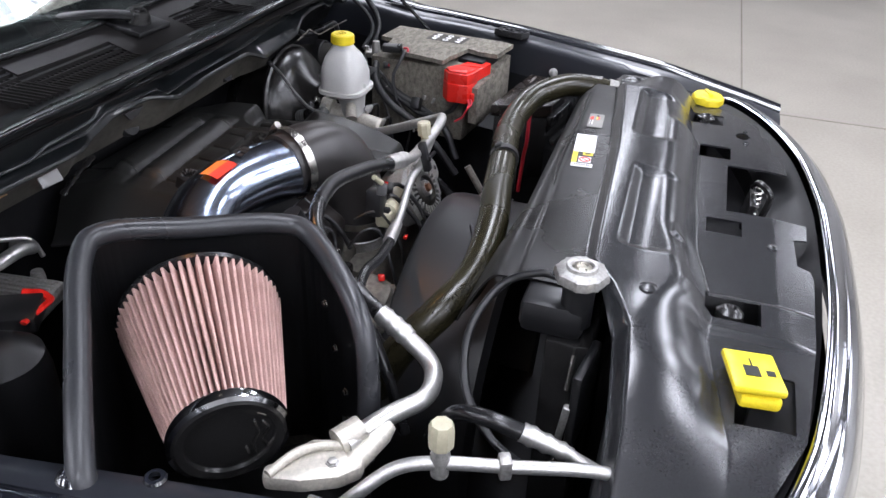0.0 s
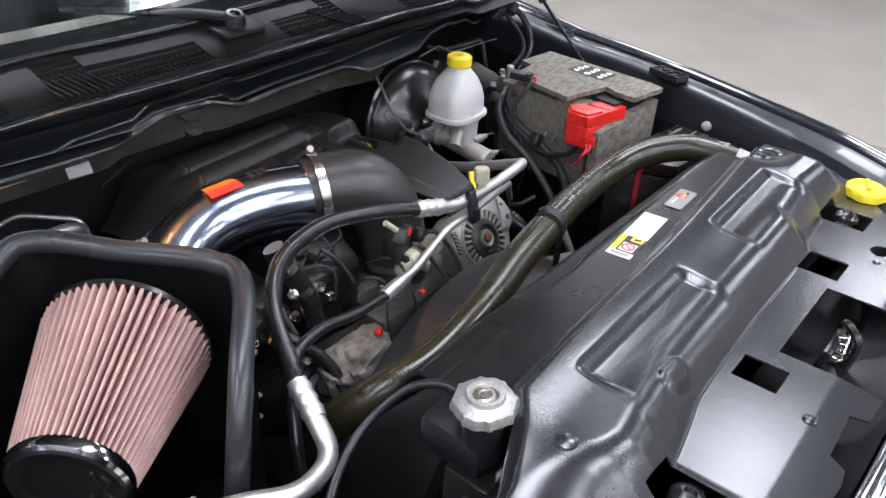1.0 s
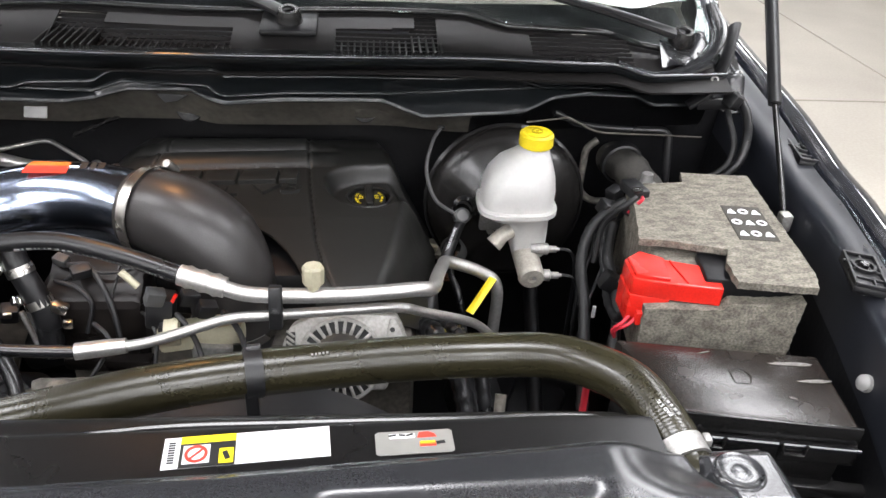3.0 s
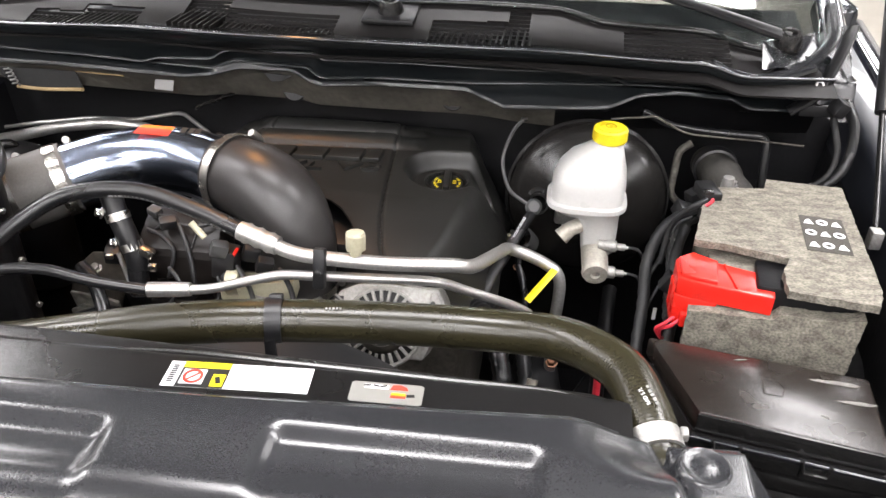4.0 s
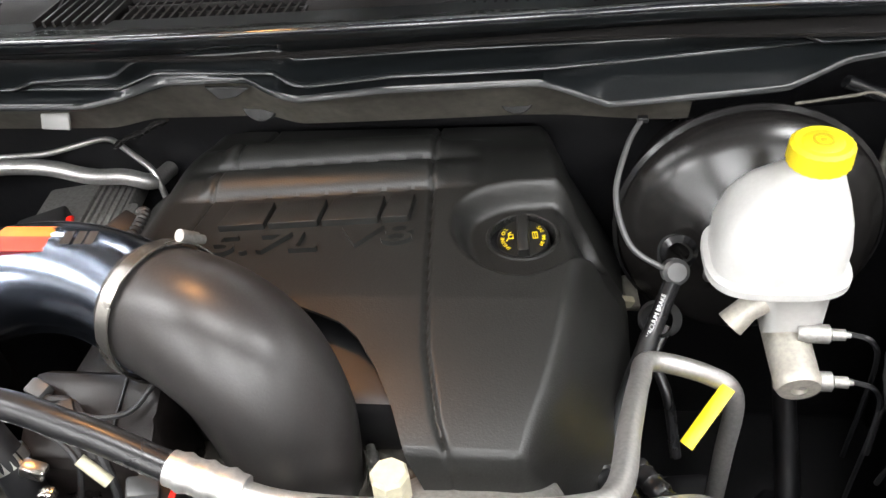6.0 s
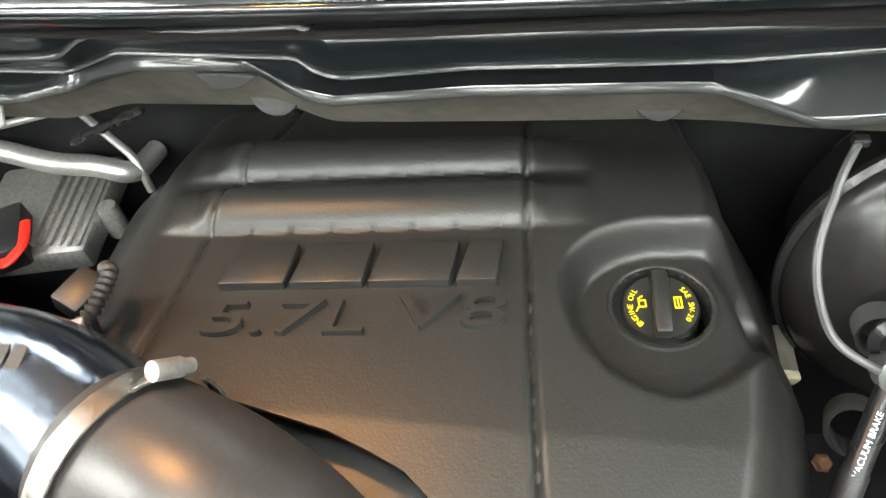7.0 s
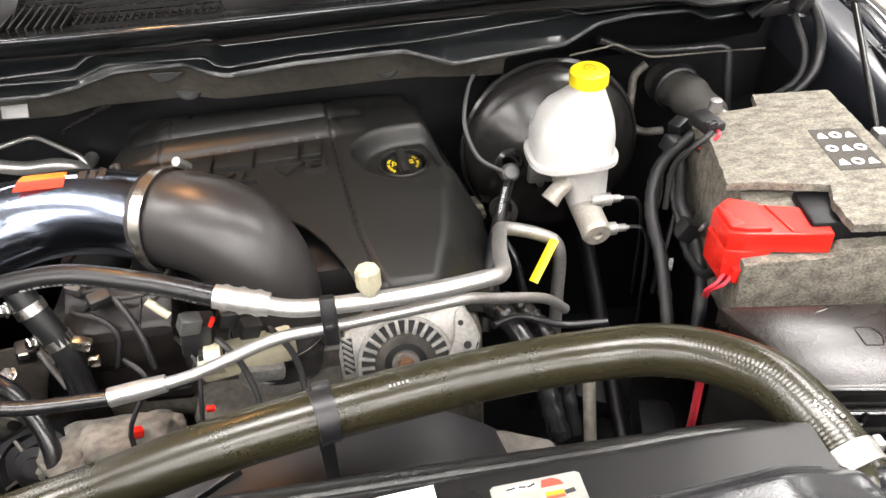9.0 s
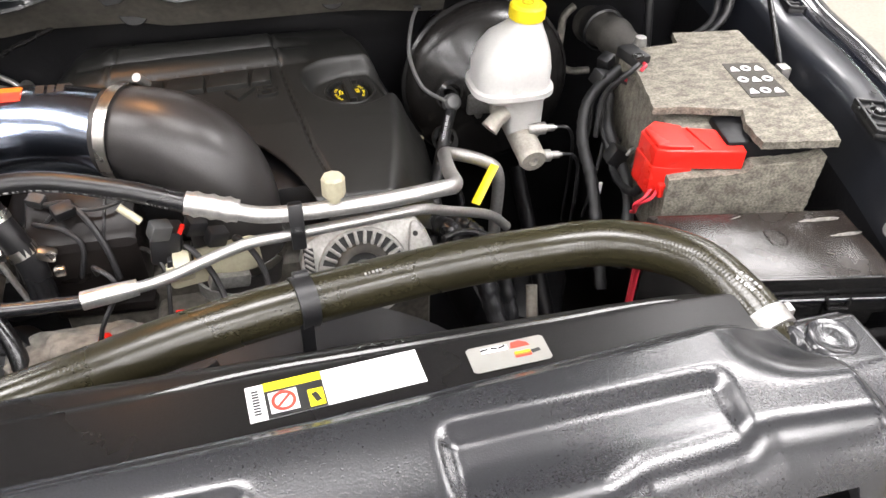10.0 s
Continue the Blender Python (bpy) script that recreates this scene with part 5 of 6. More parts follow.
part("cap", lathe([(0, 0.014), (0.016, 0.014), (0.018, 0.0125), (0.024, 0.013), (0.0275, 0.010), (0.028, -0.008), (0.026, -0.010)], (0.392, 0.950, 1.164), (0, -0.04, 1), 44,
                  wobble=lambda a, h: 1 + (0.018 * math.cos(22 * 2 * math.pi * a) if h < 0.012 else 0)), YELLOW, res, "yellow screw cap")

part("cap_mark", lathe([(0.007, 0.0), (0.007, 0.0012), (0.0095, 0.0012), (0.0095, 0.0)], (0.392, 0.9495, 1.178), (0, -0.04, 1), 24), DARKYEL, res, "moulded ring")
part("cap_mark", box_bm((0.392, 0.9495, 1.1785), (0.005, 0.003, 0.001), 0), DARKYEL, res)

# ---- battery in its felt sleeve ----
bat = tagged(empty("battery", (0.64, 0.78, 0.88)), "car battery wrapped in a grey felt heat sleeve", "battery")
part("sleeve_body", box_bm((0.630, 0.806, 0.985), (0.176, 0.268, 0.190), 0.008, (0, 0, -6)), FELT, bat, "grey felt sleeve")
part("top_flap", prism(ragged([(0.616, 0.622), (0.722, 0.606), (0.734, 0.64), (0.764, 0.944), (0.650, 0.955), (0.640, 0.918), (0.572, 0.912), (0.548, 0.895), (0.512, 0.735), (0.556, 0.728), (0.612, 0.712), (0.634, 0.705), (0.618, 0.668)], seed=3), 1.094, 1.105, 0.0), FELT, bat, "folded felt top flap")
part("front_flap", placed(prism(ragged([(-0.112, 0.955), (0.098, 0.955), (0.102, 1.078), (0.060, 1.069), (0.002, 1.066), (-0.006, 1.056), (-0.112, 1.048)], seed=5), 0, 0.022, 0.0), pose(0.616, 0.645, 0, 90, 0, -8)), FELT, bat, "felt front flap")
# Black filler box: puts the shade of the gap under the flap into colour.
part("case", box_bm((0.655, 0.678, 1.03), (0.130, 0.07, 0.120), 0.004, (0, 0, -8)), DARKBAY, bat, "black filler box for the dark gap under the felt flap")
SYM = pose(0.698, 0.781, 1.1056, 0, 0, -6)
part("symbol_patch", placed(box_bm((0, 0, 0.0002), (0.060, 0.104, 0.0008), 0), SYM), mat("faded_black_ink", (0.075, 0.070, 0.062), 0.85, 0, 0.8, 500, bump_dist=0.0004, spec=0.15), bat, "dark printed patch", smooth=False)
for i in range(3):
    for j in range(3):
        c = (-0.019 + 0.019 * i, -0.034 + 0.034 * j)
        if (i + j) % 2:
            part("symbol", placed(lathe([(0.0045, 0.0008), (0.0080, 0.0008), (0.0080, 0), (0.0045, 0), (0.0045, 0.0008)], (c[0], c[1], 0.0008), (0, 0, 1), 16), SYM), PAPER, bat, "white printed symbol")
        else:
            part("symbol", placed(prism([(c[0] - 0.007, c[1] - 0.007), (c[0] + 0.007, c[1] - 0.007), (c[0] + 0.002, c[1] + 0.007), (c[0] - 0.003, c[1] + 0.004)], 0.0007, 0.0014, 0), SYM), PAPER, bat, "white printed symbol")

redc = tagged(empty("terminal_cover", (0.54, 0.69, 1.0)), "bright red plastic battery terminal cover with red cables", "terminal cover")
bm = prism([(0.486, 0.662), (0.505, 0.655), (0.537, 0.649), (0.606, 0.634), (0.617, 0.688), (0.545, 0.711), (0.512, 0.731), (0.487, 0.712)], 1.055, 1.084, 0.0022)
part("cover", bm, RED, redc, sharp=20)
bm = prism([(0.484, 0.660), (0.505, 0.653), (0.540, 0.650), (0.546, 0.708), (0.512, 0.733), (0.485, 0.712)], 1.010, 1.058, 0.0025)
part("skirt", bm, RED, redc, sharp=20)
bm = prism([(0.490, 0.666), (0.507, 0.659), (0.536, 0.653), (0.543, 0.707), (0.512, 0.726), (0.490, 0.709)], 1.080, 1.0895, 0.002)
part("dome", bm, RED, redc, sharp=20)
part("ridge", box_bm((0.556, 0.677, 1.0845), (0.003, 0.058, 0.004), 0.001, (0, 0, 8)), RED, redc)
part("tab", box_bm((0.507, 0.652, 1.024), (0.024, 0.012, 0.022), 0.003), RED, redc)
for k in range(2):
    part("cable", sweep(spline([(0.496 + 0.008 * k, 0.664 - 0.004 * k, 1.024), (0.478 + 0.008 * k, 0.652 - 0.004 * k, 1.014), (0.468 + 0.006 * k, 0.656, 1.0), (0.478, 0.668, 0.978), (0.486, 0.69, 0.96)], 6), 0.0026, 8), REDWIRE, redc, "red cable")

# ---- fuse box ----
pdc = tagged(empty("fuse_box", (0.60, 0.48, 0.9)), "satin black plastic fuse box with a hinged lid", "fuse box")
bm = prism([(0.498, 0.452), (0.699, 0.418), (0.712, 0.550), (0.448, 0.590)], 1.004, 1.035, 0.005)
part("lid", bm, LIDM, pdc, "brown-black satin lid")
part("lid_step", prism([(0.490, 0.444), (0.703, 0.408), (0.705, 0.420), (0.494, 0.458)], 0.980, 1.008, 0.003), GLOSSP, pdc)
part("body", prism([(0.496, 0.456), (0.697, 0.423), (0.708, 0.545), (0.455, 0.582)], 0.84, 1.002, 0.004), GLOSSP, pdc)
part("bracket", prism([(0.488, 0.432), (0.732, 0.392), (0.734, 0.408), (0.494, 0.446)], 0.935, 0.950, 0.002), GLOSSP, pdc)
SCUFF = mat("worn_pale_plastic", (0.16, 0.15, 0.14), 0.30, 0, 0.8, 300, second=(0.05, 0.045, 0.04), stain_scale=70, bump_dist=0.0004)
for x, y, w, h, rz in ((0.668, 0.534, 0.064, 0.009, -4), (0.684, 0.500, 0.050, 0.008, -2), (0.640, 0.470, 0.012, 0.002, -30), (0.560, 0.560, 0.018, 0.002, 12)):
    rnd = random.Random(int(x * 1000))
    blot = [(w / 2 * math.cos(a) * rnd.uniform(0.75, 1.0), h / 2 * math.sin(a) * rnd.uniform(0.55, 1.0)) for a in lin(0, 2 * math.pi, 18)[:-1]]
    part("scuff", placed(prism(blot, 0, 0.0004, 0), pose(x, y, 1.0352, 0, 0, rz)), SCUFF, pdc, "pale scuff", smooth=False)
part("emblem", sweep(bends([(0.578, 0.500, 1.0353), (0.598, 0.497, 1.0353), (0.604, 0.512, 1.0353), (0.598, 0.526, 1.0353), (0.580, 0.528, 1.0353), (0.578, 0.500, 1.0353)], 0.004), 0.0006, 6), LIDM, pdc, "moulded outline mark")
# Bead put in to bring out the bright reflection along the lid's edge.
part("lid_highlight_bead", sweep([(0.490, 0.4430, 1.006), (0.600, 0.4245, 1.006), (0.703, 0.4070, 1.006)], 0.0030, 10), PAINT, pdc, "glossy bead added to carry the lid-edge highlight")
part("lid_rim", prism([(0.495, 0.447), (0.701, 0.412), (0.702, 0.417), (0.496, 0.452)], 1.012, 1.0365, 0.001), GLOSSP, pdc, "raised front rim")
for x in (0.530, 0.625):
    y = 0.438 - 0.17 * (x - 0.495)
    part("lid_clip", box_bm((x, y + 0.006, 0.992), (0.028, 0.006, 0.022), 0.002, (0, 0, -9)), GLOSSP, pdc)
    part("rim_notch", sweep([(x - 0.015, y + 0.004, 1.010), (x - 0.012, y, 0.997), (x + 0.012, y - 0.004, 0.997), (x + 0.015, y - 0.002, 1.010)], 0.0028, 8), GLOSSP, pdc, "moulded latch loop")

# ---- alternator ----
alt = tagged(empty("alternator", (0.078, 0.68, 0.85)), "cast aluminium alternator with radial cooling slots", "alternator")
AC = Vector((0.082, 0.632, 0.968))
AM = Matrix.Translation(AC) @ Vector((0, -0.85, 0.5)).to_track_quat("Z", "Y").to_matrix().to_4x4() @ Matrix.Scale(0.71, 4)
part("housing", placed(prism([(-0.108, -0.06), (-0.112, 0.03), (-0.098, 0.066), (-0.055, 0.086), (0.035, 0.090), (0.108, 0.088), (0.122, 0.066), (0.134, 0.030), (0.125, -0.004), (0.106, -0.02), (0.088, -0.06)], -0.085, 0.003, 0.006), AM), BRIGHTCAST, alt, "dull grey cast housing")
part("slot_ring", placed(lathe([(0.052, 0.0025), (0.052, 0.0038), (0.077, 0.0038), (0.077, 0.0025)], (0, 0, 0), (0, 0, 1), 48), AM), BLACKPRINT, alt, "dark cooling slots")
for k in range(26):
    part("fin", placed(box_bm((0.0645, 0, 0.0065), (0.025, 0.0062, 0.008), 0.0012), AM @ pose(0, 0, 0, 0, 0, 360 * k / 26)), BRIGHTCAST, alt)
part("outer_ring", placed(lathe([(0.076, 0.002), (0.077, 0.009), (0.082, 0.009), (0.085, 0.002)], (0, 0, 0), (0, 0, 1), 48), AM), BRIGHTCAST, alt)
part("inner_ring", placed(lathe([(0.036, 0.004), (0.038, 0.018), (0.050, 0.014), (0.0545, 0.009), (0.055, 0.003)], (0, 0, 0), (0, 0, 1), 40), AM), GRIME, alt, "dark inner collar")
part("pulley_recess", placed(lathe([(0, 0.005), (0.036, 0.005), (0.038, 0.016)], (0, 0, 0), (0, 0, 1), 32), AM), TYRE, alt, "open dark pulley recess")
hub = part("hub", placed(lathe([(0.014, 0.016), (0.021, 0.020), (0.024, 0.016), (0.024, 0.004)], (0, 0, 0), (0, 0, 1), 24), AM), CAST, alt, "worn metal hub")
part("nut", placed(hexhead((0, 0, 0.012), (0, 0, 1), 0.012, 0.014), AM), COPPER, hub, "rusty copper-coloured nut")
part("side_slots", placed(box_bm((-0.096, 0.025, 0.004), (0.018, 0.062, 0.003), 0.001), AM), BLACKPRINT, alt, "dark side slots", smooth=False)
for k in range(6):
    part("side_fin", placed(box_bm((-0.096, 0.000 + 0.0105 * k, 0.006), (0.020, 0.0042, 0.005), 0.001, (0, 0, -38)), AM), BRIGHTCAST, alt)
part("flange", placed(prism([(0.070, 0.0), (0.086, 0.030), (0.094, 0.082), (0.106, 0.084), (0.118, 0.062), (0.128, 0.030), (0.118, 0.0), (0.100, -0.012)], 0.003, 0.012, 0.004), AM), BRIGHTCAST, alt, "cast mounting flange")
for x, y, r in ((0.108, 0.020, 0.007), (0.100, 0.060, 0.005)):
    part("flange_hole", placed(lathe([(0, 0.0006), (r, 0.0006), (r, -0.001)], (x, y, 0.0125), (0, 0, 1), 16), AM), BLACKPRINT, alt)
part("mount_bolt", hexhead((0.165, 0.645, 0.975), (0, -0.8, 0.5), 0.008, 0.012), STEEL, alt)

# ---- engine front and block ----
eng = tagged(empty("engine_block", (-0.02, 0.85, 0.5)), "dusty grey engine block and intake below the cover", "engine")
part("block", box_bm((-0.06, 0.93, 0.72), (0.50, 0.48, 0.46), 0.02), IRON, eng)
part("intake_manifold", box_bm((-0.06, 0.95, 0.985), (0.42, 0.38, 0.08), 0.02), PLASTIC, eng, "black plastic intake manifold")
part("throttle_body", lathe([(0.055, 0), (0.055, 0.06), (0.045, 0.065)], (-0.082, 0.71, 0.88), (0, 0, 1), 28), CAST, eng, "cast throttle body")
part("front_housing", box_bm((-0.05, 0.68, 0.80), (0.28, 0.10, 0.24), 0.02), IRON, eng)
DUCTM = mat("brown_tinted_satin_plastic", (0.012, 0.010, 0.0095), 0.30, 0, 0.3, 500, bump_dist=0.0002, spec=0.22)
part("air_duct", placed(prism([(0.690, 0.915), (0.680, 1.020), (0.684, 1.032), (0.715, 1.052), (0.752, 1.072), (0.764, 1.050), (0.764, 0.915)], -0.320, -0.187, 0.012), Matrix(((0, 0, 1, 0), (1, 0, 0, 0), (0, 1, 0, 0), (0, 0, 0, 1)))), DUCTM, eng, "satin black plastic resonator")
part("duct_lip", box_bm((-0.246, 0.708, 0.925), (0.125, 0.070, 0.022), 0.008, (0, 0, -4)), DUCTM, eng, "flared lower lip")
part("duct_seam", sweep(spline([(-0.222, 0.745, 1.070), (-0.225, 0.713, 1.053), (-0.228, 0.6825, 1.030), (-0.229, 0.6800, 1.012)], 6), 0.0016, 8), RUBBER, eng, "black seam strip")
part("valve_cover", box_bm((-0.36, 0.95, 0.88), (0.12, 0.36, 0.08), 0.015, (0, -12, 0)), PLASTIC, eng, "black valve cover")
comp = part("compressor", lathe([(0, 0.010), (0.012, 0.010), (0.013, 0.004), (0.024, 0.002), (0.026, -0.006), (0.036, -0.008), (0.040, -0.002), (0.047, -0.004), (0.052, -0.016), (0.052, -0.13)], (-0.365, 0.595, 0.915), (0.12, -0.75, 0.65), 36,
                                wobble=lambda a, h: 1 + (0.05 * math.cos(5 * 2 * math.pi * a) if h < -0.003 else 0)), DARKBAY, eng, "dark compressor body")
def lump(c, s, seed, rough=0.12):
    own = bmesh.new()
    bmesh.ops.create_icosphere(own, subdivisions=4, radius=1)
    for v in own.verts:
        p = v.co.copy()
        d = 1 + rough * (math.sin(5 * p.x + seed) * math.sin(4 * p.y + 2 * seed) + 0.6 * math.sin(9 * p.z + 7 * p.x + seed) + 0.35 * math.sin(17 * p.y - 11 * p.x))
        q = Vector([math.copysign(abs(a) ** 0.7, a) for a in p]) * d
        v.co = Vector((c[0] + s[0] * q.x, c[1] + s[1] * q.y, c[2] + s[2] * q.z))
    return own


part("timing_cover", lump((-0.268, 0.605, 0.908), (0.070, 0.045, 0.035), 1.3), DUSTCAST, eng, "dusty pale cast timing cover")
part("timing_lug", lump((-0.335, 0.60, 0.905), (0.026, 0.03, 0.03), 4.1), DUSTCAST, eng)
part("red_plug", box_bm((-0.238, 0.595, 0.951), (0.014, 0.012, 0.012), 0.003, (0, 20, 30)), RED, eng, "small red plug")
CM = Matrix.Translation((-0.365, 0.595, 0.915)) @ Vector((0.12, -0.75, 0.65)).to_track_quat("Z", "Y").to_matrix().to_4x4()
for k in range(5):
    a = 2 * math.pi * (k + 0.1) / 5
    part("bolt", placed(hexhead((0.046 * math.cos(a), 0.046 * math.sin(a), -0.006), (0, 0, 1), 0.006, 0.006), CM), CAST, comp)
for k in range(4):
    part("rib", placed(box_bm((0.031, 0, -0.004), (0.018, 0.004, 0.008), 0.001), CM @ pose(0, 0, 0, 0, 0, 90 * k + 25)), IRON, comp)
part("sensor_body", box_bm((-0.100, 0.632, 1.018), (0.112, 0.034, 0.034), 0.008, (0, -3, 8)), CREAM, eng, "cream plastic sensor housing")
part("sensor_collar", lathe([(0.012, 0), (0.019, 0.002), (0.019, 0.02), (0.012, 0.022)], (-0.145, 0.622, 1.026), (1, 0.1, 0.05), 16), CREAM, eng)
part("sensor_foot", box_bm((-0.085, 0.618, 1.0), (0.05, 0.02, 0.02), 0.004, (0, 12, 12)), CAST, eng)
part("connector", box_bm((-0.150, 0.640, 1.050), (0.036, 0.03, 0.05), 0.005, (0, 8, 0)), PLASTIC, eng)
part("connector", box_bm((-0.137, 0.625, 1.030), (0.030, 0.02, 0.018), 0.003, (0, 8, 0)), PLASTIC, eng)

# ---- fittings beside the filter box ----
fit_block = tagged(empty("refrigerant_fitting", (-0.71, 0.47, 0.95)), "cast aluminium refrigerant joint block with two pipes", "pipe fitting")
part("block", prism([(-0.775, 0.520), (-0.757, 0.528), (-0.743, 0.512), (-0.700, 0.496), (-0.692, 0.470), (-0.678, 0.452), (-0.690, 0.430), (-0.722, 0.420), (-0.745, 0.440), (-0.765, 0.478)], 1.008, 1.030, 0.006), BEIGECAST, fit_block)
part("rib", sweep(spline([(-0.770, 0.515, 1.031), (-0.735, 0.500, 1.034), (-0.712, 0.478, 1.034), (-0.700, 0.452, 1.031)], 6), 0.006, 10), BEIGECAST, fit_block)
part("collar", sweep([(-0.672, 0.444, 1.036), (-0.700, 0.462, 1.032)], 0.0175, 20), BEIGECAST, fit_block)
part("collar", sweep([(-0.648, 0.415, 1.030), (-0.662, 0.422, 1.026), (-0.715, 0.440, 1.016)], lambda t: 0.008 if t < 0.2 else 0.0145, 16), BEIGECAST, fit_block)
part("bolt", hexhead((-0.728, 0.455, 1.030), (0, 0, 1), 0.006, 0.005), CAST, fit_block)
part("stay", box_bm((-0.77, 0.46, 0.96), (0.02, 0.02, 0.10), 0.004), CAST, fit_block)
svc = tagged(empty("service_line", (-0.71, 0.28, 1.0)), "thin aluminium refrigerant line with a cream service cap", "pipe")
part("pipe", sweep(spline([(-0.775, 0.44, 1.0), (-0.7669, 0.4072, 1.0395), (-0.7441, 0.3713, 1.0679), (-0.729, 0.3266, 1.0772), (-0.6973, 0.2556, 1.0655), (-0.6636, 0.1668, 1.0569), (-0.65, 0.12, 1.04)], 7), 0.0078, 14), ALU, svc)
port = part("port", lathe([(0.010, -0.03), (0.011, 0.0), (0.009, 0.004), (0.009, 0.012)], (-0.728, 0.327, 1.090), (0, 0, 1), 14), CAST, svc, "grey port body")
part("port_cap", lathe([(0.0135, 0), (0.0145, 0.004), (0.0145, 0.024), (0.0115, 0.031), (0, 0.032)], (-0.728, 0.327, 1.102), (0.02, 0, 1), 8), CREAM, port, "cream plastic cap")
part("clip", box_bm((-0.700, 0.262, 1.067), (0.020, 0.014, 0.026), 0.003, (0, 0, 25)), CAST, svc)
part("ferrule", sweep([Vector((-0.633, 0.258, 1.058)).lerp(Vector((-0.630, 0.198, 1.038)), t) for t in lin(0, 1, 10)], lambda t: 0.012 + (0.002 if int(t * 9.99) % 3 == 1 else 0) - 0.003 * t, 18), ALU, svc, "crimped aluminium ferrule")
part("rubber_hose", sweep(spline([(-0.633, 0.252, 1.056), (-0.630, 0.300, 1.062), (-0.612, 0.345, 1.04), (-0.58, 0.385, 0.96)], 8), 0.0105, 14), RUBBER, svc, "black rubber hose")
part("pipe_end", sweep([(-0.630, 0.205, 1.040), (-0.632, 0.165, 1.026)], 0.0078, 12), ALU, svc)
lo = tagged(empty("headlamp_bracket", (-0.5, 0.22, 0.95)), "black bracket with bright bolts beside the radiator neck", "bracket")
part("plate", box_bm((-0.50, 0.205, 1.02), (0.09, 0.012, 0.12), 0.003, (0, 0, -8)), PLASTIC, lo)
part("strap", box_bm((-0.54, 0.222, 0.995), (0.012, 0.010, 0.07), 0.003, (6, 0, 0)), CAST, lo)
part("rod", sweep([(-0.492, 0.224, 1.075), (-0.51, 0.226, 1.03)], 0.003, 8), STEEL, lo)
for z in (0.965, 0.945):
    part("bolt", hexhead((-0.555, 0.222, z), (-0.3, 1, 0.4), 0.006, 0.006), STEEL, lo)

# ---- driver side clutter ----
chk = tagged(empty("vacuum_hose", (0.26, 0.92, 0.9)), "braided black vacuum hose with a grey check valve", "hose")
part("valve", lathe([(0, 0.012), (0.010, 0.012), (0.014, 0.008), (0.014, -0.006), (0.010, -0.008), (0.010, -0.02)], (0.279, 0.955, 1.016), (0.1, -0.8, 0.6), 16), CABLEGREY, chk, "grey plastic check valve")
part("grommet", lathe([(0.018, 0.0), (0.020, 0.006), (0.014, 0.012)], (0.285, 0.985, 1.02), (0, -1, 0.3), 18), RUBBER, chk)
part("smooth_hose", sweep(spline([(0.279, 0.952, 1.010), (0.266, 0.925, 0.995), (0.252, 0.895, 0.980)], 5), 0.0092, 14), RUBBER, chk)
part("braid", sweep(spline([(0.252, 0.895, 0.980), (0.238, 0.862, 0.965), (0.222, 0.825, 0.945), (0.212, 0.79, 0.92), (0.20, 0.76, 0.88)], 6), lambda t: 0.0102 + 0.0006 * math.sin(t * 160), 14), WIRE, chk, "braided black sleeve")
part("writing", placed(text_mesh("VACUUM BRAKE", 0.0065, 0.0002), Matrix.Translation((0.258, 0.907, 0.9985)) @ Vector((0.1, -0.55, 0.83)).to_track_quat("Z", "Y").to_matrix().to_4x4() @ pose(0, 0, 0.0, 0, 0, 60)), PAPER, chk)
part("boot", lathe([(0.017 + (0.004 if k % 2 else 0.0), 0.0045 * k) for k in range(11)], (0.275, 0.965, 0.935), (-0.2, -0.5, 0.5), 24), TYRE, chk, "ribbed grey rubber boot", sharp=25)
part("boot", lathe([(0.016 + (0.003 if k % 2 else 0.0), 0.004 * k) for k in range(8)], (0.288, 1.022, 0.990), (-0.1, -0.8, 0.3), 24), TYRE, chk, "ribbed rubber grommet", sharp=25)
part("lead", sweep(spline([(0.275, 0.935, 0.955), (0.262, 0.91, 0.93), (0.275, 0.88, 0.90), (0.285, 0.85, 0.84)], 8), 0.006, 10), RUBBER, chk, "thin black lead")
stud = tagged(empty("firewall_clip", (0.24, 1.01, 0.92)), "tan plastic clip and copper bolt on the firewall", "clip")
part("clip", box_bm((0.236, 1.010, 0.918), (0.020, 0.010, 0.014), 0.003, (10, 20, 15)), CREAM, stud)
part("tab", box_bm((0.246, 1.060, 0.885), (0.018, 0.05, 0.012), 0.003, (10, 10, 8)), BARE, stud)
part("bolt", hexhead((0.259, 0.945, 0.895), (0, -0.5, 1), 0.006, 0.008), COPPER, stud)
part("bolt", hexhead((0.335, 0.80, 0.80), (0, -0.3, 1), 0.008, 0.010), COPPER, stud)
cab = tagged(empty("grey_cable", (0.25, 1.0, 1.05)), "thin grey cable looping down from the cowl edge", "cable")
part("cable", sweep(spline([(0.247, 1.070, 1.132), (0.230, 1.035, 1.120), (0.218, 0.995, 1.085), (0.232, 0.965, 1.045), (0.262, 0.952, 1.026), (0.275, 0.955, 1.020)], 8), 0.0032, 8), CABLEGREY, cab)
part("clip", box_bm((0.247, 1.068, 1.132), (0.012, 0.008, 0.007), 0.002), PLASTIC, cab)

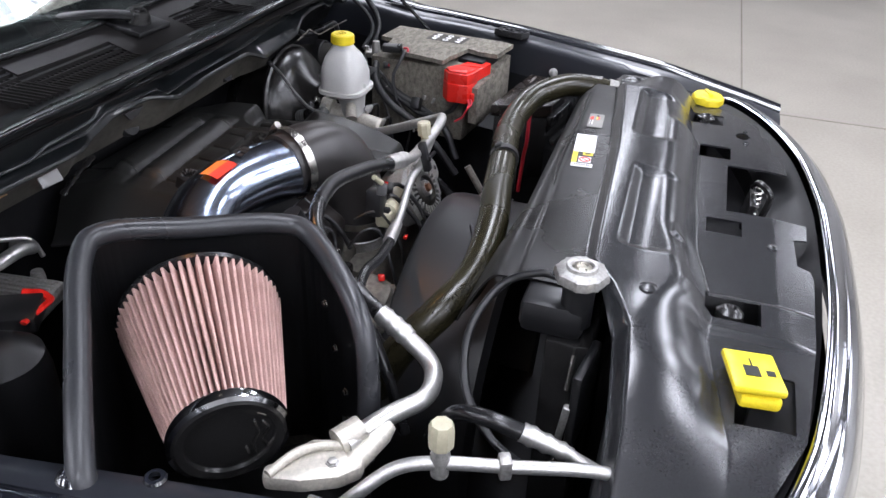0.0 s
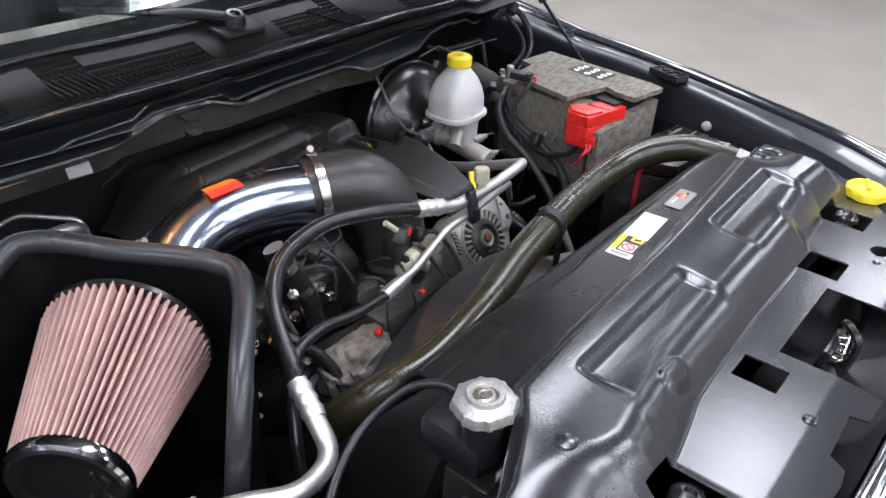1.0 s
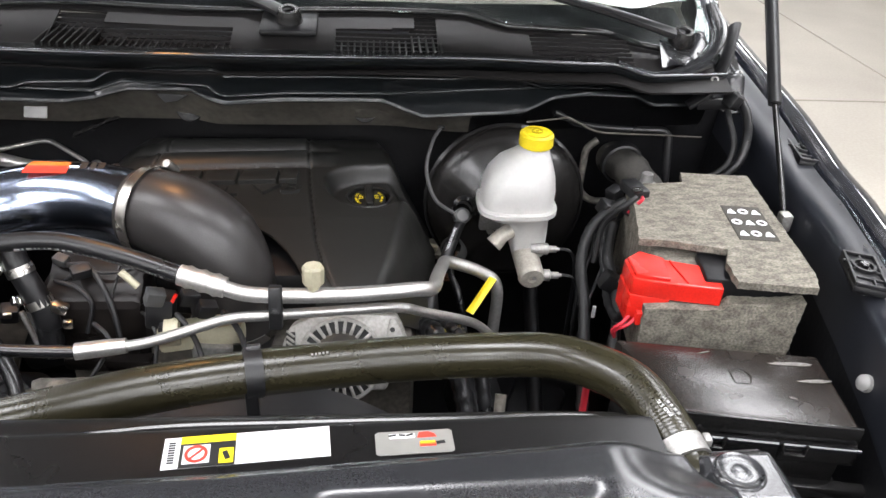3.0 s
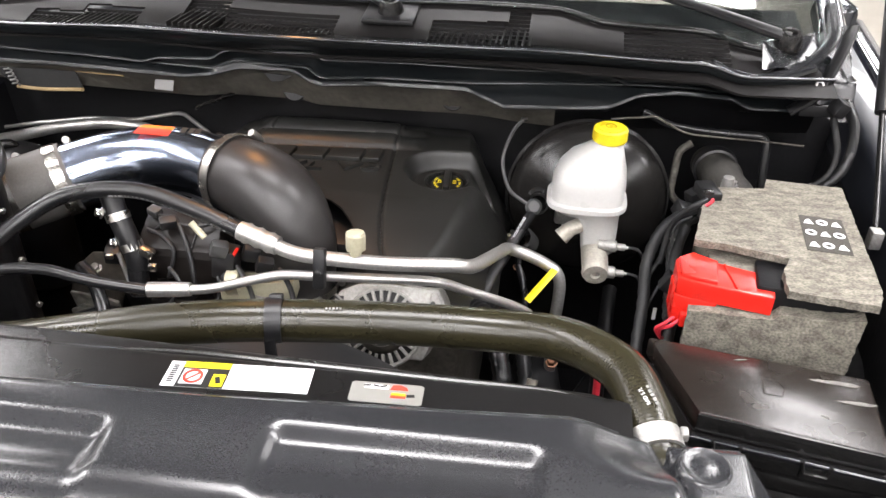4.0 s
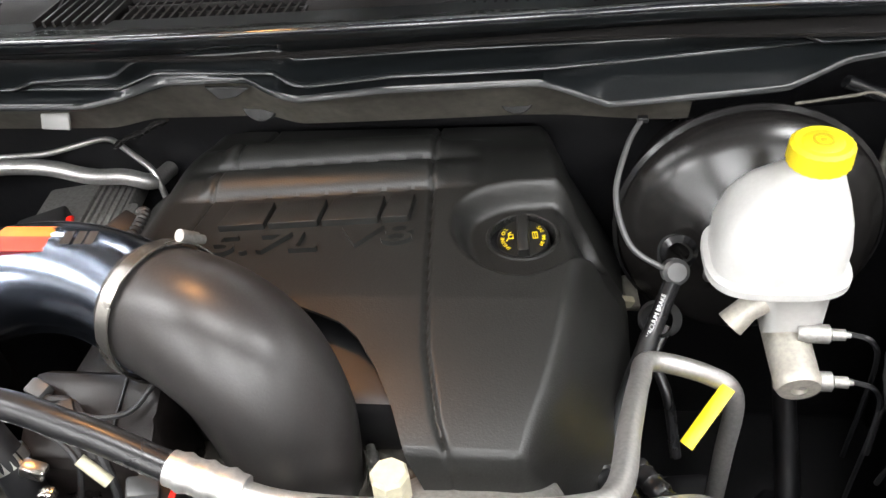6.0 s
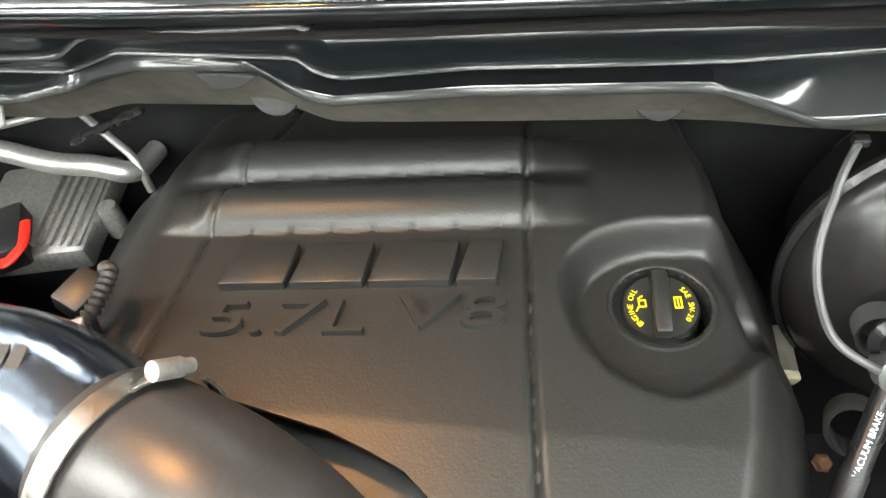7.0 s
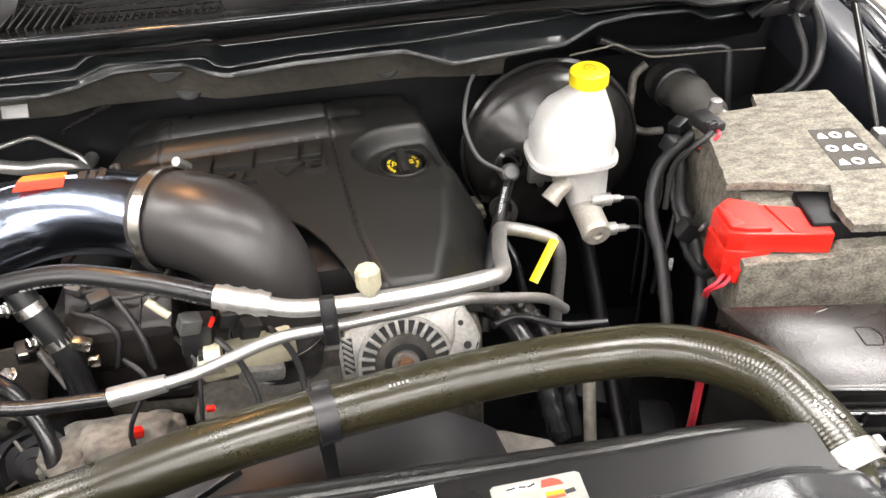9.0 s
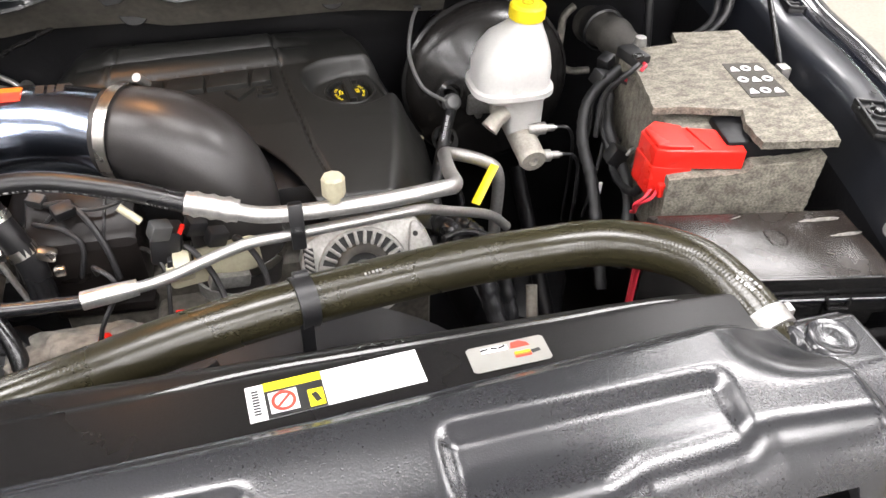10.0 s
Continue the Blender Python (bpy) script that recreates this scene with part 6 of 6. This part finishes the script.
loom = tagged(empty("wire_loom", (0.49, 0.80, 0.9)), "black corrugated wiring looms beside the battery", "wiring")
for k, pts in enumerate((
        [(0.5878, 0.9321, 1.0675), (0.5526, 0.9307, 1.0586), (0.4976, 0.9066, 1.0268), (0.4712, 0.8566, 0.9865), (0.466, 0.7899, 0.9492), (0.4578, 0.7248, 0.8948), (0.452, 0.67, 0.83)],
        [(0.60, 0.955, 1.045), (0.545, 0.925, 1.035), (0.508, 0.885, 1.015), (0.505, 0.835, 0.985), (0.50, 0.78, 0.96), (0.492, 0.71, 0.98), (0.494, 0.685, 1.01)],
        [(0.530, 0.905, 1.03), (0.512, 0.85, 1.0), (0.515, 0.79, 0.97), (0.50, 0.72, 0.93), (0.48, 0.68, 0.86)])):
    part("loom", sweep(spline(pts, 8), lambda t, k=k: (0.0095, 0.0062, 0.0090)[k] + 0.0009 * math.sin(t * (150 + 30 * k)), 12), WIRE, loom)
random.seed(21)
for k in range(2):
    x0, y0 = 0.500 + 0.045 * random.random(), 0.93 - 0.035 * k
    pts = [(x0 + 0.03, y0 + 0.02, 1.035 + 0.02 * random.random()), (x0, y0 - 0.01, 1.02 + 0.02 * random.random()), (x0 - 0.02 * random.random(), y0 - 0.04, 0.985), (x0 - 0.03, y0 - 0.06 - 0.03 * random.random(), 0.94), (x0 - 0.035, y0 - 0.08, 0.86)]
    part("wire", sweep(spline(pts, 6), 0.002 + 0.002 * random.random(), 8), random.choice((WIRE, TYRE, WIRE)), loom)
for k in range(7):
    part("wire_tie", box_bm((0.497 + 0.03 * random.random(), 0.76 + 0.025 * k, 0.985 + 0.035 * random.random()), (0.016, 0.005, 0.012), 0.001, (20, 30 * random.random(), 40 * random.random())), random.choice((PLASTIC, GLOSSP, CAST)), loom)
part("connector", box_bm((0.528, 0.935, 1.045), (0.034, 0.026, 0.024), 0.003, (10, 20, 20)), PLASTIC, loom)
part("connector", box_bm((0.545, 0.965, 1.060), (0.026, 0.022, 0.020), 0.003, (0, -15, 35)), PLASTIC, loom)
part("connector", box_bm((0.560, 0.905, 1.058), (0.028, 0.02, 0.018), 0.003, (0, 10, 30)), PLASTIC, loom)
part("connector", box_bm((0.505, 0.80, 0.985), (0.03, 0.024, 0.03), 0.004, (0, 30, 0)), PLASTIC, loom)
part("tag", box_bm((0.488, 0.80, 0.925), (0.006, 0.004, 0.022), 0.001), PAPER, loom, "small white tag")
term = tagged(empty("battery_terminal", (0.592, 0.945, 1.05)), "dull metal battery terminal clamp with red wire", "terminal")
part("clamp", box_bm((0.604, 0.968, 1.068), (0.034, 0.026, 0.016), 0.004, (0, 0, 20)), CAST, term)
part("bolt", hexhead((0.606, 0.980, 1.076), (0, 0, 1), 0.007, 0.010), CAST, term)
part("sensor", box_bm((0.578, 0.918, 1.068), (0.022, 0.026, 0.022), 0.003, (0, 0, 20)), PLASTIC, term)
part("wire", sweep(spline([(0.575, 0.91, 1.064), (0.562, 0.90, 1.066), (0.548, 0.893, 1.06)], 5), 0.0025, 8), REDWIRE, term)
part("plug", box_bm((0.548, 0.884, 1.108), (0.030, 0.050, 0.018), 0.004, (0, 0, 12)), PLASTIC, term, "black plug on the terminal")
part("plug_lock", box_bm((0.544, 0.862, 1.118), (0.016, 0.012, 0.006), 0.002, (0, 0, 12)), GLOSSP, term)
part("wire", sweep(spline([(0.543, 0.855, 1.108), (0.530, 0.846, 1.104), (0.512, 0.850, 1.085), (0.498, 0.862, 1.05), (0.49, 0.85, 0.99)], 6), 0.0045, 8), WIRE, term)
part("wire", sweep(spline([(0.551, 0.853, 1.110), (0.548, 0.842, 1.112), (0.540, 0.838, 1.106)], 5), 0.0028, 8), REDWIRE, term)
part("post", lathe([(0, 0.016), (0.009, 0.015), (0.011, 0.0), (0.013, -0.03)], (0.590, 0.946, 1.092), (0, 0, 1), 14), ALU, term, "bright terminal post")
blow = tagged(empty("heater_elbow_hose", (0.62, 1.14, 1.0)), "dusty black heater elbow hose on the firewall", "hose")
part("boss", sweep(spline([(0.60, 1.17, 1.03), (0.602, 1.12, 1.045), (0.612, 1.07, 1.045), (0.632, 1.035, 1.02), (0.645, 1.02, 0.97), (0.65, 1.01, 0.90)], 8), lambda t: 0.033 + 0.002 * math.sin(t * 40), 24), mat("dusty_black_rubber", (0.020, 0.019, 0.017), 0.7, 0, 0.6, 200, second=(0.05, 0.046, 0.04), stain_scale=18), blow, "dusty black elbow hose")
part("collar", lathe([(0.036, -0.012), (0.040, -0.010), (0.040, 0.010), (0.036, 0.012)], (0.602, 1.115, 1.046), (0, -1, 0), 28), PLASTIC, blow)
part("gasket", sweep(bends([(0.560, 1.155, 1.075), (0.538, 1.150, 1.06), (0.535, 1.145, 0.97), (0.560, 1.140, 0.95), (0.60, 1.140, 0.95)], 0.02), 0.007, 10), DUSTCAST, blow, "dusty beige gasket edge")
brl = tagged(empty("washer_hose", (0.58, 1.12, 1.08)), "thin black washer hose running along the firewall", "hose")
part("hose", sweep(bends([(0.455, 1.105, 1.150), (0.500, 1.108, 1.128), (0.545, 1.11, 1.120), (0.60, 1.112, 1.116), (0.678, 1.105, 1.118), (0.680, 1.085, 1.04), (0.68, 1.07, 0.98)], 0.02), 0.0075, 12), RUBBER, brl)
big = tagged(empty("fender_harness", (0.77, 1.02, 1.0)), "black harness curving down behind the battery", "wiring")
part("harness", sweep(spline([(0.80, 1.18, 1.235), (0.790, 1.12, 1.20), (0.800, 1.06, 1.16), (0.785, 1.02, 1.10), (0.745, 1.02, 1.05), (0.70, 1.03, 1.02)], 8), 0.0085, 12), RUBBER, big)
part("harness", sweep(spline([(0.795, 1.16, 1.225), (0.775, 1.10, 1.17), (0.780, 1.05, 1.12), (0.765, 1.03, 1.08), (0.72, 1.04, 1.04)], 8), 0.006, 10), WIRE, big)
part("clamp", box_bm((0.796, 1.14, 1.215), (0.022, 0.02, 0.022), 0.004), CAST, big)
hinge = tagged(empty("cowl_end_cap", (0.72, 1.16, 1.2)), "creased grey-black plastic cowl end with a weather strip", "trim piece")


def crease(x, y):
    u, v = x - 0.70, y - 1.13
    z = 1.225 + 0.55 * v - 0.10 * u
    z += 0.016 * abs(((u * 9 + v * 7 + 0.3) % 1.0) - 0.5) * 2 + 0.010 * abs(((u * 15 - v * 11 + 0.1) % 1.0) - 0.5) * 2
    return z - 0.05 * step(1.115, 1.085, y)


part("cap", sheet(crease, lin(0.645, 0.80, 40), lin(1.08, 1.24, 40), lambda x: 1.12 - 0.25 * max(0, x - 0.66), lambda x: 1.16 + 0.55 * max(0, x - 0.66), None, 0.003), SHROUD, hinge, sharp=18)
part("fold", sweep(spline([(0.56, 1.118, 1.243), (0.60, 1.115, 1.228), (0.645, 1.112, 1.222), (0.70, 1.118, 1.238), (0.735, 1.13, 1.262), (0.76, 1.17, 1.285), (0.77, 1.26, 1.315)], 8), lambda t: 0.010 + 0.006 * math.sin(math.pi * t), 10, flat=0.45), SHROUD, hinge, "folded grey strip")
part("fold", sweep(spline([(0.655, 1.108, 1.220), (0.69, 1.105, 1.232), (0.725, 1.112, 1.246)], 8), lambda t: 0.008 + 0.009 * t, 10, flat=0.5), SHROUD, hinge)
part("weather_strip", sweep(spline([(0.70, 1.10, 1.17), (0.735, 1.10, 1.20), (0.765, 1.13, 1.25), (0.80, 1.20, 1.29)], 8), 0.014, 10, flat=0.6), PLASTIC, hinge, "black weather strip")
part("tab", box_bm((0.712, 1.098, 1.203), (0.045, 0.008, 0.032), 0.004, (20, 12, -12)), SHROUD, hinge)
part("plate", box_bm((0.742, 1.090, 1.178), (0.055, 0.006, 0.022), 0.003, (5, -4, -4)), PLASTIC, hinge, "flat black end plate")
part("plate", box_bm((0.772, 1.078, 1.190), (0.022, 0.03, 0.028), 0.005, (10, 25, 20)), PLASTIC, hinge)
part("hole", lathe([(0.004, 0.001), (0.007, 0.001), (0.008, -0.002)], (0.737, 1.094, 1.222), (0, -0.8, 0.5), 14), CAST, hinge, "ringed hole")
strap = tagged(empty("red_cable", (0.385, 0.48, 0.95)), "short red cable rising beside the radiator hose", "cable")
part("cable", sweep(spline([(0.377, 0.47, 1.070), (0.380, 0.478, 1.045), (0.382, 0.480, 0.980), (0.384, 0.485, 0.94), (0.38, 0.49, 0.85)], 6), 0.0045, 8), REDWIRE, strap)

# ---- passenger side behind the tube ----
ecu = tagged(empty("engine_computer", (-0.455, 1.07, 0.98)), "finned cast aluminium engine computer with a red lever plug", "control unit")
part("case", box_bm((-0.53, 1.15, 0.935), (0.15, 0.15, 0.03), 0.006, (0, -4, 8)), CAST, ecu)
for k in range(6):
    part("fin", box_bm((-0.518 + 0.011 * k, 1.153, 0.953), (0.0045, 0.125, 0.008), 0.001, (0, -4, 8)), CAST, ecu)
plug = part("plug", box_bm((-0.55, 1.09, 0.955), (0.07, 0.075, 0.03), 0.005, (0, -4, 28)), PLASTIC, ecu, "black plug")
part("lever", sweep(bends([(-0.575, 1.052, 0.963), (-0.510, 1.055, 0.965), (-0.503, 1.079, 0.969), (-0.515, 1.107, 0.971)], 0.008), 0.0065, 8, flat=0.6), RED, plug, "red lever")
part("lug", lathe([(0, 0.01), (0.010, 0.01), (0.012, 0.0), (0.012, -0.03)], (-0.445, 1.145, 0.95), (0, 0, 1), 14), CAST, ecu)
hp = tagged(empty("heater_pipe", (-0.45, 1.08, 1.05)), "dull grey heater pipes along the firewall", "pipe")
part("pipe", sweep(bends([(-0.895, 1.16, 0.958), (-0.818, 1.1635, 0.976), (-0.7585, 1.167, 0.9936), (-0.6484, 1.180, 1.0088), (-0.5686, 1.180, 1.0068), (-0.508, 1.175, 0.991), (-0.4454, 1.165, 1.0), (-0.4127, 1.1695, 0.9834), (-0.41, 1.22, 0.975)], 0.03), 0.0118, 16), ALU, hp)
part("pipe", sweep(bends([(-0.90, 1.185, 0.975), (-0.8231, 1.1886, 0.9894), (-0.7071, 1.2113, 1.0023), (-0.6001, 1.2205, 1.0025), (-0.4966, 1.2328, 1.0236), (-0.4398, 1.1977, 1.008), (-0.4088, 1.1791, 0.9994), (-0.4019, 1.1696, 0.9597)], 0.02), 0.0045, 10), ALU, hp)
# Added dark cylinder, meant to cover the engine computer from the fender side.
bottle = tagged(empty("covering_cylinder", (-0.70, 0.95, 0.85)), "dark plastic cylinder added behind the filter box to cover the computer", "bottle")
part("body", lathe([(0, 0.06), (0.02, 0.06), (0.035, 0.05), (0.06, 0.03), (0.065, 0.0), (0.065, -0.22), (0.05, -0.24)], (-0.700, 0.965, 0.985), (0, 0, 1), 28), PLASTIC, bottle)
part("neck_hose", sweep(spline([(-0.700, 0.965, 1.035), (-0.71, 0.955, 1.05), (-0.74, 0.93, 1.045), (-0.78, 0.91, 1.02), (-0.80, 0.90, 0.95)], 8), 0.010, 12), RUBBER, bottle, "thin black hose")
inj = tagged(empty("sensor_plug", (-0.29, 0.91, 1.06)), "black sensor plug with braided lead on the cover", "connector")
part("body", box_bm((-0.298, 0.925, 1.098), (0.024, 0.034, 0.02), 0.003, (0, 20, -20)), PLASTIC, inj)
part("post", lathe([(0.009, 0.0), (0.009, 0.045)], (-0.298, 0.905, 1.045), (0, 0.2, 1), 12), PLASTIC, inj)
part("braid", sweep(spline([(-0.285, 0.945, 1.104), (-0.275, 0.935, 1.110), (-0.276, 0.905, 1.106), (-0.285, 0.88, 1.100), (-0.287, 0.85, 1.09)], 30), lambda t: 0.0056 + 0.0010 * math.sin(t * 120), 10), WIRE, inj, "braided lead")
part("tie", box_bm((-0.284, 0.89, 1.106), (0.018, 0.006, 0.010), 0.001, (0, 0, 20)), GREYWIRE, inj)
coil = tagged(empty("coolant_hoses", (-0.33, 0.66, 0.95)), "short black coolant hoses with steel clamps", "hose")
part("hose", sweep(spline([(-0.350, 0.700, 1.115), (-0.340, 0.690, 1.085), (-0.324, 0.680, 1.05), (-0.312, 0.672, 1.015), (-0.308, 0.66, 0.96)], 6), 0.0165, 16), RUBBER, coil)
for q, d in (((-0.340, 0.690, 1.084), (0.012, -0.010, -0.03)), ((-0.3215, 0.679, 1.040), (0.012, -0.008, -0.03))):
    a = Vector(q)
    b = a + Vector(d).normalized() * 0.012
    band = part("band", sweep([a, b], 0.0182, 18), STEEL, coil, "steel hose band")
    part("screw", hexhead(a + Vector((-0.020, -0.006, 0)), (-0.6, -0.6, 0.4), 0.0065, 0.010), STEEL, band)
part("hose", sweep(spline([(-0.40, 0.66, 1.0), (-0.37, 0.64, 0.985), (-0.34, 0.60, 0.94), (-0.34, 0.55, 0.88)], 6), 0.011, 12), RUBBER, coil)
part("clip", box_bm((-0.292, 0.672, 1.030), (0.022, 0.014, 0.014), 0.003, (0, 25, 0)), STEEL, coil)
part("clip", box_bm((-0.280, 0.660, 1.012), (0.014, 0.012, 0.012), 0.003), STEEL, coil)
plt = tagged(empty("mounting_bracket", (-0.40, 0.62, 0.9)), "dusty beige stamped bracket with round holes", "bracket")
UPR = pose(0, 0.752, 0, 90, 0, 0)
part("plate", placed(prism([(-0.498, 0.884), (-0.481, 0.929), (-0.440, 0.967), (-0.400, 0.971), (-0.377, 0.940), (-0.393, 0.904), (-0.411, 0.855), (-0.469, 0.858)], 0, 0.004, 0.0015), UPR), BROWNSTEEL, plt, "dull brown stamped plate")
part("flange", placed(prism([(-0.498, 0.884), (-0.440, 0.880), (-0.411, 0.872), (-0.408, 0.838), (-0.461, 0.819), (-0.487, 0.832)], 0.003, 0.010, 0.002), UPR), DUSTCAST, plt, "dusty beige lower flange")
part("tongue", placed(prism([(-0.500, 0.850), (-0.470, 0.866), (-0.440, 0.836), (-0.452, 0.812), (-0.492, 0.816)], 0.009, 0.016, 0.002), UPR), DUSTCAST, plt)
for x, z, r in ((-0.455, 0.842, 0.010), (-0.428, 0.850, 0.006)):
    part("hole", lathe([(0, 0.0006), (r, 0.0006), (r, -0.001)], (x, 0.7355, z), (0, -1, 0.05), 16), BLACKPRINT, plt)
part("rod", sweep([(-0.352, 0.690, 1.010), (-0.345, 0.686, 0.985), (-0.335, 0.680, 0.955)], 0.004, 8), CAST, plt, "thin grey rod")
head = tagged(empty("cylinder_head", (-0.36, 0.74, 0.9)), "dusty grey cylinder head with injector plugs", "engine part")
part("casting", lump((-0.335, 0.780, 0.945), (0.040, 0.035, 0.040), 2.2, 0.10), GRIME, head)
part("casting", lump((-0.300, 0.735, 0.940), (0.030, 0.035, 0.045), 7.9, 0.12), GRIME, head)
for x, y, z in ((-0.385, 0.722, 0.985), (-0.335, 0.715, 0.980)):
    plug = part("injector_plug", box_bm((x, y, z), (0.024, 0.022, 0.026), 0.004, (15, 10, 20)), PLASTIC, head, "black injector plug")
    part("clip", box_bm((x + 0.002, y - 0.012, z + 0.004), (0.012, 0.006, 0.010), 0.002, (15, 10, 20)), STEEL, plug)
part("bolt", hexhead((-0.405, 0.700, 0.968), (0, -0.4, 1), 0.008, 0.010), STEEL, head)
part("bolt", hexhead((-0.325, 0.695, 0.975), (0, -0.4, 1), 0.007, 0.012), STEEL, head)
lowhose = tagged(empty("heater_hose", (0.22, 0.66, 0.85)), "black heater hoses dropping beside the alternator", "hose")
for k, pts in enumerate(([(0.20, 0.76, 0.93), (0.225, 0.72, 0.94), (0.255, 0.66, 0.90), (0.275, 0.60, 0.82)], [(0.235, 0.78, 0.92), (0.265, 0.73, 0.925), (0.29, 0.68, 0.89), (0.30, 0.62, 0.80)],
                         [(0.20, 0.68, 0.965), (0.24, 0.70, 0.955), (0.30, 0.70, 0.93), (0.36, 0.70, 0.925)])):
    part("hose", sweep(spline(pts, 14), lambda t, k=k: (0.0145, 0.011, 0.005)[k] + (0.0012 * math.sin(t * 130) if k < 2 else 0), 14), RUBBER, lowhose)
low = tagged(empty("front_accessories", (0.15, 0.5, 0.7)), "grey cast accessory brackets and belt drive", "engine part")
part("casting", box_bm((0.205, 0.53, 0.885), (0.08, 0.05, 0.05), 0.012, (20, 0, -25)), IRON, low)
part("casting", box_bm((0.13, 0.52, 0.86), (0.08, 0.05, 0.10), 0.012, (0, 20, 0)), IRON, low)
part("pulley", lathe([(0, 0.02), (0.03, 0.02), (0.035, 0.0), (0.05, 0.0), (0.05, -0.025)], (0.24, 0.52, 0.82), (0, -1, 0.2), 24), STEEL, low)
part("tensioner", lathe([(0, 0.02), (0.012, 0.02), (0.014, 0.01), (0.034, 0.01), (0.036, -0.02)], (0.05, 0.52, 0.86), (0, -1, 0.2), 24), PLASTIC, low)
part("pipe", sweep([(0.305, 0.60, 0.93), (0.297, 0.55, 0.86), (0.29, 0.53, 0.80)], 0.008, 12), IRON, low)
# castings and shaft blackened to sink into the shade of the bay
for x, y, z, sx, sy, sz, rz in ((0.43, 0.62, 0.70, 0.06, 0.20, 0.06, -10), (0.31, 0.84, 0.70, 0.08, 0.12, 0.10, 12), (0.42, 0.84, 0.66, 0.10, 0.14, 0.06, -25)):
    part("casting", box_bm((x, y, z), (sx, sy, sz), 0.018, (12, 8, rz)), DARKBAY, low)
part("steering_shaft", sweep([(0.44, 1.05, 0.80), (0.40, 0.60, 0.62)], 0.014, 14), DARKBAY, low, "dark steering shaft")
# wiring on the engine front
wir = tagged(empty("engine_wiring", (-0.18, 0.63, 0.98)), "tangle of black engine wires with small plugs", "wiring")
random.seed(4)
for k in range(4):
    x, y = -0.24 + 0.055 * k, 0.60 + 0.02 * random.random()
    part("wire", sweep(spline([(x, y + 0.05, 1.0 + 0.03 * random.random()), (x + 0.02 * random.random(), y + 0.02, 1.035 + 0.02 * random.random()), (x + 0.03, y, 1.02), (x + 0.05 * random.random(), y - 0.03, 0.97), (x + 0.02, y - 0.04, 0.90)], 5), 0.0022 + 0.002 * random.random(), 7), WIRE, wir)
for x, y, z, m in ((-0.115, 0.650, 1.062, PLASTIC), (-0.152, 0.628, 1.078, CABLEGREY), (-0.092, 0.64, 1.05, PLASTIC)):
    part("plug", box_bm((x, y, z), (0.024, 0.018, 0.022), 0.003, (10, 20, 25)), m, wir)
for k, pts in enumerate(([(-0.315, 0.742, 1.062), (-0.290, 0.722, 1.066), (-0.262, 0.716, 1.068), (-0.240, 0.694, 1.052), (-0.225, 0.676, 1.020), (-0.218, 0.662, 0.985)],
                         [(-0.318, 0.724, 1.040), (-0.296, 0.700, 1.052), (-0.270, 0.690, 1.049), (-0.252, 0.678, 1.030), (-0.262, 0.668, 0.990)],
                         [(-0.190, 0.735, 1.075), (-0.205, 0.712, 1.066), (-0.235, 0.705, 1.064), (-0.275, 0.712, 1.062), (-0.312, 0.705, 1.030)])):
    part("wire", sweep(spline(pts, 6), (0.0042, 0.0030, 0.0026)[k], 8), WIRE, wir)
part("plug", box_bm((-0.268, 0.706, 1.066), (0.026, 0.018, 0.016), 0.003, (15, 0, 30)), PLASTIC, wir)
part("plug", box_bm((-0.300, 0.728, 1.070), (0.020, 0.016, 0.014), 0.003, (10, 10, -20)), CABLEGREY, wir)
part("white_plug", sweep([(-0.188, 0.628, 1.117), (-0.168, 0.622, 1.098)], 0.0048, 10), CREAM, wir, "small pale plug")
part("red_tab", box_bm((-0.129, 0.630, 1.074), (0.005, 0.006, 0.014), 0.001, (0, 30, 0)), RED, wir)
part("red_tab", box_bm((-0.145, 0.585, 0.985), (0.010, 0.006, 0.006), 0.001), RED, wir)
